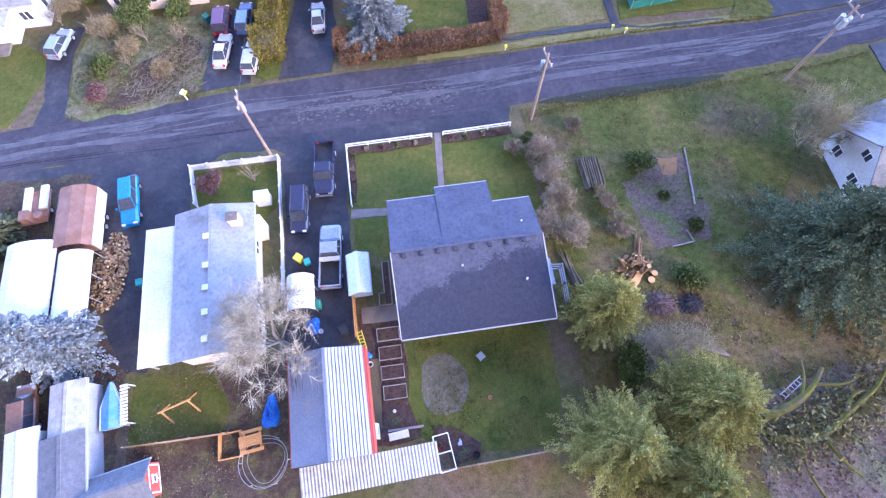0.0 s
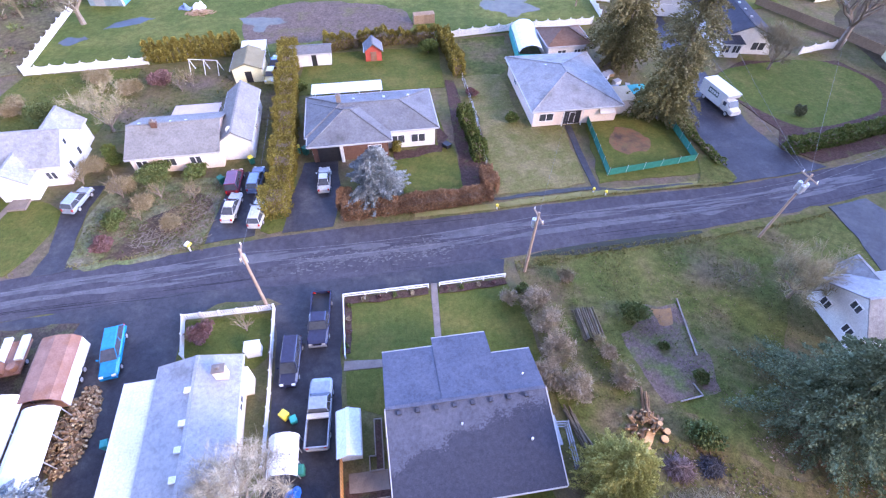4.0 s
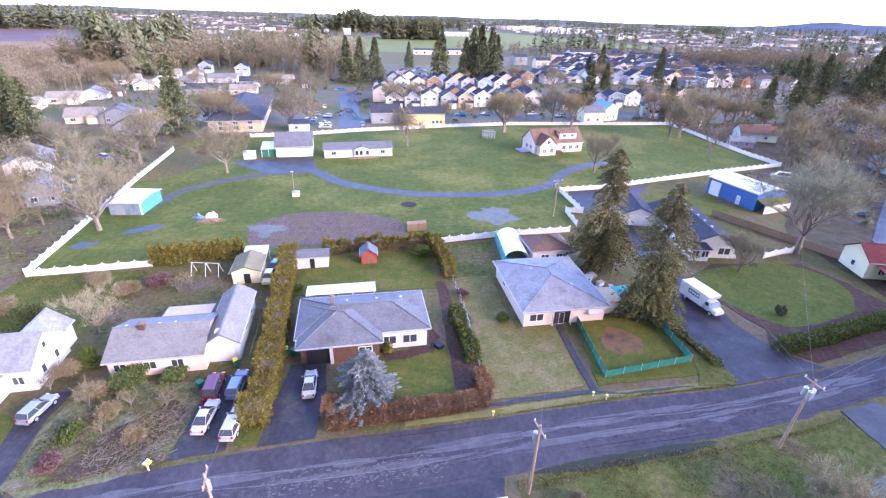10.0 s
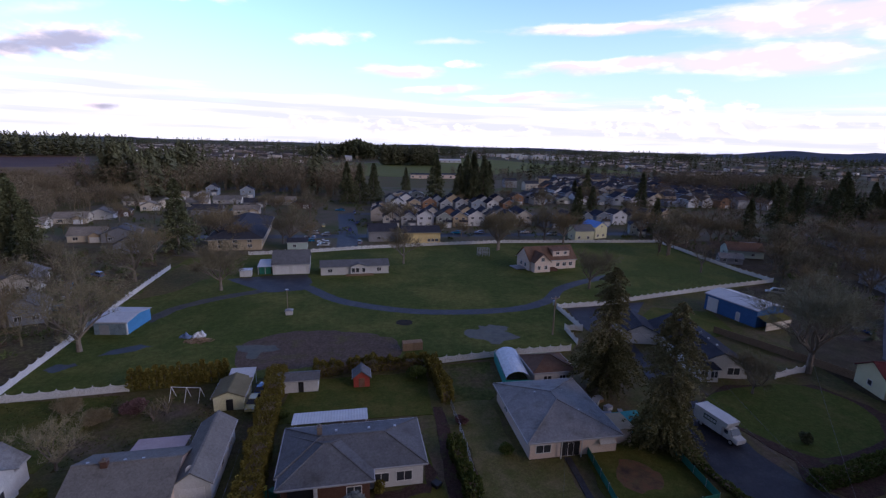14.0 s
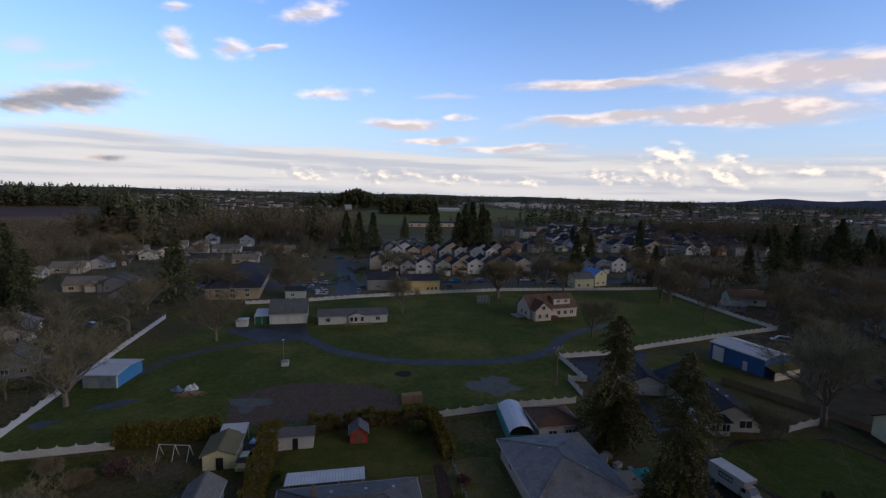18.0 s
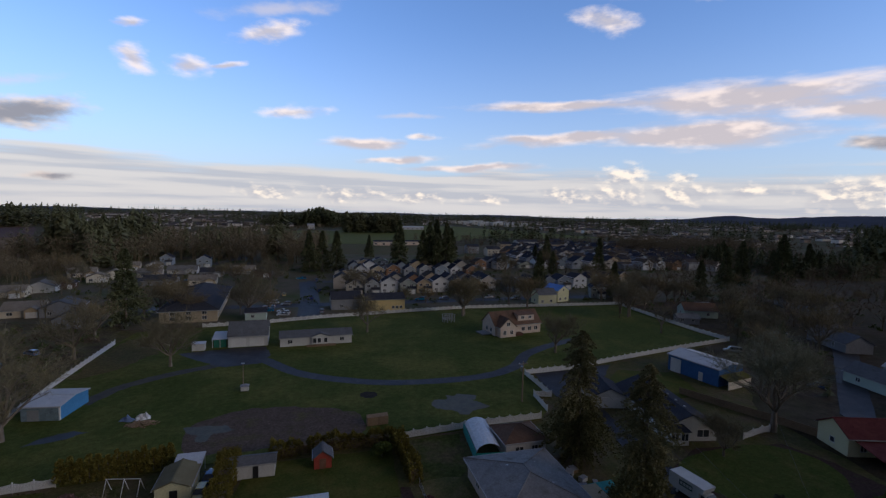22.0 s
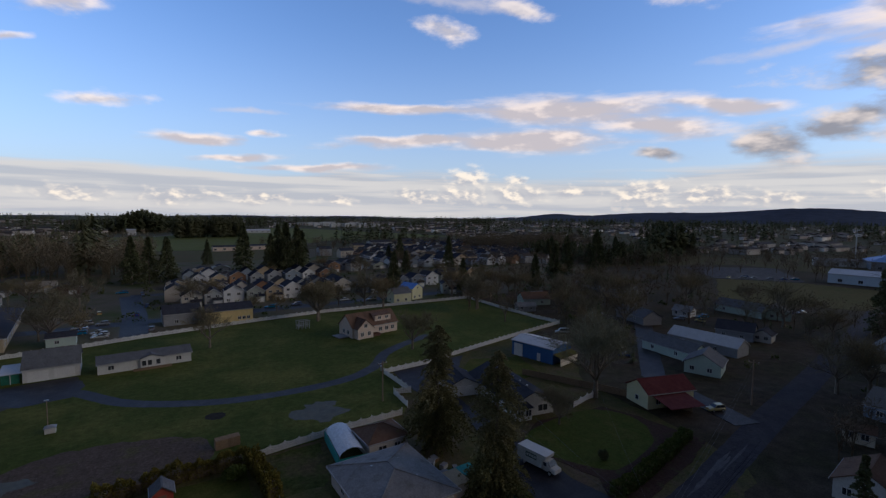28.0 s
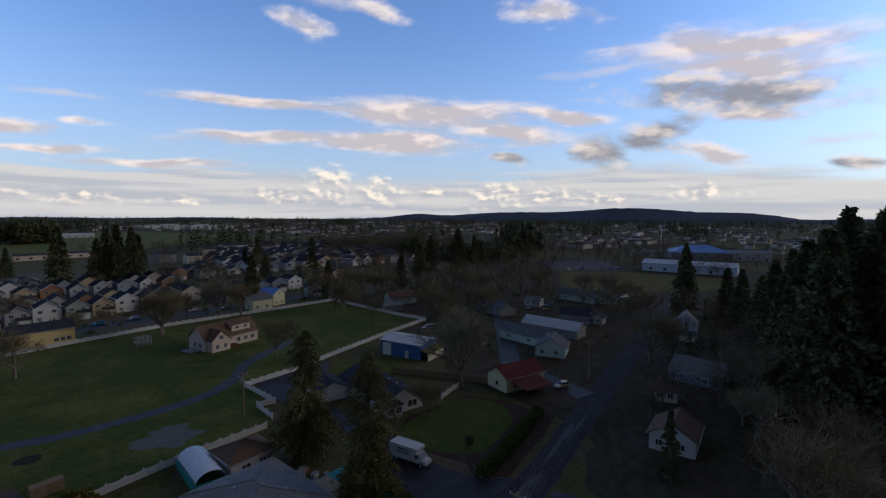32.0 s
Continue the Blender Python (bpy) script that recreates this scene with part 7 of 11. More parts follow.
def car(label, x, y, rz, colour, rgb, kind="sedan", length=4.7, group=""):
    """x forward is local +y."""
    v = thing("pickup_truck" if kind == "pickup" else ("van" if kind == "van" else "car"), label, "pickup truck" if kind == "pickup" else "car", group, (x, y, 0), rz)
    mat = paint(colour, rgb)
    L = length / 2
    if kind == "pickup":
        hw, zb, zh = 0.98, 0.42, 1.12
        part("body", M().loft([ring(hw * 0.9, zb, zh - 0.1, L), ring(hw, zb, zh, L - 0.35), ring(hw, zb, zh + 0.02, 0.3 * L), ring(hw, zb, zh, -0.08 * L)]), mat, v)
        bed = M().box(-hw, hw, -L, -0.08 * L, zb, zb + 0.28)
        bed.box(-hw, -hw + 0.1, -L, -0.08 * L, zb + 0.28, zh).box(hw - 0.1, hw, -L, -0.08 * L, zb + 0.28, zh)
        part("bed", bed, mat, v)
        part("tailgate", M().box(-hw + 0.1, hw - 0.1, -L, -L + 0.09, zb + 0.28, zh), mat, v)
        part("bed_liner", M().box(-hw + 0.11, hw - 0.11, -L + 0.1, -0.09 * L, zb + 0.28, zb + 0.31), BLACKP, v)
        cabin(v, mat, hw * 0.95, -0.06 * L, 0.52 * L, -0.02 * L, 0.34 * L, zh, 1.78)
        wheels(v, hw - 0.08, (-0.62 * L, 0.64 * L), 0.39)
    else:
        hw, zb, zh = (0.80, 0.28, 0.88) if kind == "sedan" else (0.84, 0.32, 0.96)
        nose = 0.16 if kind == "sedan" else 0.1
        part("body", M().loft([ring(hw * 0.86, zb + 0.06, zh - 0.2, L), ring(hw * 0.97, zb, zh - 0.1, L - 0.3), ring(hw, zb, zh, 0.4 * L), ring(hw, zb, zh + 0.02, -0.5 * L), ring(hw * 0.97, zb, zh - 0.02, -L + 0.25), ring(hw * 0.88, zb + 0.06, zh - nose, -L)]), mat, v)
        if kind == "sedan":
            cabin(v, mat, hw * 0.92, -0.72 * L, 0.46 * L, -0.36 * L, 0.06 * L, zh, 1.40, 0.2)
        elif kind == "wagon":
            cabin(v, mat, hw * 0.93, -0.97 * L, 0.46 * L, -0.80 * L, 0.08 * L, zh, 1.50, 0.18)
        else:
            cabin(v, mat, hw * 0.95, -0.96 * L, 0.58 * L, -0.86 * L, 0.3 * L, zh, 1.78, 0.15)
        wheels(v, hw - 0.08, (-0.6 * L, 0.62 * L), 0.33)
    for s in (-1, 1):
        part("headlight", M().box(s * hw * 0.62 - 0.16, s * hw * 0.62 + 0.16, L - 0.12, L + 0.02, zh - 0.34, zh - 0.16), LAMP, v)
        part("taillight", M().box(s * hw * 0.74 - 0.1, s * hw * 0.74 + 0.1, -L - 0.02, -L + 0.1, zh - 0.34, zh - 0.08), TAIL, v)
        part("mirror", M().box(s * (hw + 0.1) - 0.09, s * (hw + 0.1) + 0.09, 0.34 * L, 0.34 * L + 0.1, zh + 0.02, zh + 0.18), mat if kind != "pickup" else BLACKP, v)
    part("bumper", M().box(-hw * 0.85, hw * 0.85, L - 0.03, L + 0.07, zb, zb + 0.2), STEEL if kind == "pickup" else mat, v)
    part("bumper", M().box(-hw * 0.85, hw * 0.85, -L - 0.07, -L + 0.03, zb, zb + 0.2), STEEL if kind == "pickup" else mat, v)
    return v


NAVY, WHT, SIL = (0.018, 0.022, 0.05), (0.38, 0.39, 0.38), (0.22, 0.255, 0.30)
car("dark navy pickup truck with empty bed in the yard", -9.2, 26.6, 180, "navy", NAVY, "pickup", 6.0)
car("dark navy minivan parked on the yard", -11.5, 22.2, 180, "navy", NAVY, "van", 4.8)
sp = car("silver-blue pickup truck with white tool box", -8.5, 17.1, 0, "silver", SIL, "pickup", 6.0)
part("tool_box", M().box(-0.9, 0.9, -0.62, -0.25, 1.0, 1.3), WHITE, sp)
car("turquoise canopied pickup truck parked beside the road", -28.0, 24.6, 191, "turquoise", (0.0, 0.17, 0.33), "wagon", 5.4)
car("dark maroon sport utility car in the driveway", -21.4, 47.8, 2, "maroon", (0.10, 0.012, 0.025), "van", 4.4)
car("grey-blue wagon in the driveway", -18.8, 48.0, -2, "steel_blue", (0.14, 0.20, 0.33), "wagon", 4.5)
car("white sedan parked in the driveway", -20.9, 43.2, -4, "white", WHT, "sedan", 4.7)
car("white station wagon with roof rack in the driveway", -17.6, 42.0, -4, "white", WHT, "wagon", 4.6)
car("white sedan on the hip-roofed house's driveway", -10.3, 47.4, 3, "white", WHT, "sedan", 4.4)
car("silver hatchback on a narrow driveway", -39.4, 45.8, -10, "silver", SIL, "wagon", 4.1)
car("dark blue sedan behind the golden hedge", -20.4, 77.6, 0, "darkblue", (0.03, 0.07, 0.22), "sedan", 4.4)
car("pale yellow compact car behind the hedge", -20.6, 73.2, 180, "paleyellow", (0.55, 0.48, 0.22), "wagon", 3.6)
car("white camper car beside the blue barn", 115, 124, 60, "white", WHT, "van", 5)

# box truck
v = thing("box_truck", "white delivery box truck parked in the lane", "truck", at=(49.0, 60.9, 0), rz=192)
part("cargo_box", M().box(-1.2, 1.2, -3.6, 1.3, 0.75, 3.0), WHITE, v)
part("cab_over", M().hexa([(-1.2, 1.3, 2.1), (1.2, 1.3, 2.1), (1.2, 1.9, 2.3), (-1.2, 1.9, 2.3)], [(-1.2, 1.3, 3.0), (1.2, 1.3, 3.0), (1.2, 2.1, 2.95), (-1.2, 2.1, 2.95)]), WHITE, v)
part("cab", M().loft([ring(0.95, 0.5, 2.05, 1.3), ring(0.98, 0.5, 2.05, 2.1), ring(0.98, 0.5, 1.3, 2.75), ring(0.9, 0.5, 1.15, 3.6)]), WHITE, v)
part("windscreen", M().hexa([(-0.85, 2.2, 2.02), (0.85, 2.2, 2.02), (0.85, 2.78, 1.36), (-0.85, 2.78, 1.36)], [(-0.85, 2.22, 2.06), (0.85, 2.22, 2.06), (0.85, 2.8, 1.4), (-0.85, 2.8, 1.4)]), GLASS, v)
for s in (-1, 1):
    part("side_window", M().box(s * 0.97 - 0.02, s * 0.97 + 0.02, 1.5, 2.1, 1.35, 1.9), GLASS, v)
    part("headlight", M().box(s * 0.65 - 0.15, s * 0.65 + 0.15, 3.55, 3.63, 0.8, 1.0), LAMP, v)
    part("sign", M().box(s * 1.205 - 0.006, s * 1.205 + 0.006, -1.9, 0.3, 1.7, 2.5), surf("dark_sign_print", (0.03, 0.05, 0.05), (0.10, 0.14, 0.12), 3, 0.5, 0, 8), v, "dark printed sign panel")
    for k in range(4):
        part("sign_bar", M().box(s * 1.214 - 0.004, s * 1.214 + 0.004, -1.7 + 0.5 * k, -1.32 + 0.5 * k, 1.9, 2.3), WHITE, v)
part("chassis", M().box(-0.8, 0.8, -3.5, 3.0, 0.45, 0.75), BLACKP, v)
wheels(v, 0.92, (-2.3, 2.7), 0.42)

vt = np.random.default_rng(55)
tagged(part("verge_grass", quads("verge_grass", sprays(vt, TUFTS, np.tile([0.0, 0.0, 0.7], (len(TUFTS), 1)), 0.17, 0.25, -0.2, 0.8)), leafy("verge_grass_blades", (0.12, 0.118, 0.038), (0.20, 0.175, 0.07))), "ragged grass along the road's edges", "grass", kind="stuff")


# ---- fences and poles ----
def run_points(pts, step):
    out = []
    for (x0, y0), (x1, y1) in zip(pts, pts[1:]):
        d = math.hypot(x1 - x0, y1 - y0)
        n = max(1, round(d / step))
        for i in range(n):
            out.append(((x0 + (x1 - x0) * i / n, y0 + (y1 - y0) * i / n), (x0 + (x1 - x0) * (i + 1) / n, y0 + (y1 - y0) * (i + 1) / n)))
    return out


def comb(l, n, fill, zb, zg, top, t, mat, name="fence_panel"):
    """One board cut into n upright slats, joined along the bottom rail."""
    lp = [(0, zb), (l, zb)]
    w = l / n
    for i in reversed(range(n)):
        x0, x1 = i * w, i * w + w * fill
        z = top((x0 + x1) / 2 / l)
        if i < n - 1:
            lp.append((x1, zg))
        lp += [(x1, z), (x0, z)]
        if i:
            lp.append((x0, zg))
    m = M().hexa([(x, -t, z) for x, z in lp], [(x, t, z) for x, z in lp])
    me = m.mesh(name)
    me.materials.append(mat)
    return me


def scallop_panel():
    return comb(2.4, 15, 0.8, 0.08, 0.32, lambda u: 1.22 + 0.24 * abs(2 * u - 1) ** 1.6, 0.02, VINYL)


def post_mesh(w, h, cap=True):
    m = M().box(-w, w, -w, w, 0, h)
    if cap:
        m.hexa([(-w * 1.4, -w * 1.4, h), (w * 1.4, -w * 1.4, h), (w * 1.4, w * 1.4, h), (-w * 1.4, w * 1.4, h)], [(0, 0, h + 0.12)] * 4)
    me = m.mesh("fence_post")
    me.materials.append(VINYL)
    return me


PANEL, POST = scallop_panel(), post_mesh(0.065, 1.55)


def fence_run(label, pts, panel=PANEL, post=POST, step=2.4, name="picket_fence"):
    f = thing(name, label, "fence", "white boundary fences", (0, 0, 0))
    last = None
    for a, b in run_points(pts, step):
        d = math.hypot(b[0] - a[0], b[1] - a[1])
        ang = math.degrees(math.atan2(b[1] - a[1], b[0] - a[0]))
        p = part("fence_panel", panel, VINYL, f)
        p.matrix_basis = pose(a[0], a[1], 0, 0, 0, ang) @ Matrix.Diagonal((d / step, 1, 1, 1))
        q = part("fence_post", post, VINYL, f)
        q.matrix_basis = pose(a[0], a[1], 0, 0, 0, ang)
        last = (b, ang)
    q = part("fence_post", post, VINYL, f)
    q.matrix_basis = pose(last[0][0], last[0][1], 0, 0, 0, last[1])
    return f


fence_run("white scalloped vinyl picket fence on the park's west side", [(-60.2, 77.0), (-62.2, 99.5), (-64.5, 125), (-66.5, 155)])
fence_run("white scalloped vinyl picket fence beside the back lawns", [(-60.0, 76.8), (-51.2, 77.9), (-41.5, 79.3)])
fence_run("white scalloped vinyl picket fence along the park's far side", [(-47.9, 172.8), (-28.3, 176.5), (-9.9, 182.4), (25, 190.3), (50.5, 194.5), (121.6, 196)])
fence_run("white scalloped vinyl picket fence on the park's east side", [(121.6, 196), (121.4, 165.8), (122, 147), (124, 135)])
fence_run("white scalloped vinyl picket fence before the blue barn", [(124, 135), (98.3, 128.4), (77.1, 122.2), (57, 116), (43.8, 114.2)])
fence_run("white scalloped vinyl picket fence stepping round the parking lot", [(43.8, 114.2), (44.4, 99.6), (40.6, 100.6), (40.2, 92.4)])
fence_run("white scalloped vinyl picket fence behind the dry lawn", [(37.6, 89.6), (24, 88.4), (8.9, 85.6)])
fence_run("short white picket fence by the big oak", [(71.5, 75.6), (77.2, 77.2), (81, 77.6)])


LAT = comb(1.8, 8, 0.66, 0.1, 0.25, lambda u: 0.98, 0.025, VINYL)
POST_S = post_mesh(0.06, 1.05)
fence_run("white slatted fence round the small lawn and driveway", [(-21.6, 23.6), (-22.6, 27.9), (-13.9, 28.4), (-13.1, 19.5), (-12.7, 13)], LAT, POST_S, 1.8, "slat_fence")
rails = M().box(0, 2.2, -0.04, 0.04, 0.55, 0.68).box(0, 2.2, -0.03, 0.03, 0.22, 0.32).mesh("fence_panel")
rails.materials.append(VINYL)
POST_L = post_mesh(0.06, 0.66, False)
fence_run("low white two-rail fence along the front lawn", [(-6.6, 22.4), (-7.1, 29.3), (1.7, 29.9)], rails, POST_L, 2.2, "rail_fence")
fence_run("low white two-rail fence along the front lawn", [(2.9, 30.0), (10.0, 30.6)], rails, POST_L, 2.2, "rail_fence")
greenp = M().box(0, 2.4, -0.01, 0.01, 0.02, 1.15)
gm = greenp.mesh("mesh_panel")
gm.materials.append(surf("green_shade_netting", (0.015, 0.15, 0.11), (0.03, 0.21, 0.16), 1.2, 0.7, 0.3, 8))
gpost = M().cyl(0, 0, 0, 1.3, 0.035, 6).mesh("fence_post")
gpost.materials.append(STEEL)
fence_run("green shade-netting fence round a front lawn", [(27.2, 58.2), (26.5, 46.0), (39.4, 48.1), (39.4, 65)], gm, gpost, 2.4, "netting_fence")
wirep = M()
for z in (0.3, 0.7, 1.1):
    wirep.box(0, 2.4, -0.008, 0.008, z, z + 0.016)
wm_ = wirep.mesh("wire_panel")
wm_.materials.append(STEEL)
fence_run("thin wire fence beside the border hedge", [(10.8, 49), (10.9, 60), (10.2, 71)], wm_, gpost, 2.4, "wire_fence")
pm = comb(2.4, 12, 0.94, 0.05, 0.3, lambda u: 1.6 + 0.03 * math.sin(u * 40), 0.02, WOOD)
wpost = M().box(-0.05, 0.05, -0.05, 0.05, 0, 1.7).mesh("fence_post")
wpost.materials.append(WOOD)
fence_run("grey weathered board fence at the bottom of the garden", [(-24.2, 2.2), (-16.6, 2.6)], pm, wpost, 2.4, "board_fence")
fence_run("grey weathered board fence behind the back lawn", [(0.3, -1.5), (8.6, -0.8)], pm, wpost, 2.4, "board_fence")
fence_run("weathered board fence along the lane", [(75, 97), (84, 80), (92, 62)], pm, wpost, 2.4, "board_fence")


def utility_pole(label, x, y, h, lean, cans, arm=30.0):
    p = thing("utility_pole", label, "utility pole", "wooden utility poles", (x, y, 0), 0)
    part("pole", M().tube([(0, 0, -0.1), (lean[0] * 0.5, lean[1] * 0.5, h / 2), (lean[0], lean[1], h)], [0.17, 0.14, 0.11], 10), POLEWOOD, p)
    c, s = math.cos(radians(arm)), math.sin(radians(arm))
    part("crossarm", M().beam((lean[0] - 1.1 * c, lean[1] - 1.1 * s, h - 0.5), (lean[0] + 1.1 * c, lean[1] + 1.1 * s, h - 0.5), 0.12), POLEWOOD, p)
    for k in (-1, 0, 1):
        part("insulator", M().cyl(lean[0] + k * 0.95 * c, lean[1] + k * 0.95 * s, h - 0.45, h - 0.2, 0.05, 8), VINYL, p)
    for a in range(cans):
        part("transformer", M().cyl(lean[0] * 0.8 + 0.36 * math.cos(a * 2.1 + 2), lean[1] * 0.8 + 0.36 * math.sin(a * 2.1 + 2), h - 2.2, h - 1.2, 0.24, 12).cyl(lean[0] * 0.8 + 0.36 * math.cos(a * 2.1 + 2), lean[1] * 0.8 + 0.36 * math.sin(a * 2.1 + 2), h - 1.2, h - 1.05, 0.08, 8), STEEL, p)
    return p


utility_pole("brown wooden utility pole with one grey transformer", 12.3, 31.2, 9.0, (0.1, 0.1), 1, 100)
utility_pole("leaning wooden utility pole with one grey transformer", -14.6, 28.6, 9.0, (-0.2, 0.3), 1, 100)
utility_pole("wooden utility pole with three transformers at the junction", 40.8, 34.0, 9.0, (1.2, 0.6), 3, 100)
utility_pole("bare wooden utility pole beside the park drive", 36.8, 98.0, 9.0, (0, 0), 1, 10)
utility_pole("wooden utility pole beside the road", 107, 58, 10.0, (0, 0), 0, 100)


CABLE = surf("bare_aluminium_cable", (0.10, 0.10, 0.11), (0.14, 0.14, 0.15), 1, 0.6, 0, 6)


def cable(a, b, sag):
    pts = []
    for i in range(13):
        s = i / 12
        pts.append((a[0] + (b[0] - a[0]) * s, a[1] + (b[1] - a[1]) * s, a[2] + (b[2] - a[2]) * s - sag * 4 * s * (1 - s)))
    return part("overhead_cable", M().tube(pts, [0.013] * 13, 4), CABLE)


W1, W2, W3 = (-14.8, 28.9, 8.5), (12.4, 31.3, 8.5), (42, 34.6, 8.5)
for k, (a, b) in enumerate((((-70, 22, 8.5), W1), (W1, W2), (W2, W3), (W3, (107, 58, 9.5)), (W3, (60, 90, 5)), (W3, (51, 98, 6)), (W3, (84, 84, 7)), (W2, (24, 58, 3.2)), (W1, (-18, 58, 3.4)))):
    tagged(cable(a, b, 0.7), "thin sagging overhead cable between poles", "cable", "overhead cables")
    if k < 4:
        tagged(cable((a[0], a[1], a[2] - 1.4), (b[0], b[1], b[2] - 1.4), 0.8), "thin sagging overhead cable between poles", "cable", "overhead cables")

for px, py in ((191, 187), (327, 196)):
    utility_pole("wooden utility pole among the eastern houses", px, py, 10.0, (0, 0), 0, 80)
tagged(cable((191, 187, 9.6), (327, 196, 9.6), 1.0), "thin sagging overhead cable between poles", "cable", "overhead cables")

# ---- housing estate ----
WALLS = palette("estate_siding", [(0.70, 0.70, 0.70), (0.52, 0.48, 0.42), (0.28, 0.33, 0.39), (0.48, 0.38, 0.26), (0.33, 0.19, 0.12), (0.66, 0.67, 0.69), (0.48, 0.44, 0.39), (0.33, 0.36, 0.33), (0.38, 0.40, 0.42), (0.22, 0.26, 0.32)])
ROOFS = palette("estate_shingles", [(0.028, 0.032, 0.052), (0.036, 0.040, 0.06), (0.07, 0.058, 0.052), (0.03, 0.034, 0.052), (0.05, 0.05, 0.06)], 0.85)


def estate_house(w, d, h, rise, twin):
    """House of the estate: walls, two roof slopes, garage, door and windows, front to local -y."""
    t = thing("estate_house", "two-storey estate house with dark shingle roof and front gable", "house", "houses of the estate")
    x, y = w / 2, d / 2
    m = M().box(-x, x, -y, y, 0, h)
    m.hexa([(-x, -y, h), (x, -y, h), (x, y, h), (-x, y, h)], [(0, -y, h + rise), (0, -y, h + rise), (0, y, h + rise), (0, y, h + rise)])
    if twin:
        m.box(-x * 0.1, x, -y - 1.6, -y, 0, h * 0.55)
    part("wall", m, WALLS, t)
    for s in (-1, 1):
        pts = [(s * (x + 0.4), -y - 0.4, h - 0.25), (s * (x + 0.4), y + 0.4, h - 0.25), (0, y + 0.4, h + rise + 0.12), (0, -y - 0.4, h + rise + 0.12)]
        part("roof_slope", slab(pts if s > 0 else pts[::-1], 0.14), ROOFS, t)
    if twin:
        part("garage_roof", slab([(-x * 0.1 - 0.2, -y - 1.9, h * 0.55), (x + 0.2, -y - 1.9, h * 0.55), (x + 0.2, -y, h * 0.55 + 0.8), (-x * 0.1 - 0.2, -y, h * 0.55 + 0.8)], 0.12), ROOFS, t)
    g = -y - (1.6 if twin else 0)
    part("garage_door", M().box(x * 0.05, x * 0.85, g - 0.05, g, 0.05, 2.3), VINYL, t)
    part("front_door", M().box(-x * 0.6, -x * 0.6 + 0.9, -y - 0.05, -y, 0.05, 2.1), GREYP, t)
    part("trim", M().hexa([(-x - 0.4, -y - 0.45, h - 0.42), (-x - 0.4, -y - 0.4, h - 0.42), (0, -y - 0.4, h + rise - 0.1), (0, -y - 0.45, h + rise - 0.1)], [(-x - 0.4, -y - 0.45, h - 0.22), (-x - 0.4, -y - 0.4, h - 0.22), (0, -y - 0.4, h + rise + 0.12), (0, -y - 0.45, h + rise + 0.12)]).hexa([(0, -y - 0.45, h + rise - 0.1), (0, -y - 0.4, h + rise - 0.1), (x + 0.4, -y - 0.4, h - 0.42), (x + 0.4, -y - 0.45, h - 0.42)], [(0, -y - 0.45, h + rise + 0.12), (0, -y - 0.4, h + rise + 0.12), (x + 0.4, -y - 0.4, h - 0.22), (x + 0.4, -y - 0.45, h - 0.22)]), VINYL, t)
    wins = [(-x * 0.55, 1.0)] if h > 4 else [(-x * 0.1, 1.0)]
    if h > 4:
        wins += [(-x * 0.5, 3.6), (x * 0.45, 3.6)]
    for u, z in wins:
        opening(t, "S", x, y, u, z, 1.5, 1.2)
    opening(t, "W", x, y, 0, 1.0 if h < 4 else 3.5, 1.2, 1.1)
    return t


PROTO = [estate_house(7.5, 9, 5.4, 2.2, True), estate_house(8.5, 9, 5.6, 2.4, False), estate_house(11, 9, 2.9, 2.0, True), estate_house(7, 10, 5.2, 2.4, True)]
SPOTS = []
# rows behind the fence: x, y, turn, kind
for i in range(9):
    SPOTS.append((3 + i * 8.6, 233 + (i % 3) * 1.2 + i * 0.8, 2, (0, 3, 1)[i % 3]))
    SPOTS.append((-3 + i * 9.4, 252 + (i % 2) * 3, 182, (3, 0, 1)[i % 3]))
    SPOTS.append((-2 + i * 9.8, 290 + (i % 2) * 3, 2, (1, 3, 0)[i % 3]))
    SPOTS.append((4 + i * 10.2, 312 + (i % 3) * 2, 182, (3, 1, 2)[i % 3]))
for i in range(8):
    SPOTS.append((84 + i * 10.5, 236 + i * 2.5, 4, (0, 1, 3)[i % 3]))
rs = random.Random(4)
SPOTS += [(258, 324, 30, 1), (273, 312, 30, 0), (122, 216, -22, 3), (12, 352, 4, 2), (24, 362, 4, 2), (92, 326, 6, 1), (108, 327, 6, 1), (-94, 343, 12, 1), (-121, 356, 10, 0)]
for n_, (x, y, a, k) in enumerate(SPOTS):
    if n_ > 3:
        copy_thing(PROTO[k], pose(x, y, 0, 0, 0, a + rs.uniform(-3, 3)))
for k, pr in enumerate(PROTO):
    x, y, a, _ = SPOTS[k]
    pr.matrix_basis = pose(x, y, 0, 0, 0, a)


R_BEIGE = roofing("beige_shingles", (0.25, 0.215, 0.175), (0.31, 0.27, 0.225), patch=(0.20, 0.17, 0.14), patch_scale=0.3, patch_at=0.6)
TANW = surf("tan_siding", (0.40, 0.32, 0.22), (0.46, 0.37, 0.26), 0.7, 0.65, 0.05, 8)
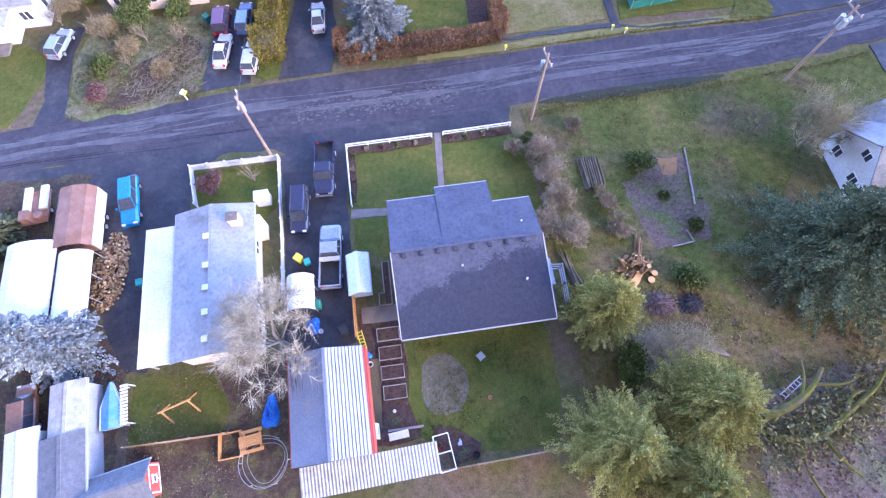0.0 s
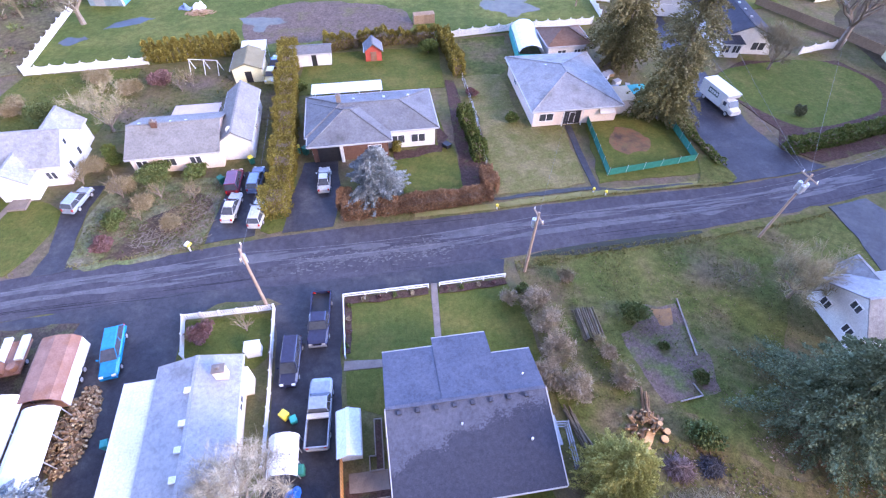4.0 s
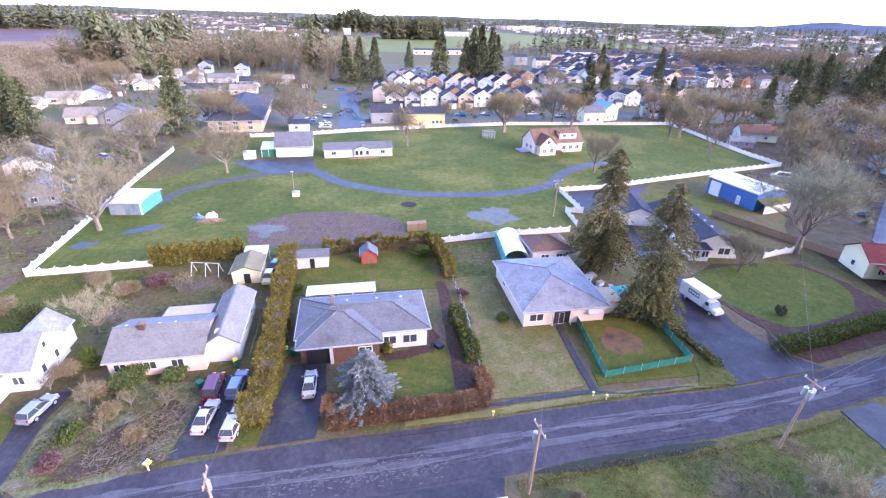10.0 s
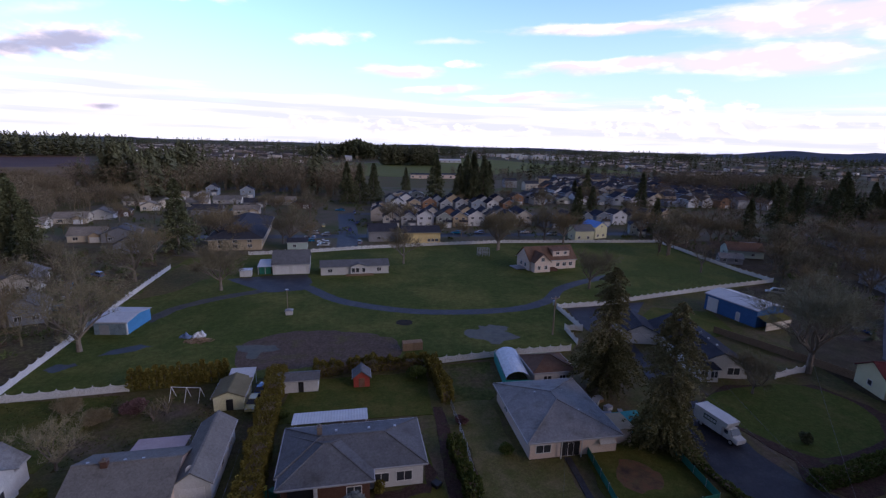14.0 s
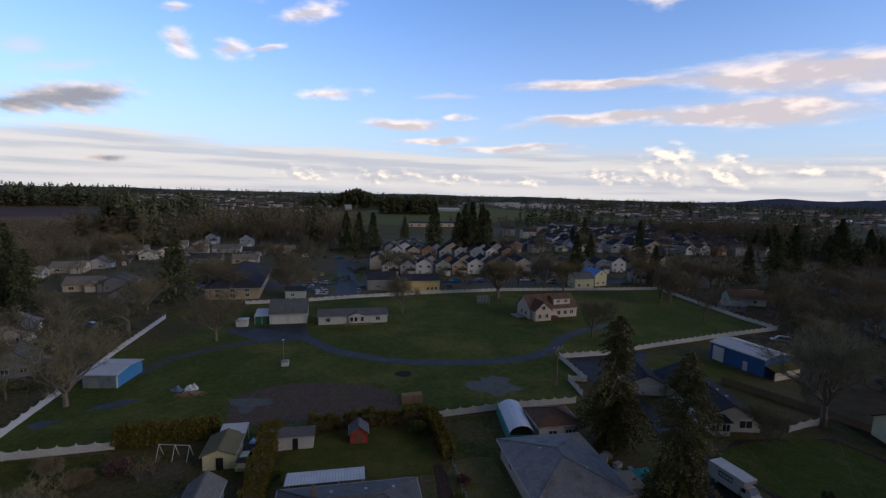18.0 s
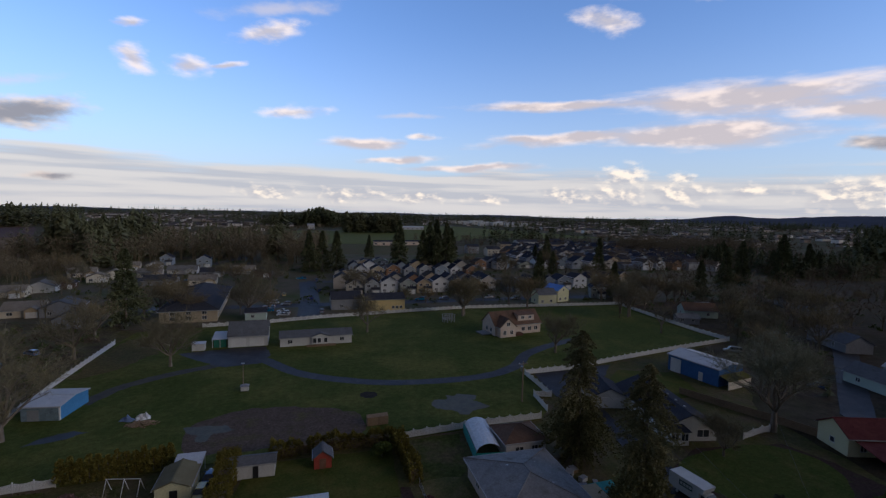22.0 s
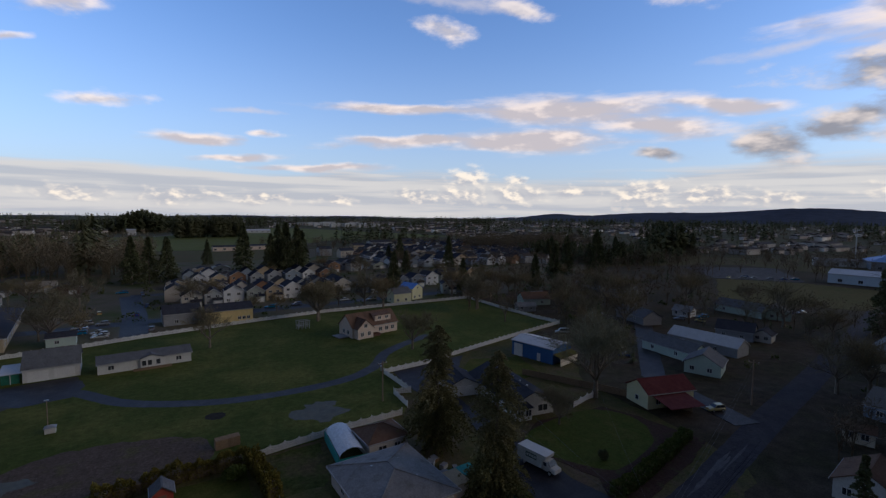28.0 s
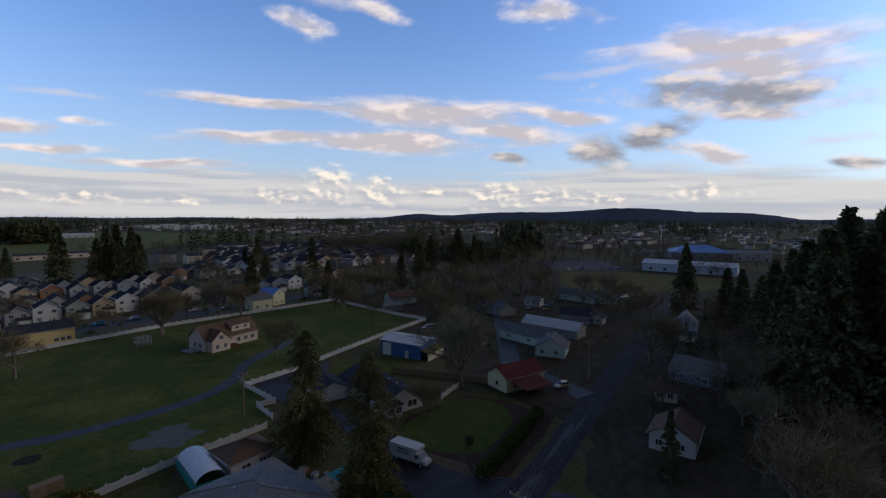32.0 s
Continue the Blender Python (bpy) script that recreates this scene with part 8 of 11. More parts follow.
# low houses of the western streets: x, y, turn, width, depth, what they are
WEST = [(-143, 238, 14, 13, 9, "b"), (-137, 250, 16, 11, 10, "w"), (-132, 259, 14, 7, 8, "n"), (-145, 300, 20, 13, 10, "b"), (-128, 279, 18, 9, 8, "b"), (-125, 290, 18, 10, 9, "b"), (-134, 330, 15, 12, 9, "b"),
        (-121, 334, 15, 9, 8, "w"), (-97, 311, 8, 16, 9, "w"), (-94, 268, 8, 15, 10, "g"), (-110, 298, 12, 12, 9, "b"), (-78, 300, 6, 12, 9, "g"), (-62, 310, 4, 12, 9, "b"), (-50, 296, 2, 11, 9, "n"), (-74, 268, 8, 13, 9, "b"), (-114, 199, 14, 12, 10, "b"), (-150, 222, 14, 12, 9, "b")]
LOOKS = {"b": (CREAM, R_BEIGE, "low cream house with a beige shingle roof"), "w": (WHITE, R_TAN, "low white house with a wide garage door"), "n": (BRICK, R_DARK, "small brown house with dark roof"), "g": (GREYP, R_DARK, "low grey house with a broad dark roof")}
for x, y, a, w_, d_, k in WEST:
    wm2, rm, lab = LOOKS[k]
    h = thing("low_house", lab, "house", "low houses of the western street", (x, y, 0), a)
    ax = "x" if w_ > 11 else "y"
    gable_wall(h, -w_ / 2, w_ / 2, -d_ / 2, d_ / 2, 2.8, 2.8 + 0.22 * (d_ if ax == "x" else w_), wm2, ax)
    gable_roof(h, -w_ / 2, w_ / 2, -d_ / 2, d_ / 2, 2.85, 2.8 + 0.22 * (d_ if ax == "x" else w_), rm, 0.5, ax)
    if ax == "x":
        gable_wall(h, w_ * 0.1, w_ * 0.46, -d_ / 2 - 2.2, -d_ / 2, 2.7, 3.9, TANW if k == "b" else wm2, "y")
        gable_roof(h, w_ * 0.1, w_ * 0.46, -d_ / 2 - 2.2, 0, 2.75, 3.9, rm, 0.35, "y")
    g = d_ / 2 + (2.2 if ax == "x" else 0)
    part("garage_door", M().box(w_ * 0.14, w_ * 0.42, -g - 0.05, -g, 0.05, 2.2), VINYL, h)
    opening(h, "S", w_ / 2, d_ / 2, -w_ * 0.28, 0.9, 1.7, 1.2)
    opening(h, "E", w_ / 2, d_ / 2, 0, 0.9, 1.3, 1.1)
h = thing("green_hut", "small pale green building behind the garage", "shed", at=(-33, 185, 0), rz=6)
gable_wall(h, -3.6, 3.6, -3, 3, 2.8, 3.8, MINT, "x")
gable_roof(h, -3.6, 3.6, -3, 3, 2.85, 3.8, R_DARK, 0.3, "x")
opening(h, "S", 3.6, 3, -1, 0.9, 1.2, 1.1)
h = thing("tan_outbuilding", "long low tan building behind the fence corner", "building", at=(130, 200, 0), rz=-44)
gable_wall(h, -7, 7, -3, 3, 3.2, 4.2, TANW, "x")
gable_roof(h, -7, 7, -3, 3, 3.25, 4.2, R_TAN, 0.3, "x")
# larger blocks in the far rows of the estate
for x, y, a, w_, d_, hh, wm2, lab in ((203, 515, 10, 28, 11, 8.0, WHITE, "white three-storey apartment row with small windows"), (135, 429, 4, 13, 10, 6.4, CREAM, "cream apartment house at the row's end"), (169, 493, 6, 13, 10, 6.8, TANW, "tan apartment house beside the white row"), (256, 556, 8, 16, 11, 7.0, CREAM, "cream apartment house with a dark roof"), (232, 500, 8, 14, 10, 6.4, TANW, "tan apartment house with a dark roof"), (122, 455, 4, 12, 10, 6.6, GREYP, "grey apartment house with white trim")):
    h = thing("apartment_building", lab, "building", at=(x, y, 0), rz=a)
    gable_wall(h, -w_ / 2, w_ / 2, -d_ / 2, d_ / 2, hh, hh + 2.2, wm2, "x")
    gable_roof(h, -w_ / 2, w_ / 2, -d_ / 2, d_ / 2, hh + 0.05, hh + 2.2, R_DARK, 0.4, "x")
    for u in np.arange(-w_ / 2 + 2, w_ / 2 - 1, 3.6):
        for z in np.arange(1.0, hh - 1.4, 2.7):
            opening(h, "S", w_ / 2, d_ / 2, float(u), float(z), 1.3, 1.2)


def far_house(w, d, h, rise):
    """House of the far rows: gabled walls, two slopes, a garage door."""
    t = thing("estate_house", "far estate house with navy shingle roof", "house", "far houses of the estate")
    x, y = w / 2, d / 2
    part("wall", M().box(-x, x, -y, y, 0, h).hexa([(-x, -y, h), (x, -y, h), (x, y, h), (-x, y, h)], [(0, -y, h + rise), (0, -y, h + rise), (0, y, h + rise), (0, y, h + rise)]), WALLS, t)
    for s in (-1, 1):
        pts = [(s * (x + 0.4), -y - 0.4, h - 0.25), (s * (x + 0.4), y + 0.4, h - 0.25), (0, y + 0.4, h + rise + 0.12), (0, -y - 0.4, h + rise + 0.12)]
        part("roof_slope", slab(pts if s > 0 else pts[::-1], 0.14), ROOFS, t)
    part("garage_door", M().box(x * 0.05, x * 0.85, -y - 0.05, -y, 0.05, 2.3), VINYL, t)
    part("window", M().box(-x * 0.6, -x * 0.05, -y - 0.04, -y, h - 1.9, h - 0.7), GLASS, t)
    return t


FARP = [far_house(8.5, 10, 5.4, 2.4), far_house(9.5, 11, 5.6, 2.6), far_house(12, 10, 3.2, 2.2)]
n_ = 0
for r in range(13):
    y = 338 + r * 19
    x = 104 + r * 9 + (r % 3) * 3
    while x < y * 0.74 + 14 and x < 400:
        yy = y - (x - 104) * 0.12 + rs.uniform(-1.5, 1.5)
        m = pose(x, yy, 0, 0, 0, 6 + 180 * (r % 2) + rs.choice((0, 0, 0, 90)) + rs.uniform(-4, 4))
        if n_ < 3:
            FARP[n_].matrix_basis = m
        else:
            copy_thing(FARP[rs.choice((0, 0, 1, 1, 2))], m)
        n_ += 1
        x += rs.uniform(11, 14.5)

h = thing("yellow_house", "yellow two-storey house with dark roof behind the fence", "house", at=(14.5, 197.5, 0), rz=6)
gable_wall(h, -8, 8, -4.5, 4.5, 4.8, 6.6, YELLOW, "x")
gable_roof(h, -8, 8, -4.5, 4.5, 4.85, 6.6, R_DARK, 0.5, "x")
for u in (3.2, 4.8, 6.4):
    opening(h, "S", 8, 4.5, u, 0.8, 1.2, 1.2)
h = thing("grey_house", "blue-grey house with dark roof behind the fence", "house", at=(-1.0, 201.5, 0), rz=6)
gable_wall(h, -6, 6, -5, 5, 4.4, 6.8, GREYP, "x")
gable_roof(h, -6, 6, -5, 5, 4.45, 6.8, R_DARK, 0.5, "x")
opening(h, "S", 6, 5, -2, 1, 1.4, 1.2)
h = thing("apartment_block", "long low tan apartment block with a broad dark roof", "building", at=(-58, 205, 0), rz=8)
box_wall(h, -9, 9, -25, 25, 4.4, TANW)
hip_roof(h, -9, 9, -25, 25, 4.4, 8.0, R_DARK, 0.9)
for u in (-5, 0, 5):
    opening(h, "S", 9, 25, u, 1, 1.6, 1.3)
    opening(h, "S", 9, 25, u, 2.9, 1.6, 1.1)
for u in range(-21, 22, 6):
    opening(h, "E", 9, 25, u, 1, 1.6, 1.3)
    opening(h, "E", 9, 25, u, 2.9, 1.6, 1.1)
FENCE_HOUSES = (
        (97, 209, 20, 7, 9, 5.4, PALEYEL, surf("bright_blue_metal", (0.10, 0.24, 0.62), (0.12, 0.28, 0.68), 0.5, 0.4, 0, 6), "narrow house with a bright blue metal roof"),
        (88, 203, 5, 9, 7, 4.6, PALEYEL, R_GREY, "pale yellow house with small windows behind the fence"),
        (142, 171, -18, 13, 8, 3.0, MINT, R_BROWN, "pale green house with brown roof"),
        (91.2, 69.2, -13, 12, 6.8, 3.4, PALEYEL, R_RED, "pale yellow gabled house with dark red roof"),
        (127, 90, -94, 17, 7, 2.8, MINT, R_GREY, "long low house with grey roof"),
        (142, 89, -86, 21, 7, 3.0, GREYP, R_WHITE, "long shed with a white metal roof"),
        (120.5, 76.5, -68, 8.5, 9, 2.9, MINT, R_GREY, "white gabled wing with a small window"))
YARD_HOUSES = (
        (156, 125, -106, 17, 8, 3.0, GREYP, R_GREY, "low grey house beside the side street"),
        (208, 113, -94, 20, 8, 3.0, MINT, R_GREY, "long low house with grey walls"),
        (164, 92, -70, 11, 8, 3.2, GREYP, R_DARK, "dark low house under the trees"),
        (211, 101, -60, 8, 9, 3.0, MINT, R_GREY, "pale gabled end house beside a long low one"), (168, 85, -76, 5, 6, 2.6, WHITE, R_DARK, "small white gabled outbuilding"),
        (206, 178, -92, 22, 9, 3.0, GREYP, R_DARK, "long low blue-grey house beyond the mint one"), (181, 122, -80, 7, 6, 2.4, WHITE, R_LIGHT, "small white shed with stored vehicles"),
        (126, 37.5, -93, 12, 9, 2.8, BLUEGREY, R_TAN, "low blue-grey house behind trees"),
        (86.6, 31.0, -81, 7.4, 8.6, 2.9, WHITE, R_BROWN, "white gabled house with dark brown roof by the road"),
        (107, 39.5, -72, 4.6, 3.2, 2.4, CREAM, R_BROWN, "small pale outbuilding behind the white house"),
        (150, 178, -10, 6, 5, 2.6, GREYP, R_LIGHT, "small grey wooden garden shed"),
        (128, 160, -18, 8, 4, 2.4, GREYP, R_LIGHT, "low open lean-to shed"))
for x, y, rz_, w_, d_, hh, wm2, rm, lab in FENCE_HOUSES + YARD_HOUSES:
    h = thing("house", lab, "house", at=(x, y, 0), rz=rz_)
    ax = "x" if w_ >= d_ else "y"
    rise_ = min(w_, d_) * 0.3
    gable_wall(h, -w_ / 2, w_ / 2, -d_ / 2, d_ / 2, hh, hh + rise_, wm2, ax)
    gable_roof(h, -w_ / 2, w_ / 2, -d_ / 2, d_ / 2, hh + 0.05, hh + rise_, rm, 0.4, ax)
    for u in (-w_ * 0.28, w_ * 0.2):
        opening(h, "S", w_ / 2, d_ / 2, u, 0.9, 1.2, 1.2)
    opening(h, "W", w_ / 2, d_ / 2, 0, 1.0, 1.1, 1.1)
    if ax == "y" and hh > 3.2:
        opening(h, "S", w_ / 2, d_ / 2, 0, hh - 0.2, 0.9, 0.9)
part("porch_roof", slab([(-5, -9, 2.2), (3.5, -9, 2.2), (3.5, -3.5, 3.0), (-5, -3.5, 3.0)], 0.12), R_RED, None)
pr = bpy.data.objects["porch_roof"]
pr.parent = next(o for o in bpy.data.objects if o.get("label") == "pale yellow gabled house with dark red roof")
h = thing("barn_house", "tall narrow pale blue gabled barn house", "house", at=(170, 54, 0), rz=-74)
PALEBLUE = surf("pale_blue_white_siding", (0.50, 0.58, 0.66), (0.55, 0.63, 0.70), 0.6, 0.6, 0.05, 8)
gable_wall(h, -3.6, 3.6, -4, 4, 5.0, 8.6, PALEBLUE, "y")
gable_roof(h, -3.6, 3.6, -4, 4, 5.05, 8.6, R_LIGHT, 0.35, "y")
opening(h, "S", 3.6, 4, 0, 4.6, 1.0, 1.2)
opening(h, "S", 3.6, 4, 0, 6.6, 0.5, 0.8)
part("porch", M().box(-2.8, 2.8, -7.0, -4.0, 0, 2.2), CREAM, h)
part("porch_roof", slab([(-3.1, -7.3, 2.2), (3.1, -7.3, 2.2), (3.1, -4.0, 3.0), (-3.1, -4.0, 3.0)], 0.1), R_GREY, h)
for x, y, w_, d_, hh, a, wm2, rm, lab in (
        (374, 112, 62, 18, 6, -82, PALEBLUE, R_WHITE, "long industrial shed with a white roof"), (505, 142, 52, 34, 7, -64, GREYP, surf("blue_roof", (0.13, 0.27, 0.58), (0.16, 0.32, 0.64), 0.1, 0.5, 0, 2), "large hall with a blue roof"),
        (494, 182, 40, 12, 5, -62, WHITE, R_LIGHT, "white metal industrial shed building"), (520, 105, 40, 18, 7, -70, WHITE, R_LIGHT, "pale grey industrial shed building"),
        (41, 548, 22, 9, 4.6, 4, PINK, R_DARK, "long cream apartment row at the meadow's edge"), (138, 1012, 50, 16, 5, 2, WHITE, R_WHITE, "long low white building beyond the meadow"),
        (77, 556, 24, 9, 4.6, 4, PINK, R_DARK, "long cream apartment row at the meadow's edge"), (-70, 966, 13, 10, 9, 0, WHITE, R_WHITE, "white barn at the field's edge")):
    h = thing("industrial_building", lab, "building", at=(x, y, 0), rz=a)
    box_wall(h, -w_ / 2, w_ / 2, -d_ / 2, d_ / 2, hh, wm2)
    if d_ > 30:
        hip_roof(h, -w_ / 2, w_ / 2, -d_ / 2, d_ / 2, hh, hh + 6.5, rm, 0.8)
    else:
        gable_roof(h, -w_ / 2, w_ / 2, -d_ / 2, d_ / 2, hh, hh + d_ * 0.14, rm, 0.6, "x")
    for u in np.linspace(-w_ * 0.4, w_ * 0.4, max(3, int(w_ / 9))):
        opening(h, "S", w_ / 2, d_ / 2, float(u), 1.0, 2.4, 2.0)

t = thing("light_mast", "tall pale floodlight mast behind the halls", "street lamp", at=(560, 196, 0), rz=-70)
part("mast", M().tube([(0, 0, 0), (0, 0, 30)], [0.55, 0.3], 8), STEEL, t)
part("crossarm", M().box(-3.2, 3.2, -0.15, 0.15, 29.4, 29.8), STEEL, t)
for u in (-2.8, -1.4, 0, 1.4, 2.8):
    part("lamp_head", M().box(u - 0.5, u + 0.5, -0.7, 0.1, 29.9, 30.8), VINYL, t)

# parked cars along the estate streets
cars_seen = [o for o in bpy.data.objects if o.name.split(".")[0] == "car" and o.parent is None]
rc = random.Random(3)
STREET_CARS = [(-31, 196, 95), (-31, 200, 95), (-31.5, 204.5, 95), (-31, 212, 95), (-32, 217, 95), (-10, 193, 5), (-13.5, 240, 0), (-29, 230, 5), (33, 214.5, 96), (44, 215.5, 96), (66, 217, 96), (78, 212.5, 96), (92, 219, 96), (10, 212.5, 96), (-72, 260, 10), (-80, 268, 20), (-102, 283, 15), (-110, 296, 15), (-93, 276, 100), (-104, 314, 15), (150, 140, 40), (172, 118, 60), (112, 95, 40), (97, 60, 70), (-26, 283, 90)]
YARD_CARS = [(-17, 275, 5), (-24, 188, 95), (-24, 191, 95), (-25, 194.5, 95), (-25.5, 209, 95), (-16, 222, 0), (-88, 296, 20), (-84, 280, 95), (-100, 290, 10), (-78, 246, 95), (-86, 244, 95), (-95, 138, 30), (-91, 143, 40), (-97, 130, 30), (176, 112, 20), (184, 116, 70), (226, 104, 10), (231, 101, 80), (328, 176, 30), (334, 172, 30), (340, 165, 30), (346, 160, 30), (322, 182, 100), (352, 156, 30), (338, 180, 30)]
for i, (x, y, a) in enumerate(STREET_CARS + YARD_CARS):
    cc = copy_thing(cars_seen[i % len(cars_seen)], pose(x, y, 0, 0, 0, a + rc.uniform(-4, 4)))
    tagged(cc, "small parked car seen far off on the estate", "car", "parked cars of the estate")
WHB = M()
rb = np.random.default_rng(5)
for i in range(26):
    x, y = rb.uniform(250, 560), rb.uniform(1310, 1620)
    w_, d_, hh = rb.uniform(8, 26), rb.uniform(6, 12), rb.uniform(6, 11)
    WHB.box(x - w_, x + w_, y - d_, y + d_, 0, hh)
tagged(part("distant_warehouses", WHB, WHITE), "distant white warehouses beyond the meadow", "town", kind="stuff")
sg = np.random.default_rng(8)
cl = []
for i in range(420):
    x, y, r = sg.uniform(-150, 250), sg.uniform(200, 350), sg.uniform(0.8, 2.2)
    d = sg.normal(0, 1, (26, 3))
    d /= np.linalg.norm(d, axis=1)[:, None]
    d[:, 2] = np.abs(d[:, 2])
    cl.append(sprays(sg, np.array([x, y, 0.2]) + d * r * sg.uniform(0.5, 1, (26, 1)), d, 0.7, 0.35, 0, 0.5))
tagged(part("estate_shrubs", quads("estate_shrubs", np.concatenate(cl)), L_SHRUB), "mixed garden shrubs of the housing estate", "shrubs", kind="stuff")

# far town: many small buildings, too far off to count
rs = np.random.default_rng(11)
tm, tr = M(), M()
CENTRES = [(math.sin(radians(a)) * d, math.cos(radians(a)) * d) for a, d in zip(rs.uniform(-26, 88, 90), rs.uniform(640, 2500, 90))]
for i in range(1500):
    if i % 3:
        cx, cy = CENTRES[rs.integers(0, 90)]
        x, y = cx + rs.normal(0, 45), cy + rs.normal(0, 30)
    else:
        a, d = radians(rs.uniform(-26, 88)), rs.uniform(600, 2600)
        x, y = math.sin(a) * d, math.cos(a) * d
    if -110 < x < 460 and 560 < y < 1290:
        continue
    w_, l_, hh = rs.uniform(3, 5.5), rs.uniform(4, 8), rs.uniform(2.8, 5.6)
    if rs.random() < 0.20:
        w_, l_, hh = w_ * 2, l_ * 2.6, hh * 1.3
    tm.box(x - l_, x + l_, y - w_, y + w_, 0, hh)
    tr.hexa([(x - l_ - 0.5, y - w_ - 0.5, hh), (x + l_ + 0.5, y - w_ - 0.5, hh), (x + l_ + 0.5, y + w_ + 0.5, hh), (x - l_ - 0.5, y + w_ + 0.5, hh)],
            [(x - l_ - 0.5, y, hh + 2.4), (x + l_ + 0.5, y, hh + 2.4), (x + l_ + 0.5, y + 0.1, hh + 2.4), (x - l_ - 0.5, y + 0.1, hh + 2.4)])
tagged(part("distant_town", tm, surf("town_walls", (0.78, 0.76, 0.73), (0.40, 0.31, 0.26), 0.02, 0.8, 0, 0.5, island=0.4, world_co=True)), "scattered pale houses of the distant town", "town", kind="stuff")
tagged(part("distant_roofs", tr, surf("town_roofs", (0.07, 0.072, 0.085), (0.14, 0.11, 0.09), 0.03, 0.8, 0, 0.5, island=0.4, world_co=True)), "dark roofs of the distant town", "town", kind="stuff")


# ---- woods and hills ----
WOODGREEN = leafy("olive_dark_fir_wood", (0.090, 0.094, 0.052), (0.165, 0.165, 0.088))

def far_conifer(rng, k=130):
    """One tree of unit height as an array of quads: drooping boughs, uneven outline."""
    f = np.sort(rng.random(k)) ** 0.9
    az = rng.uniform(0, 6.283, k)
    r = 0.205 * (1 - f) ** 0.54 * rng.uniform(0.35, 1.25, k) * (1 + 0.3 * np.sin(az * 2 + f * 11)) + 0.010
    c = np.empty((k, 4, 3))
    wide = 0.34 if k > 60 else 0.75
    for j, (da, rr, dz) in enumerate(((0.0, 0.05, 0.035), (-wide, 0.75, -0.005), (0.0, 1.2, -0.045), (wide, 0.75, -0.005))):
        c[:, j, 0], c[:, j, 1] = np.cos(az + da) * r * rr, np.sin(az + da) * r * rr
        c[:, j, 2] = np.clip(0.10 + f * 0.9 + dz, 0.0, 1)
    t = np.array([[[-0.012, 0, 0], [0.012, 0, 0], [0.008, 0, 0.5], [-0.008, 0, 0.5]], [[0, -0.012, 0], [0, 0.012, 0], [0, 0.008, 0.5], [0, -0.008, 0.5]]])
    return np.concatenate([c, t])


def far_bare(rng, k=150):
    """One leafless tree of unit height: trunk, limbs and a crown of many fine twigs."""
    lumps = rng.normal(0, 1, (7, 3)) * np.array([0.15, 0.15, 0.13]) + np.array([0, 0, 0.62 if k > 60 else 0.48])
    d = rng.normal(0, 1, (k, 3))
    d /= np.linalg.norm(d, axis=1)[:, None]
    d[:, 2] += 0.25
    p = lumps[rng.integers(0, 7, k)] + d * np.array([0.15, 0.15, 0.16]) * rng.uniform(0.2, 1.0, (k, 1)) ** 0.6
    p[:, 2] = np.clip(p[:, 2], 0.2, 0.96)
    c = sprays(rng, p, d, 0.10 if k > 60 else 0.19, 0.07 if k > 60 else 0.15, -0.1, 0.5)
    limbs = []
    for q in lumps:
        for sx, sy in ((0.008, 0), (0, 0.008)):
            limbs.append([[-sx, -sy, 0.22], [sx, sy, 0.22], [q[0] + sx * 0.4, q[1] + sy * 0.4, q[2]], [q[0] - sx * 0.4, q[1] - sy * 0.4, q[2]]])
    for sx, sy in ((0.018, 0), (0, 0.018)) if k > 60 else ():
        limbs.append([[-sx, -sy, 0], [sx, sy, 0], [sx * 0.7, sy * 0.7, 0.4], [-sx * 0.7, -sy * 0.7, 0.4]])
    return np.concatenate([c, np.array(limbs)])


def wood_stuff(name, label, places, kinds, mat, seed):
    rng = np.random.default_rng(seed)
    out = []
    for x, y, hh in places:
        c = kinds[rng.integers(0, len(kinds))]
        a = rng.uniform(0, 6.283)
        w = rng.uniform(0.85, 1.25)
        r = np.array([[math.cos(a) * w, -math.sin(a) * w, 0], [math.sin(a) * w, math.cos(a) * w, 0], [0, 0, 1]]) * hh
        out.append(c @ r.T + np.array([x, y, 0]))
    return tagged(part(name, quads(name, np.concatenate(out)), mat), label, "woods", kind="stuff")


rng = np.random.default_rng(77)
CON, BARE = [far_conifer(rng) for _ in range(5)], [far_bare(rng) for _ in range(6)]
BARE_FAR = [far_bare(rng, 36) for _ in range(5)]
CON_FAR = [far_conifer(rng, 34) for _ in range(5)]


def scatter(n, az0, az1, d0, d1, h0, h1, skip=None):
    out = []
    for _ in range(n):
        a, d = radians(rng.uniform(az0, az1)), math.sqrt(rng.uniform(d0 * d0, d1 * d1))
        x, y = d * math.sin(a), d * math.cos(a)
        if skip and skip(x, y):
            continue
        out.append((x, y, rng.uniform(h0, h1)))
    return out


def in_meadow(x, y):
    """Inside the meadow's outline."""
    hit = False
    for (x0, y0), (x1, y1) in zip(MEADOW, MEADOW[1:] + MEADOW[:1]):
        if (y0 > y) != (y1 > y) and x < x0 + (x1 - x0) * (y - y0) / (y1 - y0):
            hit = not hit
    return hit


def edge(x):
    """Front of the woods north-west of the estate."""
    return float(np.interp(x, (-300, -200, -167, -150, -145, -130, -110, -78, -46, -20), (410, 350, 336, 318, 350, 384, 376, 352, 345, 352)))


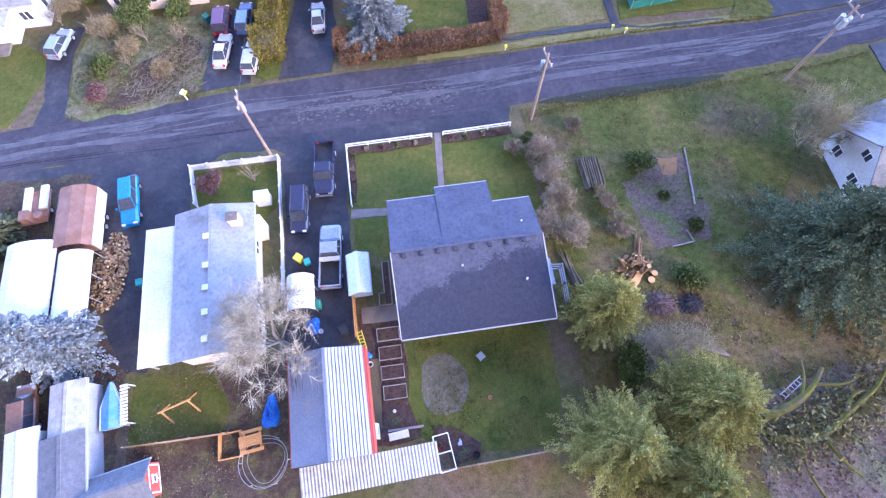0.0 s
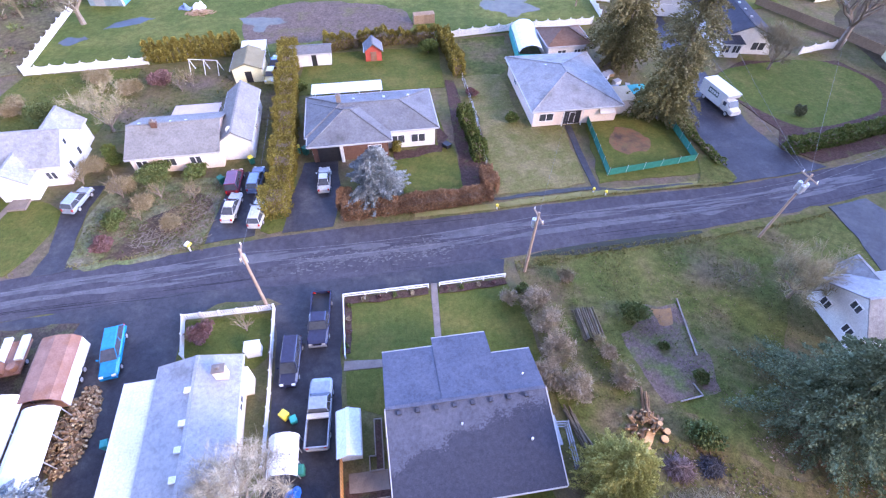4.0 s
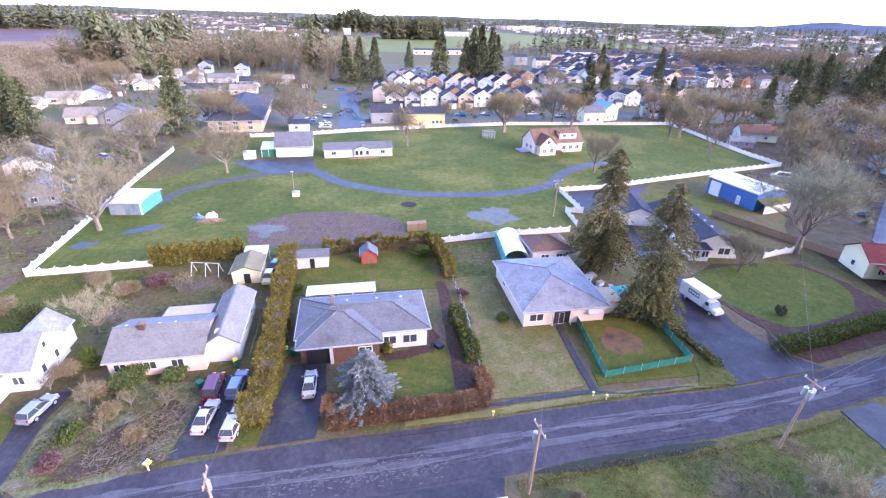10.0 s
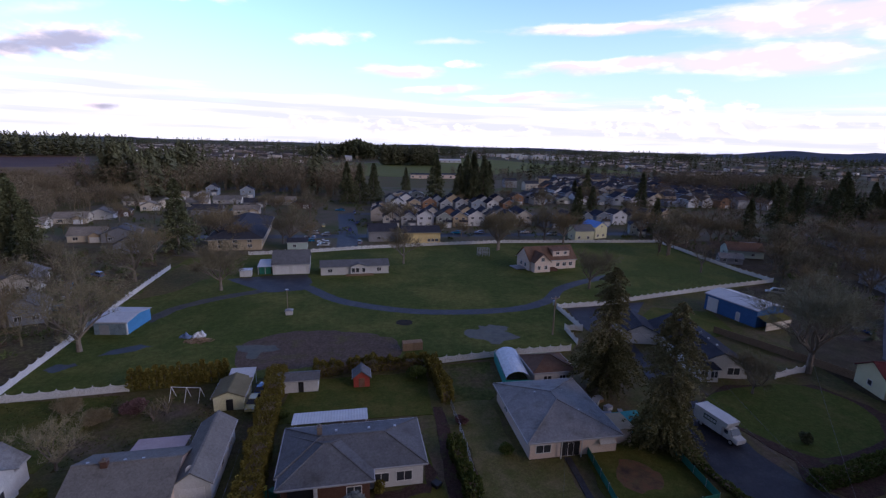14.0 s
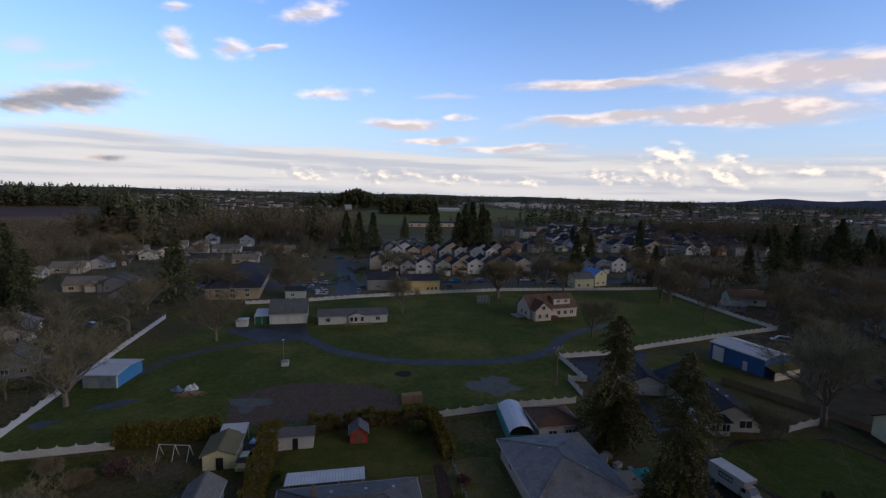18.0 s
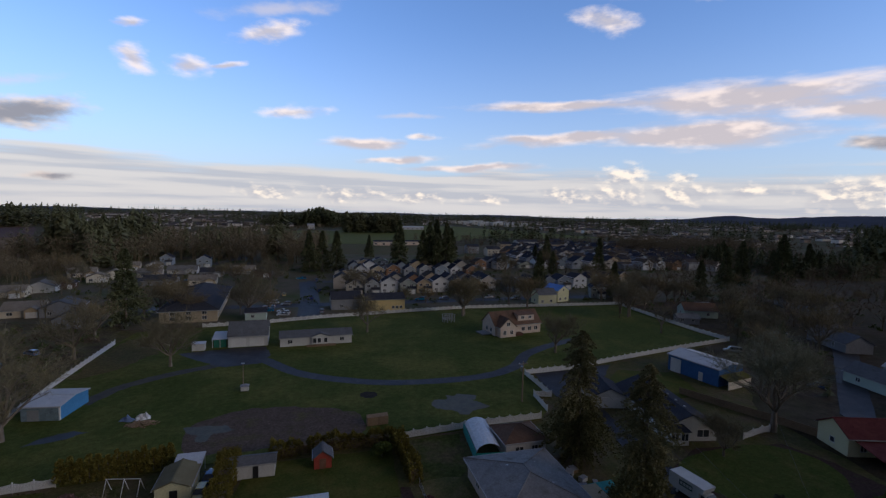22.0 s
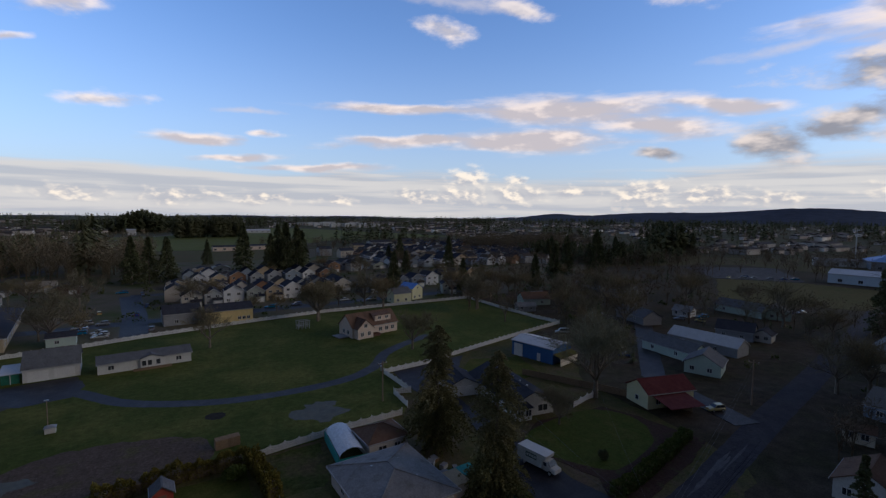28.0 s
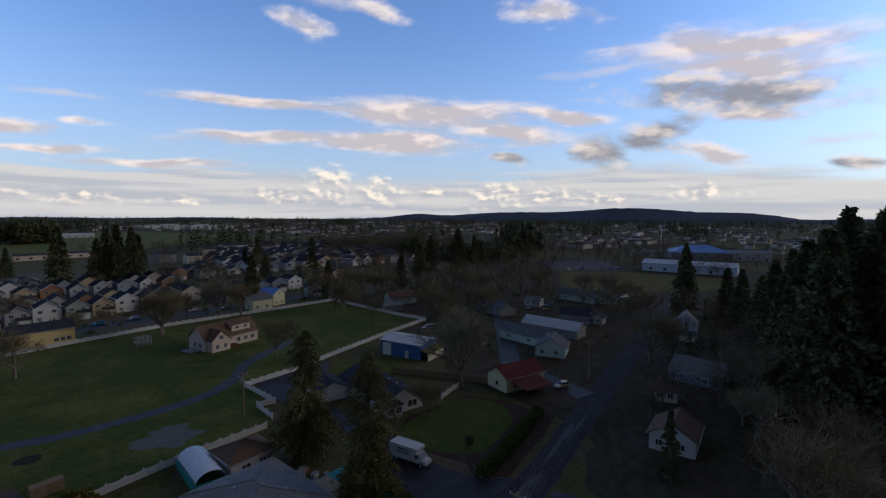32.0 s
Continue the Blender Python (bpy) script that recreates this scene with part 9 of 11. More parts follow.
belt = [(x, edge(x) + 5 + 120 * rng.random() ** 1.6, rng.uniform(22, 39)) for x in np.concatenate([rng.normal(-176, 15, 150), rng.uniform(-206, -146, 70)])]
belt += [(x, edge(x) + 8 + 60 * rng.random(), rng.uniform(24, 38)) for x in np.concatenate([rng.uniform(-126, -112, 9), rng.uniform(-98, -84, 10), rng.uniform(-66, -50, 6)])]
belt += [(rng.uniform(-215, -60), rng.uniform(450, 620), rng.uniform(16, 30)) for _ in range(60)]
belt = [(x, y, hh * (0.78 + 0.30 * math.sin(x * 0.17 + 1.1) * math.sin(x * 0.061 + y * 0.02))) for x, y, hh in belt]
wood_stuff("fir_wood", "tall dark fir wood beside the brown field", belt, CON, WOODGREEN, 1)
BROWNWOOD = leafy("brown_mixed_wood", (0.150, 0.120, 0.080), (0.225, 0.182, 0.120))
wood_stuff("bare_wood", "brown leafless wood west of the estate", [(x, edge(x) + 200 * rng.random() ** 1.4, rng.uniform(10, 24)) for x in rng.uniform(-225, -22, 420)], BARE, BROWNWOOD, 2)
wood_stuff("bare_wood", "brown leafless thicket along the brown field", [(x, rng.uniform(262, 350) + (-186 - x) * 0.7, rng.uniform(7, 14)) for x in rng.uniform(-290, -152, 330)], BARE, BROWNWOOD, 12)
wood_stuff("bare_wood", "leafless trees among the estate houses", [(rng.uniform(80, 420), rng.uniform(250, 640), rng.uniform(6, 12)) for _ in range(300)], BARE, WOODS, 13)
wood_stuff("bare_wood", "brown leafless belt behind the estate", [(x, 452 + (x - 300) * 0.05 + rng.normal(0, 26), rng.uniform(12, 20)) for x in rng.uniform(285, 470, 260)], BARE, BROWNWOOD, 14)
wood_stuff("far_fir_wood", "dark fir wood beyond the brown field", [(x, np.interp(x, (-900, -575, -500), (700, 830, 900)) + rng.uniform(0, 170), rng.uniform(26, 42)) for x in rng.uniform(-900, -505, 420)], CON_FAR, WOODGREEN, 3)
far_trees = scatter(520, -30, 92, 560, 2400, 8, 18, in_meadow)
for _ in range(110):
    (cx, cy, _), n_t = far_trees[int(rng.integers(0, 480))], int(rng.integers(8, 26))
    far_trees += [(cx + rng.normal(0, 34), cy + rng.normal(0, 14), rng.uniform(14, 30)) for _ in range(n_t)]
wood_stuff("far_wood", "mixed far evergreens among the town", [q for q in far_trees if not in_meadow(q[0], q[1])], CON_FAR, L_DARK, 4)
wood_stuff("far_bare_trees", "brown far leafless trees among the town", scatter(3400, -30, 92, 540, 2300, 7, 13, in_meadow), BARE_FAR, BROWNWOOD, 5)
wood_stuff("skyline_wood", "dark treeline along the skyline", scatter(1900, -48, 95, 2300, 3600, 14, 32), CON_FAR, L_DARK, 6)
wood_stuff("meadow_copse", "dark copse at the meadow's edge", [(rng.uniform(-6, 94), 835 + rng.uniform(0, 45), rng.uniform(24, 37)) for _ in range(150)], CON, WOODGREEN, 7)
wood_stuff("wooded_hill", "dark wooded rise on the skyline", [(x, 1080 + rng.uniform(0, 160), 24 + 22 * math.exp(-((x + 62) / 42) ** 2) * rng.uniform(0.7, 1.05)) for x in rng.uniform(-190, 10, 220)], CON, L_DARK, 15)
wood_stuff("east_fir_belt", "dense dark fir belt in the east", [(rng.uniform(300, 352), rng.uniform(335, 385), rng.uniform(11, 17)) for _ in range(90)] + [(rng.uniform(296, 400), rng.uniform(262, 322), rng.uniform(10, 18)) for _ in range(90)] + [(460 + rng.normal(0, 20), 325 + rng.normal(0, 14), rng.uniform(22, 38)) for _ in range(40)], CON, L_DARK, 8)
wood_stuff("east_bare_wood", "leafless trees among the eastern houses", scatter(560, 30, 84, 200, 620, 7, 14, lambda x, y: 225 < x < 355 and 60 < y < 185 or in_meadow(x, y)), BARE, WOODS, 10)
wood_stuff("west_thicket", "brown leafless thicket west of the fence", scatter(120, -60, -33, 100, 260, 5, 11, lambda x, y: x > -66 - (y - 77) * 0.08), BARE, TWIG_G, 11)
wood_stuff("estate_trees", "leafless garden trees of the western estate", [(x, y, hh) for x, y, hh in [(rng.uniform(-160, -20), rng.uniform(188, 335), rng.uniform(5, 9)) for _ in range(150)] if not -34 < x < -8 and not any(abs(x - a) < 9 and abs(y - b) < 8 for a, b, *_ in SPOTS + WEST)], BARE, TWIG_G, 24)

ROADLINE = ((70, 48), (105, 53), (128, 57.5), (200, 72.5), (330, 101))
BUILT = [(o.matrix_basis.translation.x, o.matrix_basis.translation.y) for o in bpy.data.objects if o.parent is None and o.name.split(".")[0] in ("house", "industrial_building", "barn_house") and o.matrix_basis.translation.x > 60]


def on_way(x, y):
    """On the road or the side street, in the big drive, or inside a building."""
    if abs(y - np.interp(x, [q[0] for q in ROADLINE], [q[1] for q in ROADLINE])) < 9 or (x < 125 and 90 < y < 200) or (x < 84 and y > 48):
        return True
    if abs(y - np.interp(x, (96, 104, 150, 190), (53, 80, 118, 155))) < 6:
        return True
    return any((x - a) ** 2 + (y - b) ** 2 < 200 for a, b in BUILT) or (229 < x < 355 and 62 < y < 185)


wood_stuff("yard_trees", "leafless trees in the eastern yards", scatter(190, 38, 86, 105, 300, 6, 12, on_way), BARE, TWIG_G, 21)
wood_stuff("yard_evergreens", "small dark evergreens in the eastern yards", scatter(90, 40, 88, 105, 330, 4, 11, on_way), CON, L_DARK, 22)
wood_stuff("roadside_thicket", "leafless thicket south of the road", [(rng.uniform(92, 190), rng.uniform(4, 40), rng.uniform(4, 10)) for _ in range(150)], BARE, WOODS, 23)
shr = []
for i in range(300):
    x, y = rng.uniform(86, 260), rng.uniform(0, 200)
    if on_way(x, y):
        continue
    r = rng.uniform(0.8, 2.2)
    d = rng.normal(0, 1, (24, 3))
    d /= np.linalg.norm(d, axis=1)[:, None]
    d[:, 2] = np.abs(d[:, 2])
    shr.append(sprays(rng, np.array([x, y, 0.2]) + d * r * rng.uniform(0.5, 1, (24, 1)), d, 0.7, 0.35, 0, 0.5))
tagged(part("yard_shrubs", quads("yard_shrubs", np.concatenate(shr)), L_SHRUB), "mixed shrubs of the eastern yards", "shrubs", kind="stuff")


def hills(name, az0, az1, dist, height, label, mat):
    m = M()
    n = 120
    top, base = [], []
    for i in range(n + 1):
        a = az0 + (az1 - az0) * i / n
        z = height(a) + 6 * noise.noise((a * 1.7, dist * 0.01, 0)) + 3 * noise.noise((a * 6, 3, 0))
        x, y = math.sin(radians(a)), math.cos(radians(a))
        top.append((x * dist, y * dist, max(z, 1)))
        base.append((x * (dist - 700), y * (dist - 700), -2))
    m.v = base + top
    m.f = [(i, i + 1, n + 2 + i, n + 1 + i) for i in range(n)]
    return structure(name, m, mat, label)


def bump_(a, c0, w):
    return math.exp(-((a - c0) / w) ** 2)


# both hill lines carry their haze in the blue base colour
hills("hills", 34, 110, 4300, lambda a: min(1.0, (a - 33) / 8) * 30 + 24 * bump_(a, 43, 2.2) + 40 * bump_(a, 54, 7) + 82 * bump_(a, 68, 8) + 30 * bump_(a, 79, 4) - 12 * bump_(a, 84, 2), "forested hills on the skyline, coloured dark blue for haze", HILL)
hills("hills", -60, 40, 4600, lambda a: 7 + 6 * math.sin(a * 0.13) + 5 * math.sin(a * 0.41), "low hills on the skyline, coloured blue for haze", HILL)


# ---- trees in the middle distance: a few built once, then copied ----
BT = [bare_tree("leafless tree among the houses", 0, 0, 13 + k, 0.74 + 0.06 * k, 3, 5, 14, 0.036, 200 + k, (TWIG_G, YTWIG)[k % 2], first=3.4, up=0.35, group="leafless trees among the houses") for k in range(4)]
CT = [conifer("tall dark fir among the houses", 0, 0, 20, 5.2 + 0.6 * k, 420, 16, L_DARK, 300 + k, 0.55, 0.35, "fir_tree", "firs among the houses", power=0.7, uneven=0.3) for k in range(3)]
rs = random.Random(9)
WEST_TREES = [(-92, 132), (-80, 108), (-76, 122), (-74, 160), (-98, 152), (-72, 92), (-70, 141), (-55, 186), (-40, 192), (-30, 196), (-36, 186), (-62, 190)]
FENCE_TREES = [(24, 204), (34, 207), (70, 200), (76, 206), (104, 200), (118, 205), (128, 198), (60, 206), (82, 214), (135, 208), (142, 200), (150, 195), (128, 186), (136, 180), (158, 178), (148, 158), (138, 150),
               (154, 146), (164, 160), (112, 173), (76, 193), (149, 199), (157, 166), (183, 168), (45, 182), (190, 170), (200, 190), (176, 190), (160, 200), (215, 175), (236, 150), (245, 185)]
EAST_TREES = [(132, 132), (142, 120), (112, 112), (120, 118), (150, 122), (170, 140), (178, 150), (172, 92), (182, 78), (191, 75), (196, 92), (210, 140), (225, 120), (232, 96), (98, 66), (132, 52),
              (138, 48), (180, 82), (98, 20), (104, 24), (118, 25), (68, 9), (84, 8), (96, 8)]
B_AT = WEST_TREES + FENCE_TREES + EAST_TREES
for i in range(16):
    B_AT.append((rs.uniform(-70, 240), rs.uniform(215, 345)))
for i in range(9):
    B_AT.append((rs.uniform(-165, -60), rs.uniform(185, 300)))
B_AT = [q for q in B_AT if not any((q[0] - a) ** 2 + (q[1] - b) ** 2 < 170 for a, b in BUILT)]
for i, (x, y) in enumerate(B_AT):
    s = rs.uniform(0.75, 1.3) * (1.35 if (x, y) == (68, 9) else 1)
    m = pose(x, y, 0, 0, 0, rs.uniform(0, 360)) @ Matrix.Diagonal((s, s, s, 1))
    if i < 4:
        BT[i].matrix_basis = m
    else:
        copy_thing(BT[i % 4], m)
C_AT = [(-24, 314, 1.28), (-16, 318, 1.25), (-7, 319, 1.2), (34, 318, 1.22), (18, 400, 0.7), (56, 324, 1.2), (62, 330, 1.28), (68, 324, 1.15), (51, 322, 0.95), (73, 332, 1.05), (60, 318, 0.9), (153, 346, 0.85), (179, 313, 0.85), (173, 206, 0.7), (-73, 178, 1.0), (-118, 168, 1.0), (-126, 178, 1.0), (-108, 160, 0.8), (-132, 166, 0.95),
        (146, 352, 0.6), (137, 300, 0.6),
        (212, 67, 1.0), (200, 44, 0.75), (215, 52, 0.8), (98, 232, 0.8), (130, 214, 0.7), (205, 225, 0.9), (230, 240, 1.0), (250, 232, 1.1)]
for i in range(60):
    a, d = rs.uniform(79, 106), rs.uniform(110, 230)
    C_AT.append((d * math.sin(radians(a)), d * math.cos(radians(a)), rs.uniform(0.75, 1.05) + min(1.0, (a - 79) / 7) * 0.6))
for i in range(18):
    C_AT.append((rs.uniform(290, 345), rs.uniform(270, 370), rs.uniform(0.5, 0.85)))
for i, (x, y, s) in enumerate(C_AT):
    m = pose(x, y, 0, 0, 0, rs.uniform(0, 360)) @ Matrix.Diagonal((s, s, s * rs.uniform(0.95, 1.1), 1))
    if i < 3:
        CT[i].matrix_basis = m
    else:
        copy_thing(CT[i % 3], m)

# houses among the western trees
for x, y, rz_, w_, d_, wm2, rm, lab in ((-95, 136, 24, 9, 13, CREAM, R_LIGHT, "low house with a pale grey roof among bare trees"), (-78, 113, 24, 6, 8, GREYP, R_LIGHT, "small outbuilding with a pale roof among bare trees"), (-102, 199, 14, 12, 11, GREYP, R_GREY, "grey two-storey house with a front gable"), (-89, 178, 14, 9, 7, GREYP, R_DARK, "low garage with a blue-grey roof")):
    h = thing("house", lab, "house", at=(x, y, 0), rz=rz_)
    gable_wall(h, -w_ / 2, w_ / 2, -d_ / 2, d_ / 2, 3.4, 5.8, wm2, "y")
    gable_roof(h, -w_ / 2, w_ / 2, -d_ / 2, d_ / 2, 3.45, 5.8, rm, 0.4, "y")
    for u in (-w_ * 0.25, w_ * 0.25):
        opening(h, "S", w_ / 2, d_ / 2, u, 1.0, 1.4, 1.2)

# ---- yards, sheds and clutter south of the road ----
FABRIC = surf("white_canopy_fabric", (0.60, 0.60, 0.60), (0.66, 0.66, 0.65), 0.6, 0.5, 0.2, 3)


def canopy(label, x, y, rz, w, d, h):
    t = thing("canopy_shelter", label, "shelter", "white canopy shelters", (x, y, 0), rz)
    lp = [(-w / 2, h - 0.9), (-w / 2 + 0.3, h - 0.4), (-w * 0.22, h - 0.08), (0, h), (w * 0.22, h - 0.08), (w / 2 - 0.3, h - 0.4), (w / 2, h - 0.9)]
    part("canopy", M().loft([[(a, yy, b) for a, b in lp] + [(a, yy, b - 0.04) for a, b in lp[::-1]] for yy in np.linspace(-d / 2, d / 2, 5)]), FABRIC, t)
    for yy in np.linspace(-d / 2 + 0.1, d / 2 - 0.1, 4):
        for xx in (-w / 2, w / 2):
            part("leg", M().cyl(xx, yy, 0, h - 0.9, 0.04, 6), STEEL, t)
    return t


canopy("long white fabric canopy over stored vehicles", -34.2, 15.2, 6, 4.2, 9.2, 3.1)
canopy("narrower white fabric canopy beside the wood heap", -30.4, 15.4, 6, 2.9, 6.6, 3.0)
canopy("small white canopy beside the driveway", -11.0, 13.6, 3, 2.4, 3.2, 2.1)
t = thing("covered_trailer", "rusty brown covered trailer with white sides", "trailer", at=(-31.8, 22.4, 0), rz=6)
lp = [(-1.75, 1.9), (-1.2, 2.5), (0, 2.7), (1.2, 2.5), (1.75, 1.9)]
part("roof", M().loft([[(a, yy, b) for a, b in lp] + [(a * 0.98, yy, b - 0.08) for a, b in lp[::-1]] for yy in (-3.1, 0, 3.1)]), RUST, t)
part("side_panel", M().box(1.68, 1.8, -3, 3, 0.6, 1.9), WHITE, t)
part("side_panel", M().box(-1.8, -1.68, -3, 3, 0.6, 1.9), RUST, t)
part("deck", M().box(-1.7, 1.7, -3, 3, 0.5, 0.62), WOOD, t)
part("end_panel", M().box(-1.66, 1.66, -3.05, -2.95, 0.62, 1.9), RUST, t)
wheels(t, 1.75, (-0.5, 0.5), 0.35)
t = thing("flatbed_trailer", "old flatbed trailer with two white panels", "trailer", at=(-36.8, 24.6, 0), rz=8)
part("bed", M().box(-1.2, 1.2, -1.8, 1.8, 0.55, 0.7), RUST, t)
for x in (-0.75, 0.75):
    part("white_panel", M().box(x - 0.32, x + 0.32, -0.4, 2.2, 0.7, 0.95), WHITE, t)
part("engine_block", M().box(-0.9, -0.1, -1.7, -0.7, 0.7, 1.5), RUST, t)
part("tank", M().cyl(0.6, -1.2, 0.7, 1.2, 0.4, 12), RUST, t)
wheels(t, 1.1, (-0.4,), 0.33)


def shed(name, label, x, y, rz, w, d, h, rise, wall, roof, axis="y"):
    t = thing(name, label, "shed", at=(x, y, 0), rz=rz)
    gable_wall(t, -w / 2, w / 2, -d / 2, d / 2, h, h + rise, wall, axis)
    gable_roof(t, -w / 2, w / 2, -d / 2, d / 2, h + 0.03, h + rise, roof, 0.2, axis)
    return t


shed("long_shed", "narrow shed with a pale translucent roof", -28.4, 5.2, 10, 2.3, 3.9, 2.2, 0.25, GREYP, R_CLEAR)
shed("grey_roof_shed", "shed with a weathered grey flat roof", -27.8, 1.0, 12, 2.9, 4.4, 2.3, 0.3, GREYP, R_GREY)
shed("white_roof_shed", "narrow shed with a pale blue-white roof", -31.0, 1.5, 12, 1.9, 4.6, 2.3, 0.2, WHITE, R_WHITE)
t = shed("barn_playhouse", "small red playhouse with white trim and grey roof", -23.8, -0.7, 14, 4.2, 2.4, 1.7, 0.9, REDP, R_GREY, "x")
for k, (y0, y1, z0, z1) in enumerate(((-1.0, 1.0, 0.1, 0.2), (-1.0, 1.0, 1.5, 1.6), (-1.05, -0.95, 0.2, 1.5), (0.95, 1.05, 0.2, 1.5), (-0.05, 0.05, 0.2, 0.5), (-0.35, 0.35, 1.1, 1.2), (-0.35, 0.35, 0.5, 0.6))):
    part("white_trim", M().box(2.1, 2.14, y0, y1, z0, z1), VINYL, t)
opening(t, "E", 2.1, 1.2, 0, 0.6, 0.6, 0.5)
car("old brown and grey van parked between sheds", -33.0, 5.6, 12, "brown", (0.18, 0.09, 0.06), "van", 4.4)
t = thing("covered_boat", "small boat under a bright blue cover", "boat", at=(-26.0, 5.4, 0), rz=10)
part("hull", M().loft([[(-0.75, y, 0.5), (0, y, 0.25), (0.75, y, 0.5), (0.85, y, 1.0), (-0.85, y, 1.0)] for y in (-1.7, 0)] + [[(-0.1, 1.9, 0.8), (0, 1.9, 0.7), (0.1, 1.9, 0.8), (0.12, 1.9, 1.05), (-0.12, 1.9, 1.05)]]), WHITE, t)
part("cover", M().loft([[(-0.9, y, 0.95), (0, y, 1.25), (0.9, y, 0.95), (0.9, y, 0.9), (-0.9, y, 0.9)] for y in (-1.75, 0)] + [[(-0.14, 1.95, 1.04), (0, 1.95, 1.12), (0.14, 1.95, 1.04), (0.14, 1.95, 1.0), (-0.14, 1.95, 1.0)]]), surf("cyan_blue_cover", (0.05, 0.24, 0.46), (0.16, 0.30, 0.44), 0.8, 0.5, 0.2, 5), t)
part("cradle", M().box(-0.6, 0.6, -1.2, -1.0, 0, 0.4).box(-0.6, 0.6, 0.6, 0.8, 0, 0.5), WOOD, t)
t = thing("white_slat_screen", "white slatted screen standing beside the boat", "screen", at=(-24.9, 5.5, 0), rz=100)
for k in range(12):
    part("slat", M().box(-1.6 + k * 0.27, -1.42 + k * 0.27, -0.3, 0.3, 1.1, 1.16), VINYL, t)
for x in (-1.55, 1.5):
    for y in (-0.25, 0.25):
        part("leg", M().box(x - 0.04, x + 0.04, y - 0.04, y + 0.04, 0, 1.1), VINYL, t)
# A-frame swing, tables, hoops
t = thing("timber_swing", "orange timber swing standing on the lawn", "swing frame", at=(-20.5, 4.9, 0), rz=20)
for x in (-1.1, 1.1):
    for y in (-0.8, 0.8):
        part("leg", M().beam((x, y, 0), (x * 0.95, 0, 1.7), 0.1), WOOD_NEW, t)
part("top_beam", M().beam((-1.3, 0, 1.75), (1.3, 0, 1.75), 0.12), WOOD_NEW, t)
t = thing("timber_frame_box", "orange timber frame like an unfinished sandbox", "frame", at=(-16.4, 1.7, 0), rz=6)
for q in ((-0.9, -0.8, -1, 1), (0.8, 0.9, -1, 1), (-0.8, 0.8, -1, -0.9), (-0.8, 0.8, 0.9, 1)):
    part("board", M().box(*q, 0, 0.5), WOOD_NEW, t)
t = thing("picnic_table", "orange timber picnic table with benches", "table", at=(-14.7, 1.9, 0), rz=10)
for k in range(5):
    part("top_board", M().box(-0.9, 0.9, -0.4 + k * 0.17, -0.25 + k * 0.17, 0.7, 0.75), WOOD_NEW, t)
for y in (-0.75, 0.75):
    part("bench", M().box(-0.9, 0.9, y - 0.13, y + 0.13, 0.42, 0.47), WOOD_NEW, t)
for x in (-0.65, 0.65):
    part("leg", M().beam((x, -0.7, 0), (x, 0.25, 0.7), 0.09), WOOD_NEW, t)
    part("leg", M().beam((x, 0.7, 0), (x, -0.25, 0.7), 0.09), WOOD_NEW, t)
    part("brace", M().box(x - 0.04, x + 0.04, -0.85, 0.85, 0.34, 0.42), WOOD_NEW, t)


def hoop(m, r, z, k=28, rad=0.022, wob=0.0):
    pts = [((r + wob * math.sin(3 * a)) * math.cos(a), (r + wob * math.sin(3 * a)) * math.sin(a), z) for a in np.linspace(0, 2 * math.pi, k)]
    return m.tube(pts, [rad] * k, 5)


t = thing("trampoline_frame", "bare round steel trampoline frame on the soil", "trampoline", at=(-13.6, 0.3, 0))
part("rim", hoop(M(), 1.9, 0.7), GREYP, t)
part("lower_hoop", hoop(M(), 1.75, 0.35, wob=0.08), GREYP, t)
part("spare_hoop", hoop(M(), 1.45, 0.05, wob=0.12), GREYP, t)
for k in range(6):
    a = k * math.pi / 3
    part("leg", M().tube([(1.9 * math.cos(a), 1.9 * math.sin(a), 0.7), (1.9 * math.cos(a), 1.9 * math.sin(a), 0)], [0.03, 0.03], 5), STEEL, t)


def heap(label, name, x, y, rx, ry, h, n, mat, seed, size, category, kind=""):
    """A heap of crumpled sheet or loose pieces: an uneven mound."""
    rng = np.random.default_rng(seed)
    m = M()
    R, A = 7, 22
    vs = []
    for i in range(R + 1):
        for j in range(A):
            a, r = 2 * math.pi * j / A, i / R
            z = h * (1 - r * r) * (0.75 + 0.5 * rng.random()) if i < R else 0.0
            q = r * (1 + 0.18 * math.sin(3 * a + seed) + 0.08 * rng.random())
            vs.append((rx * q * math.cos(a), ry * q * math.sin(a), max(z, 0)))
    m.v = vs
    m.f = [(i * A + j, i * A + (j + 1) % A, (i + 1) * A + (j + 1) % A, (i + 1) * A + j) for i in range(R) for j in range(A)]
    t = thing(name, label, category, at=(x, y, 0))
    part("mound", m, mat, t)
    return t


heap("crumpled bright blue tarp over a pile", "tarp_heap", -13.4, 3.9, 0.7, 1.3, 0.8, 0, BLUETARP, 3, 0, "tarp")
heap("crumpled bright blue tarp beside the white canopy", "tarp_heap", -10.1, 10.9, 0.6, 0.7, 0.7, 0, BLUETARP, 5, 0, "tarp")


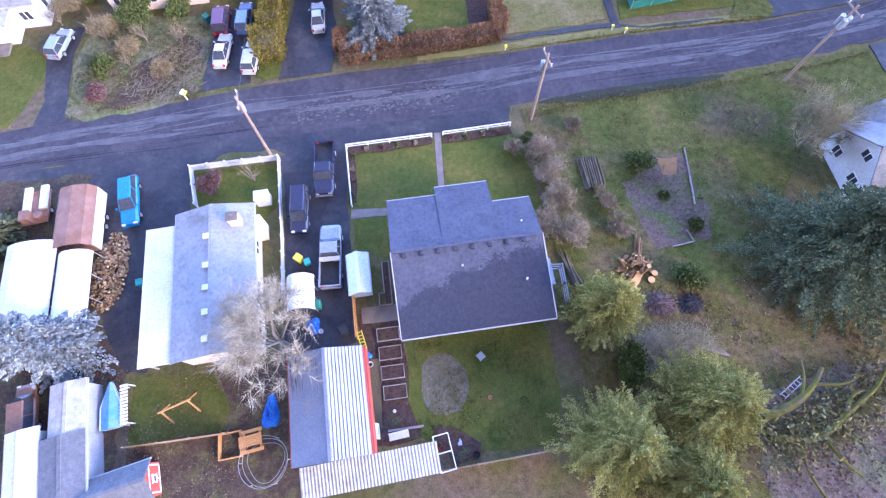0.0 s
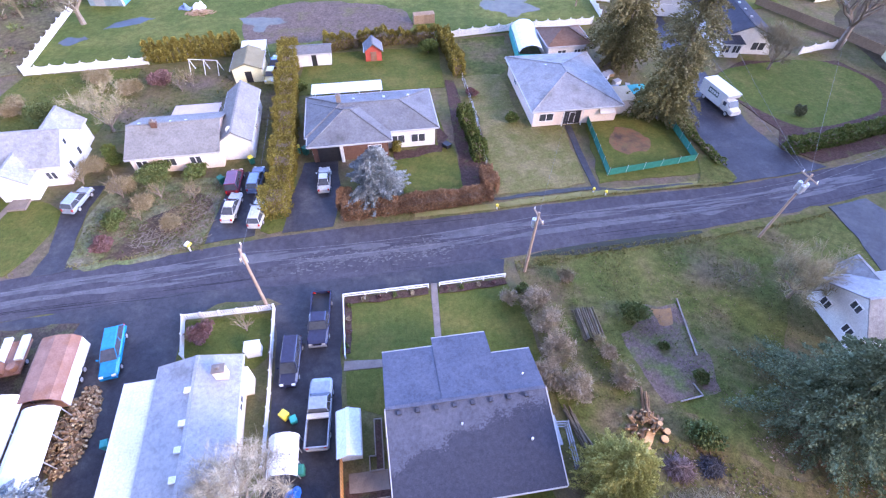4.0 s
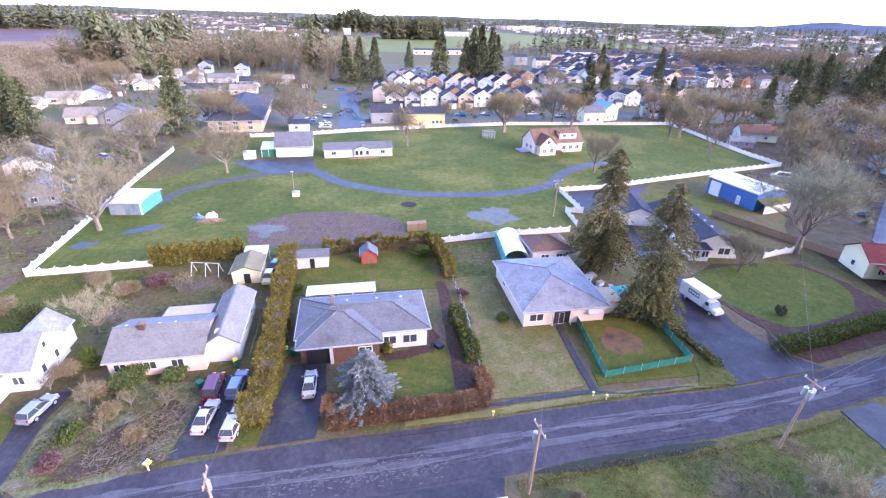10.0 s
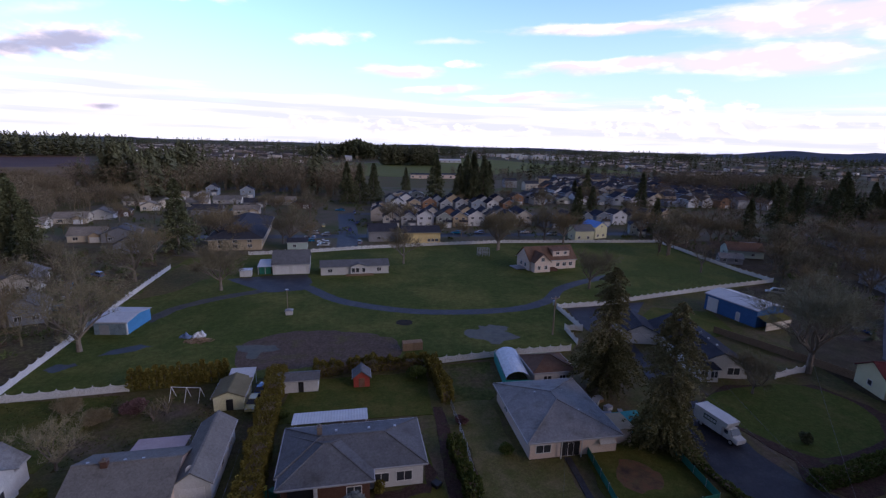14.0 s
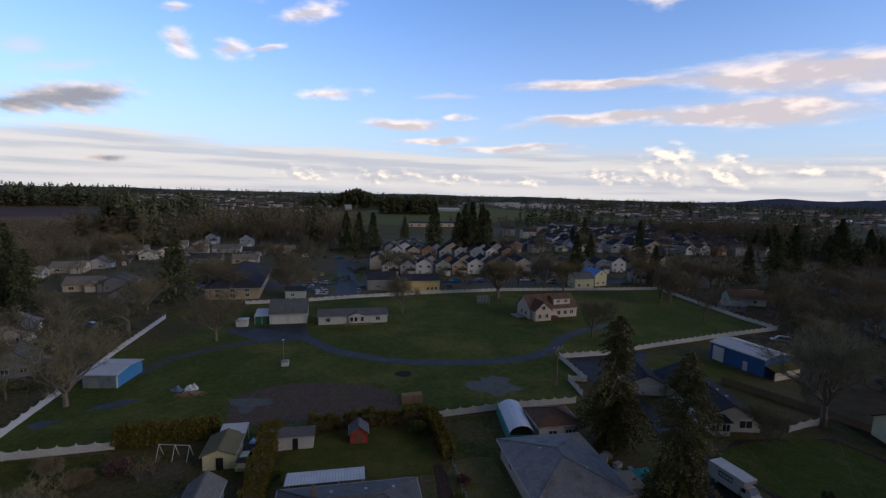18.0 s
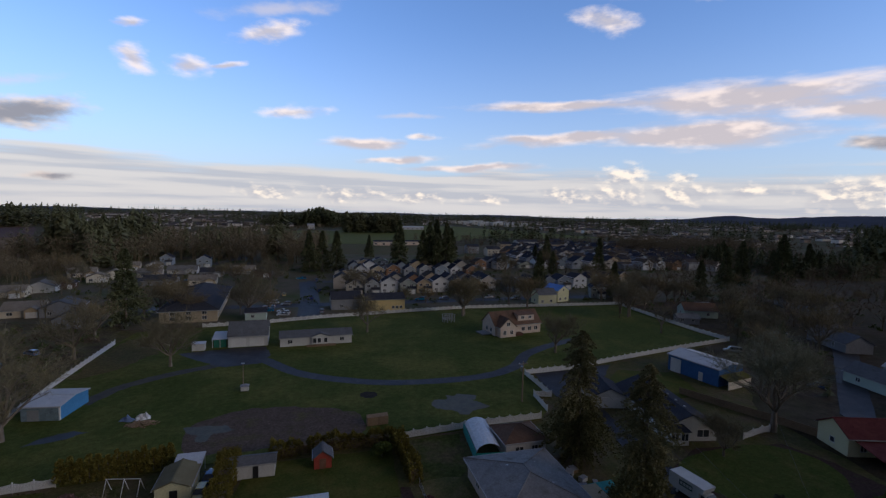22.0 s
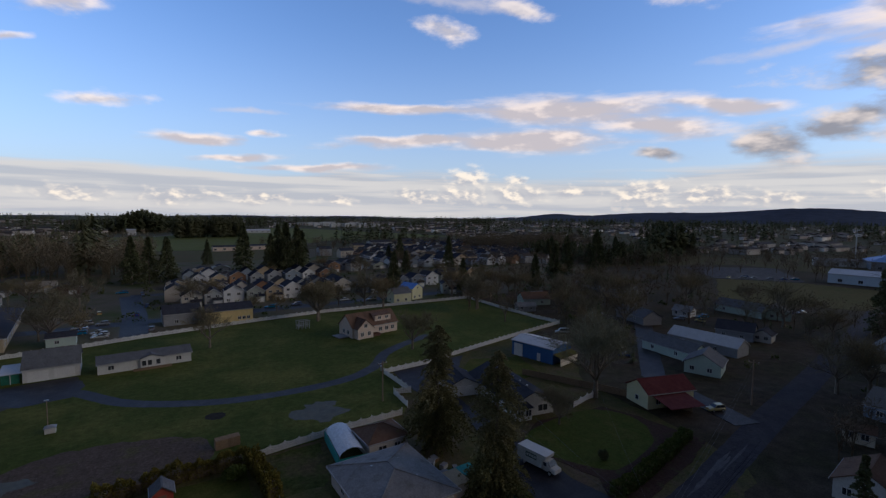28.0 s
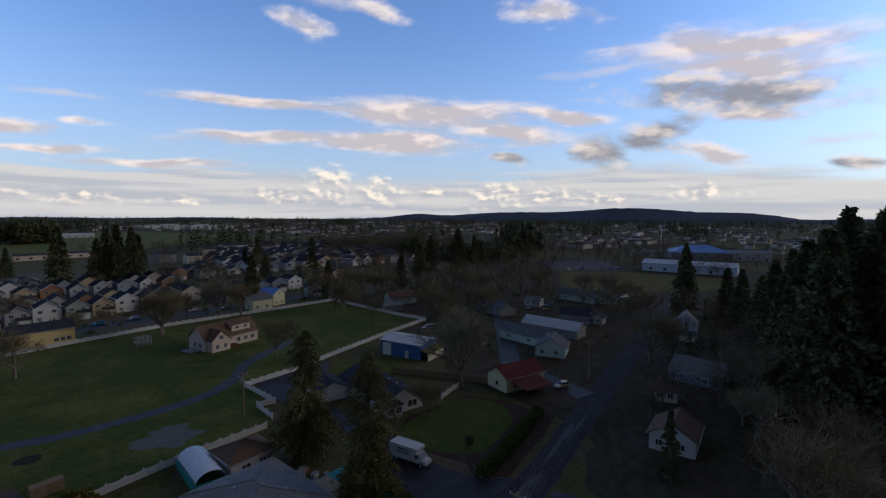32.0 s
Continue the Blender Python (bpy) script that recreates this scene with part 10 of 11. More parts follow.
def log_pile(label, name, x, y, rx, ry, h, n, mat, seed, length, rad, end=None, rz=None, tilt=0.12):
    """Cut logs thrown or stacked on a heap; the pieces lie on one another."""
    rng = np.random.default_rng(seed)
    t = thing(name, label, "wood pile", at=(x, y, 0))
    m, e, single = M(), M(), n < 20
    for _ in range(n):
        a, r = rng.uniform(0, 6.283), math.sqrt(rng.random())
        px_, py_ = rx * r * math.cos(a), ry * r * math.sin(a)
        z = h * (1 - r) * rng.uniform(0.5, 1.0) + rad * 0.6
        b = rng.uniform(0, 3.1416) if rz is None else rz + rng.normal(0, 0.08)
        l = length * rng.uniform(0.7, 1.2) / 2
        q = rad * rng.uniform(0.7, 1.3)
        d = Vector((math.cos(b), math.sin(b), rng.normal(0, tilt))).normalized()
        p = Vector((px_, py_, z))
        m.tube([p - d * l, p + d * l], [q, q], 6)
        if single:
            part("log", M().tube([p - d * l, p + d * l], [q, q * 0.85], 8), mat, t)
        if end:
            for s in (-1, 1):
                c = p + d * l * s * 1.01
                u, w = d.orthogonal().normalized() * q * 0.9, d.cross(d.orthogonal()).normalized() * q * 0.9
                e.face(c + u, c + w, c - u, c - w)
    if not single:
        part("brushwood" if rad < 0.04 else "firewood", m, mat, t, kind="stuff")
    if end:
        part("cut_face", e, end, t, kind="stuff")
    return t


SPLIT = surf("split_firewood", (0.13, 0.078, 0.045), (0.25, 0.16, 0.09), 1.2, 0.85, 0.2, 9, island=0.6)
CUT = surf("fresh_cut_wood", (0.50, 0.27, 0.11), (0.60, 0.36, 0.17), 1.5, 0.8, 0.1, 9, island=0.2)
DARKLOG = surf("dark_log_bark", (0.075, 0.065, 0.05), (0.13, 0.11, 0.08), 1.2, 0.9, 0.3, 9, island=0.4)
log_pile("big loose heap of split firewood", "firewood_heap", -28.9, 17.6, 1.6, 3.8, 0.7, 460, SPLIT, 1, 0.46, 0.125, surf("pale_split_faces", (0.31, 0.23, 0.12), (0.40, 0.31, 0.18), 1.5, 0.8, 0.1, 9, island=0.4), tilt=0.8)
log_pile("freshly cut orange log rounds scattered on the ground", "cut_logs", 19.2, 14.0, 1.5, 1.2, 0.5, 34, SPLIT, 2, 1.0, 0.13, CUT, tilt=0.5)
cover_patch("sawdust", [(17.9, 12.6), (18.9, 13.9), (19.9, 13.6), (19.6, 12.4), (18.6, 11.9)], CUT, wob=0.5, step=0.4, label="orange sawdust and chips on the ground")
for x, y, r in ((20.45, 13.8, 0.24), (20.35, 12.5, 0.34), (18.6, 11.8, 0.32), (20.8, 13.1, 0.30), (17.2, 12.6, 0.28)):
    t = thing("log_round", "sawn log round with a pale orange face", "log", "sawn log rounds", (x, y, 0))
    part("bark", M().cyl(0, 0, 0, 0.38, r, 12), DARKLOG, t)
    part("sawn_face", M().cyl(0, 0, 0.38, 0.4, r * 0.92, 12), CUT, t)
MOSSLOG = surf("mossy_log_bark", (0.085, 0.082, 0.035), (0.12, 0.085, 0.065), 1.2, 0.9, 0.3, 9, spread=0.4)
t = thing("log_stack", "stack of long dark mossy logs on the lawn", "wood pile", at=(17.3, 24.1, 0), rz=3)
rl = random.Random(14)
for k in range(17):
    row, i = (0, k) if k < 10 else (1, k - 10)
    x, z, r, d0, d1 = -1.05 + 0.235 * i + row * 0.3, 0.13 + row * 0.2, rl.uniform(0.09, 0.13), rl.uniform(-0.2, 0.2), rl.uniform(-0.12, 0.12)
    part("log", M().tube([(x + d1, -1.8 + d0, z), (x, 1.75 + d0 * 0.6, z)], [r, r * 0.85], 8), (DARKLOG, MOSSLOG)[k % 3 == 0], t)
log_pile("long dark poles stacked beside the fence", "pole_stack", 13.3, 14.0, 0.5, 0.4, 0.4, 12, DARKLOG, 4, 3.6, 0.1, None, 1.8)
log_pile("a few long red-brown logs on the ground", "log_stack", 19.9, 15.6, 0.4, 0.3, 0.3, 6, SPLIT, 5, 2.6, 0.11, None, 1.3)
log_pile("purplish heap of brushwood and sticks", "brush_pile", 20.7, 10.2, 1.1, 0.9, 0.9, 260, surf("brushwood", (0.12, 0.085, 0.08), (0.18, 0.13, 0.12), 1, 0.9, 0.1, 8, island=0.4), 6, 1.1, 0.025)
log_pile("round dark heap of burnt brush", "brush_pile", 23.4, 10.1, 1.0, 0.8, 0.6, 200, surf("charred_sticks", (0.04, 0.04, 0.045), (0.07, 0.068, 0.075), 1, 0.9, 0.1, 8, island=0.4), 7, 0.9, 0.03)
log_pile("pale tangle of dead branches under the cedars", "brush_pile", 21.2, 6.6, 3.6, 1.9, 0.7, 900, TWIG, 8, 1.4, 0.014)
log_pile("scattered junk and timber on the park lawn", "junk_pile", -37.8, 98.7, 2.6, 1.4, 0.6, 60, WOOD, 9, 1.2, 0.09)
log_pile("fallen twigs and stalks in the front garden", "dead_stalks", -27.6, 42.5, 3.6, 3.2, 0.12, 500, YTWIG, 10, 0.9, 0.012)
# mossy fallen trunk with limbs
t = thing("fallen_tree", "fallen tree with moss-covered yellow-green limbs", "tree", at=(0, 0, 0))
for k, (pts, r) in enumerate((([(26.2, 0.2, 0.5), (28, 0.7, 0.8), (29.5, 1.4, 1.0), (31, 2.4, 0.9), (32.4, 3.6, 0.6)], 0.42), ([(26.3, -1.2, 0.4), (28.5, -1.5, 0.7), (30.4, -1.4, 0.8), (32.4, -0.2, 1.0), (34.2, 0.9, 1.2), (35.6, 1.8, 1.4), (37.4, 3.4, 1.2)], 0.34),
                              ([(32.4, -0.2, 1.0), (33.4, 1.2, 1.3), (34.4, 1.6, 1.4)], 0.16), ([(30.4, -1.4, 0.8), (31, -3.2, 0.9), (32.4, -4.6, 0.6)], 0.2), ([(29.5, 1.4, 1), (30.2, 3, 1.2), (30.6, 4.4, 1.0)], 0.15),
                              ([(28.5, -1.5, 0.7), (28.4, -4, 0.6), (29.4, -6.4, 0.4)], 0.18), ([(31, 2.4, 0.9), (33.2, 2.2, 1.2), (35, 2.8, 1.2)], 0.14))):
    cp = curve_pts(pts, 4)
    part("limb" if k else "trunk", M().tube(cp, [r * (1 - 0.6 * i / len(cp)) for i in range(len(cp))], 7), MOSS, t)
rngm = np.random.default_rng(6)
cen = np.array([(26 + 11.5 * s, -1.5 + 4 * s * s, 0.8) for s in rngm.random(2600)]) + rngm.normal(0, 1, (2600, 3)) * np.array([0.9, 1.2, 0.45])
cen[:, 2] = np.abs(cen[:, 2])
part("side_foliage", quads("side_foliage", sprays(rngm, cen, rngm.normal(0, 1, (2600, 3)), 0.3, 0.3, 0, 0.4)), L_FIR, t, kind="stuff")
t = thing("ladder", "aluminium ladder lying against the fallen tree", "ladder", at=(29.5, 2.3, 0), rz=36)
for y in (-0.22, 0.22):
    part("rail", M().beam((-1.1, y, 0.15), (1.1, y, 0.75), 0.07), STEEL, t)
for k in range(7):
    x = -0.95 + k * 0.32
    part("rung", M().beam((x, -0.22, 0.45 + x * 0.27), (x, 0.22, 0.45 + x * 0.27), 0.05), STEEL, t)
# garden of the slate house
t = thing("greenhouse", "small white-framed greenhouse with milky roof", "greenhouse", at=(-5.8, 14.8, 0), rz=4)
gable_wall(t, -0.85, 0.85, -1.6, 1.6, 1.7, 2.2, WHITE, "y")
gable_roof(t, -0.85, 0.85, -1.6, 1.6, 1.72, 2.2, surf("milky_panel", (0.52, 0.60, 0.62), (0.60, 0.66, 0.67), 0.8, 0.35, 0.05, 6), 0.1, "y")
EDGEWOOD = surf("grey_edge_boards", (0.19, 0.165, 0.15), (0.26, 0.23, 0.21), 1.5, 0.85, 0.3, 12, spread=0.2)
CUTCLAY = surf("terracotta", (0.42, 0.20, 0.12), (0.48, 0.25, 0.15), 2, 0.8, 0.1, 9)
for k in range(4):
    t = thing("raised_bed", "timber-edged raised vegetable bed with dark soil", "garden bed", "raised vegetable beds", (-3.6 + 0.14 * k, 9.6 - 1.63 * k, 0), 3)
    for q in ((-0.98, 0.98, -0.58, -0.52), (-0.98, 0.98, 0.52, 0.58), (-0.98, -0.92, -0.52, 0.52), (0.92, 0.98, -0.52, 0.52)):
        part("edge_board", M().box(*q, 0, 0.26), EDGEWOOD, t)
    part("soil", M().box(-0.91, 0.91, -0.51, 0.51, 0.02, 0.18), G_MULCH, t)
t = thing("raised_bed", "narrow L-shaped timber-edged bed against the house", "garden bed", at=(-3.6, 13.9, 0), rz=3)
for q in ((-0.25, 0.45, 2.4, 2.48), (0.37, 0.45, -1.7, 2.4), (-0.25, -0.17, -0.5, 2.4), (-0.75, -0.17, -0.58, -0.5), (-0.75, -0.67, -1.7, -0.58), (-0.67, 0.37, -1.7, -1.62)):
    part("edge_board", M().box(*q, 0, 0.25), EDGEWOOD, t)
part("soil", M().box(-0.16, 0.36, -1.6, 2.39, 0.02, 0.16), G_MULCH, t)
for lab, x, y, r, hh, m_ in (("white plastic bucket beside the garden path", -5.17, 7.1, 0.24, 0.35, VINYL), ("small white flower pot on the soil", -3.3, 3.2, 0.13, 0.2, VINYL), ("black upturned tub in the flower bed", 3.0, -0.6, 0.3, 0.35, BLACKP), ("red bucket on the rack's base", 0.3, 0.1, 0.16, 0.3, REDP), ("white pail beside the blue tarp", -9.4, 10.3, 0.2, 0.3, VINYL), ("terracotta pot on the back lawn", 4.6, 3.6, 0.16, 0.25, CUTCLAY)):
    t = thing("bucket", lab, "bucket", at=(x, y, 0))
    part("wall", M().loft([[(a * r * k, b * r * k, z) for a, b in [(math.cos(j * 0.5236), math.sin(j * 0.5236)) for j in range(12)]] for k, z in ((0.78, 0), (1.0, hh), (0.9, hh), (0.7, 0.05))]), m_, t)
    part("rim", hoop(M(), r, hh, 14, 0.015), m_, t)
t = thing("step_ladder", "yellow folding ladder leaning at the garden screen", "ladder", at=(-5.85, 9.2, 0), rz=14)
for x in (-0.2, 0.2):
    part("rail", M().beam((x, -0.85, 0.06), (x, 0.85, 0.5), 0.06), YELPLASTIC, t)
for k in range(6):
    part("rung", M().beam((-0.2, -0.7 + 0.28 * k, 0.1 + 0.0725 * k), (0.2, -0.7 + 0.28 * k, 0.1 + 0.0725 * k), 0.05), YELPLASTIC, t)
heap("crumpled dark blue bag beside the path", "tarp_heap", -5.45, 7.9, 0.4, 0.35, 0.35, 0, BLUETARP, 9, 0, "tarp")
heap("crumpled silvery sheet lying in the flower bed", "tarp_heap", 1.8, 0.4, 0.35, 0.5, 0.15, 0, STEEL, 10, 0, "sheet")
t = thing("plank", "long pale plank lying across the vegetable bed", "plank", at=(-2.45, 1.8, 0), rz=3)
part("board", M().box(-1.45, 1.45, -0.09, 0.09, 0.03, 0.1), EDGEWOOD, t)
t = thing("garden_edging", "low weathered boards edging the vegetable bed", "edging", at=(0, 0, 0))
for a, b in (((27.4, 26.3), (27.0, 23)), ((27.0, 23), (26.6, 19.8)), ((25.0, 17.2), (25.4, 15.95)), ((25.4, 15.95), (23.2, 15.6))):
    part("board", M().beam((*a, 0.16), (*b, 0.16), 0.12), EDGEWOOD, t)
t = thing("side_enclosure", "grey timber enclosure beside the slate house", "enclosure", at=(0, 0, 0))
for a, b in (((11.2, 14.3), (12.25, 14.25)), ((12.25, 14.25), (12.25, 10.9))):
    for z in (0.4, 1.0, 1.55):
        part("rail", M().beam((*a, z), (*b, z), 0.09), GREYP, t)
for x, y in ((11.2, 14.3), (12.25, 14.25), (12.25, 12.6), (12.25, 10.9)):
    part("post", M().box(x - 0.06, x + 0.06, y - 0.06, y + 0.06, 0, 1.7), GREYP, t)
cover_patch("path", [(-5.5, 7.6), (-4.35, 7.6), (-4.35, 2.0), (-5.3, 2.0)], surf("muddy_planks", (0.12, 0.088, 0.052), (0.095, 0.075, 0.046), 1.2, 0.9, 0.4, 9, world_co=True, grain=0.8), wob=0.06, label="olive-brown trodden path beside the barn")
cover_patch("flower_bed", [(-0.1, 1.75), (1.4, 1.4), (3.6, 0.4), (3.4, -0.5), (1.4, -1.3), (0.2, 0.6)], G_MULCH, wob=0.25, step=0.5, label="dark soil bed by the metal rack")
t = thing("slat_screen", "orange-brown slatted wooden garden screen", "screen", at=(-6.35, 11.6, 0), rz=94)
for k in range(14):
    part("slat", M().box(-2.2 + k * 0.31, -2.0 + k * 0.31, -0.02, 0.02, 0.05, 1.5), WOOD_NEW, t)
part("rail", M().box(-2.3, 2.2, 0.02, 0.07, 1.2, 1.3).box(-2.3, 2.2, 0.02, 0.07, 0.3, 0.4), WOOD_NEW, t)
t = thing("metal_rack", "white metal frame rack with a canopy net", "rack", at=(0.5, -0.2, 0), rz=10)
for x in (-0.6, 0.6):
    for y in (-1.3, 0, 1.3):
        part("post", M().box(x - 0.03, x + 0.03, y - 0.03, y + 0.03, 0, 2.0), VINYL, t)
for z in (0.9, 2.0):
    for x in (-0.6, 0.6):
        part("rail", M().box(x - 0.03, x + 0.03, -1.33, 1.33, z, z + 0.06), VINYL, t)
    for y in (-1.3, 0, 1.3):
        part("rail", M().box(-0.57, 0.57, y - 0.03, y + 0.03, z + 0.06, z + 0.12), VINYL, t)
t = thing("garden_bench", "white bench with grey seat under the patio roof edge", "bench", at=(-3.0, 1.3, 0), rz=8)
part("seat", M().box(-0.8, 0.8, -0.25, 0.25, 0.42, 0.48), VINYL, t)
part("backrest", M().box(-0.8, 0.8, 0.25, 0.31, 0.5, 0.95), VINYL, t)
for x in (-0.7, 0.7):
    part("leg", M().box(x - 0.05, x + 0.05, -0.22, 0.3, 0, 0.42), GREYP, t)


def bin_(label, x, y, s, h, mat, lid=None):
    t = thing("wheelie_bin", label, "bin", "bins", (x, y, 0), (x * 37) % 60)
    part("body", M().hexa([(-s * 0.85, -s * 0.85, 0), (s * 0.85, -s * 0.85, 0), (s * 0.85, s * 0.85, 0), (-s * 0.85, s * 0.85, 0)], [(-s, -s, h), (s, -s, h), (s, s, h), (-s, s, h)]), mat, t)
    part("lid", M().hexa([(-s * 1.06, -s * 1.06, h), (s * 1.06, -s * 1.06, h), (s * 1.06, s * 1.06, h), (-s * 1.06, s * 1.06, h)], [(-s * 0.9, -s, h + 0.08), (s * 0.9, -s, h + 0.08), (s * 0.9, s, h + 0.12), (-s * 0.9, s, h + 0.12)]), lid or mat, t)
    return t


bin_("yellow-lidded plastic bin beside the silver pickup", -11.5, 17.2, 0.32, 0.8, YELPLASTIC)
bin_("teal plastic tub beside the silver pickup", -10.7, 16.8, 0.28, 0.6, TEAL)
bin_("green plastic bin near the white canopy", -9.7, 12.6, 0.36, 0.9, GREENPL)
bin_("black barbecue under a cover", -7.3, 10.1, 0.4, 0.9, BLACKP)
bin_("green bin with yellow lid beside the garage", -14.3, 53.8, 0.35, 1.0, GREENPL, YELPLASTIC)
bin_("green bin beside the garage", -13.2, 53.5, 0.35, 1.0, GREENPL)
bin_("green bin beside the maroon car", -23.1, 48.2, 0.35, 1.0, GREENPL)
bin_("green bin with yellow lid between the cars", -20.1, 52.0, 0.32, 1.0, GREENPL, YELPLASTIC)
bin_("blue bin behind the boat", -25.6, 16.0, 0.3, 0.8, TEAL)
bin_("blue toy box on the back lawn", 4.2, 7.0, 0.3, 0.35, BLUETARP, GREYP)
bin_("dark compost bin in the border", 6.0, 53.6, 0.5, 0.5, BLACKP)
t = thing("white_cabinet", "white cupboard standing at the fence", "cabinet", at=(-15.1, 23.7, 0), rz=5)
part("body", M().box(-0.65, 0.65, -0.5, 0.5, 0, 1.3), WHITE, t)
part("top", M().box(-0.7, 0.7, -0.55, 0.55, 1.3, 1.36), VINYL, t)
t = thing("mailbox", "white mailbox with yellow paper tube on a post", "mailbox", at=(-24.3, 37.0, 0), rz=-20)
part("post", M().box(-0.06, 0.06, -0.06, 0.06, 0, 1.1), VINYL, t)
part("box", M().loft([[(0.18 * math.cos(a), y, 1.22 + 0.18 * max(math.sin(a), -0.6)) for a in np.linspace(0, 6.283, 11)[:-1]] for y in (-0.3, 0.3)]), WHITE, t)
part("paper_tube", M().box(0.22, 0.4, -0.3, 0.3, 1.05, 1.25), YELPLASTIC, t)
for x, y in ((25.0, 42.4), (10.9, 41.0), (23.6, 43.0)):
    t = thing("driveway_marker", "small yellow and white driveway marker", "marker", "driveway markers", (x, y, 0))
    part("stake", M().box(-0.05, 0.05, -0.05, 0.05, 0, 0.6), VINYL, t)
    part("reflector", M().cyl(0, 0, 0.5, 0.75, 0.16, 10), YELPLASTIC, t)
# swing set and play set
t = thing("swing_set", "white metal swing set in the back yard", "swing set", at=(-31.2, 76.0, 0), rz=-8)
for x in (-2.4, 0, 2.2):
    part("leg", M().tube([(x, -1.0, 0), (x, 0, 2.2)], [0.05, 0.05], 5), VINYL, t)
    part("leg", M().tube([(x, 1.0, 0), (x, 0, 2.2)], [0.05, 0.05], 5), VINYL, t)
part("top_bar", M().tube([(-2.5, 0, 2.2), (2.3, 0, 2.2)], [0.05, 0.05], 5), VINYL, t)
t = thing("play_set", "dark timber play frame on the park lawn", "play set", at=(36.5, 171.5, 0), rz=8)
for x in (-2, -0.7, 0.7, 2):
    for y in (-1, 1):
        part("post", M().box(x - 0.1, x + 0.1, y - 0.1, y + 0.1, 0, 3.0), GREYP, t)
for z in (1.4, 2.8):
    part("beam", M().box(-2.2, 2.2, -1.15, -1.02, z, z + 0.2), GREYP, t)
    part("beam", M().box(-2.2, 2.2, 1.02, 1.15, z, z + 0.2), GREYP, t)
part("platform", M().box(-2, -0.7, -1, 1, 1.2, 1.32), GREYP, t)
t = thing("light_pole", "slender lamp pole beside the pump house", "lamp post", at=(-23.6, 116.2, 0))
part("pole", M().tube([(0, 0, 0), (0, 0, 5.2)], [0.1, 0.07], 8), POLEWOOD, t)
part("lamp_head", M().box(-0.35, 0.35, -0.15, 0.15, 5.2, 5.4), STEEL, t)
# plastic junk beside the square house
for k, (x, y, s, h_, m_) in enumerate(((34.0, 66.0, 0.7, 0.8, REDP), (35.2, 68.2, 0.6, 0.6, WHITE), (33.6, 69.6, 0.8, 0.9, GREYP), (36.4, 66.6, 0.5, 0.7, BLACKP), (35.0, 71.0, 0.7, 0.5, WOOD))):
    t = thing("storage_crate", "stacked junk crate behind the square house", "crate", "junk behind the square house", (x, y, 0), k * 25)
    part("crate_body", M().box(-s, s, -s * 0.7, s * 0.7, 0, h_), m_, t)
    part("crate_lid", M().box(-s * 1.04, s * 1.04, -s * 0.74, s * 0.74, h_, h_ + 0.08), GREYP, t)
t = thing("teal_tarp_fence", "teal tarp stretched over a yard enclosure", "tarp", at=(36.2, 63.2, 0), rz=8)
part("tarp", M().hexa([(-2.6, -1, 0), (2.2, -1, 0), (2.2, -0.9, 0), (-2.6, -0.9, 0)], [(-2.6, -1, 1.5), (2.2, -1, 1.3), (2.2, -0.9, 1.3), (-2.6, -0.9, 1.5)]), TEAL, t)
part("tarp_top", slab([(-2.6, -1, 1.5), (2.2, -1, 1.3), (2.0, 1.4, 1.9), (-2.4, 1.4, 2.0)], 0.04), TEAL, t)
for x in (-2.5, 2.0):
    part("stake", M().box(x - 0.05, x + 0.05, 1.3, 1.4, 0, 1.95), WOOD, t)


# ---- loose growth on the ground ----
def tufts(name, label, n, region, mat, seed, size, lean=0.6):
    """Grass tufts or litter strewn over a stretch of the plan."""
    rng = np.random.default_rng(seed)
    x0, x1, y0, y1 = region
    p = np.stack([rng.uniform(x0, x1, n), rng.uniform(y0, y1, n), np.full(n, 0.09)], -1)
    keep = np.array([noise.noise((q[0] * 0.25, q[1] * 0.25, seed)) + 0.35 * noise.noise((q[0], q[1], seed)) > -0.05 for q in p])
    p = p[keep]
    d = rng.normal(0, 1, p.shape)
    d[:, 2] = rng.uniform(0.0, lean, len(p))
    return tagged(part(name, quads(name, sprays(rng, p, d, size, 0.35, -0.1, 0.2)), mat), label, "ground cover", kind="stuff")


T_GREEN = surf("grass_tuft", (0.068, 0.084, 0.026), (0.105, 0.108, 0.040), 0.5, 0.95, 0, 6, world_co=True, island=0.5)
T_BROWN = surf("dead_leaf", (0.11, 0.075, 0.055), (0.19, 0.135, 0.095), 0.6, 0.95, 0, 6, world_co=True, island=0.5)
tufts("grass_tufts", "coarse grass tufts on the mossy lawn", 12000, (13, 46, 16, 34), T_GREEN, 1, 0.12)
tufts("dead_leaves", "dead leaves on the mossy lawn", 3500, (13, 46, 8, 34), T_BROWN, 2, 0.12, 0.1)
tufts("dead_leaves", "leaf litter under the trees", 16000, (12, 48, -12, 12), T_BROWN, 3, 0.16, 0.2)
tufts("grass_tufts", "uneven grass in the back lawn", 4000, (-1.5, 9.6, 0.2, 8.8), T_GREEN, 4, 0.12)
tufts("dead_leaves", "litter on the muddy yards", 9000, (-45, -12, -3, 9), T_BROWN, 5, 0.12, 0.2)
tufts("grass_tufts", "scrubby growth in the front garden", 6000, (-37, -23, 37, 49), T_GREEN, 6, 0.14)
tufts("dead_leaves", "leaf litter in the front garden", 6000, (-36, -23, 37, 48), T_BROWN, 7, 0.13, 0.2)
rp = np.random.default_rng(44)
sticks = M()
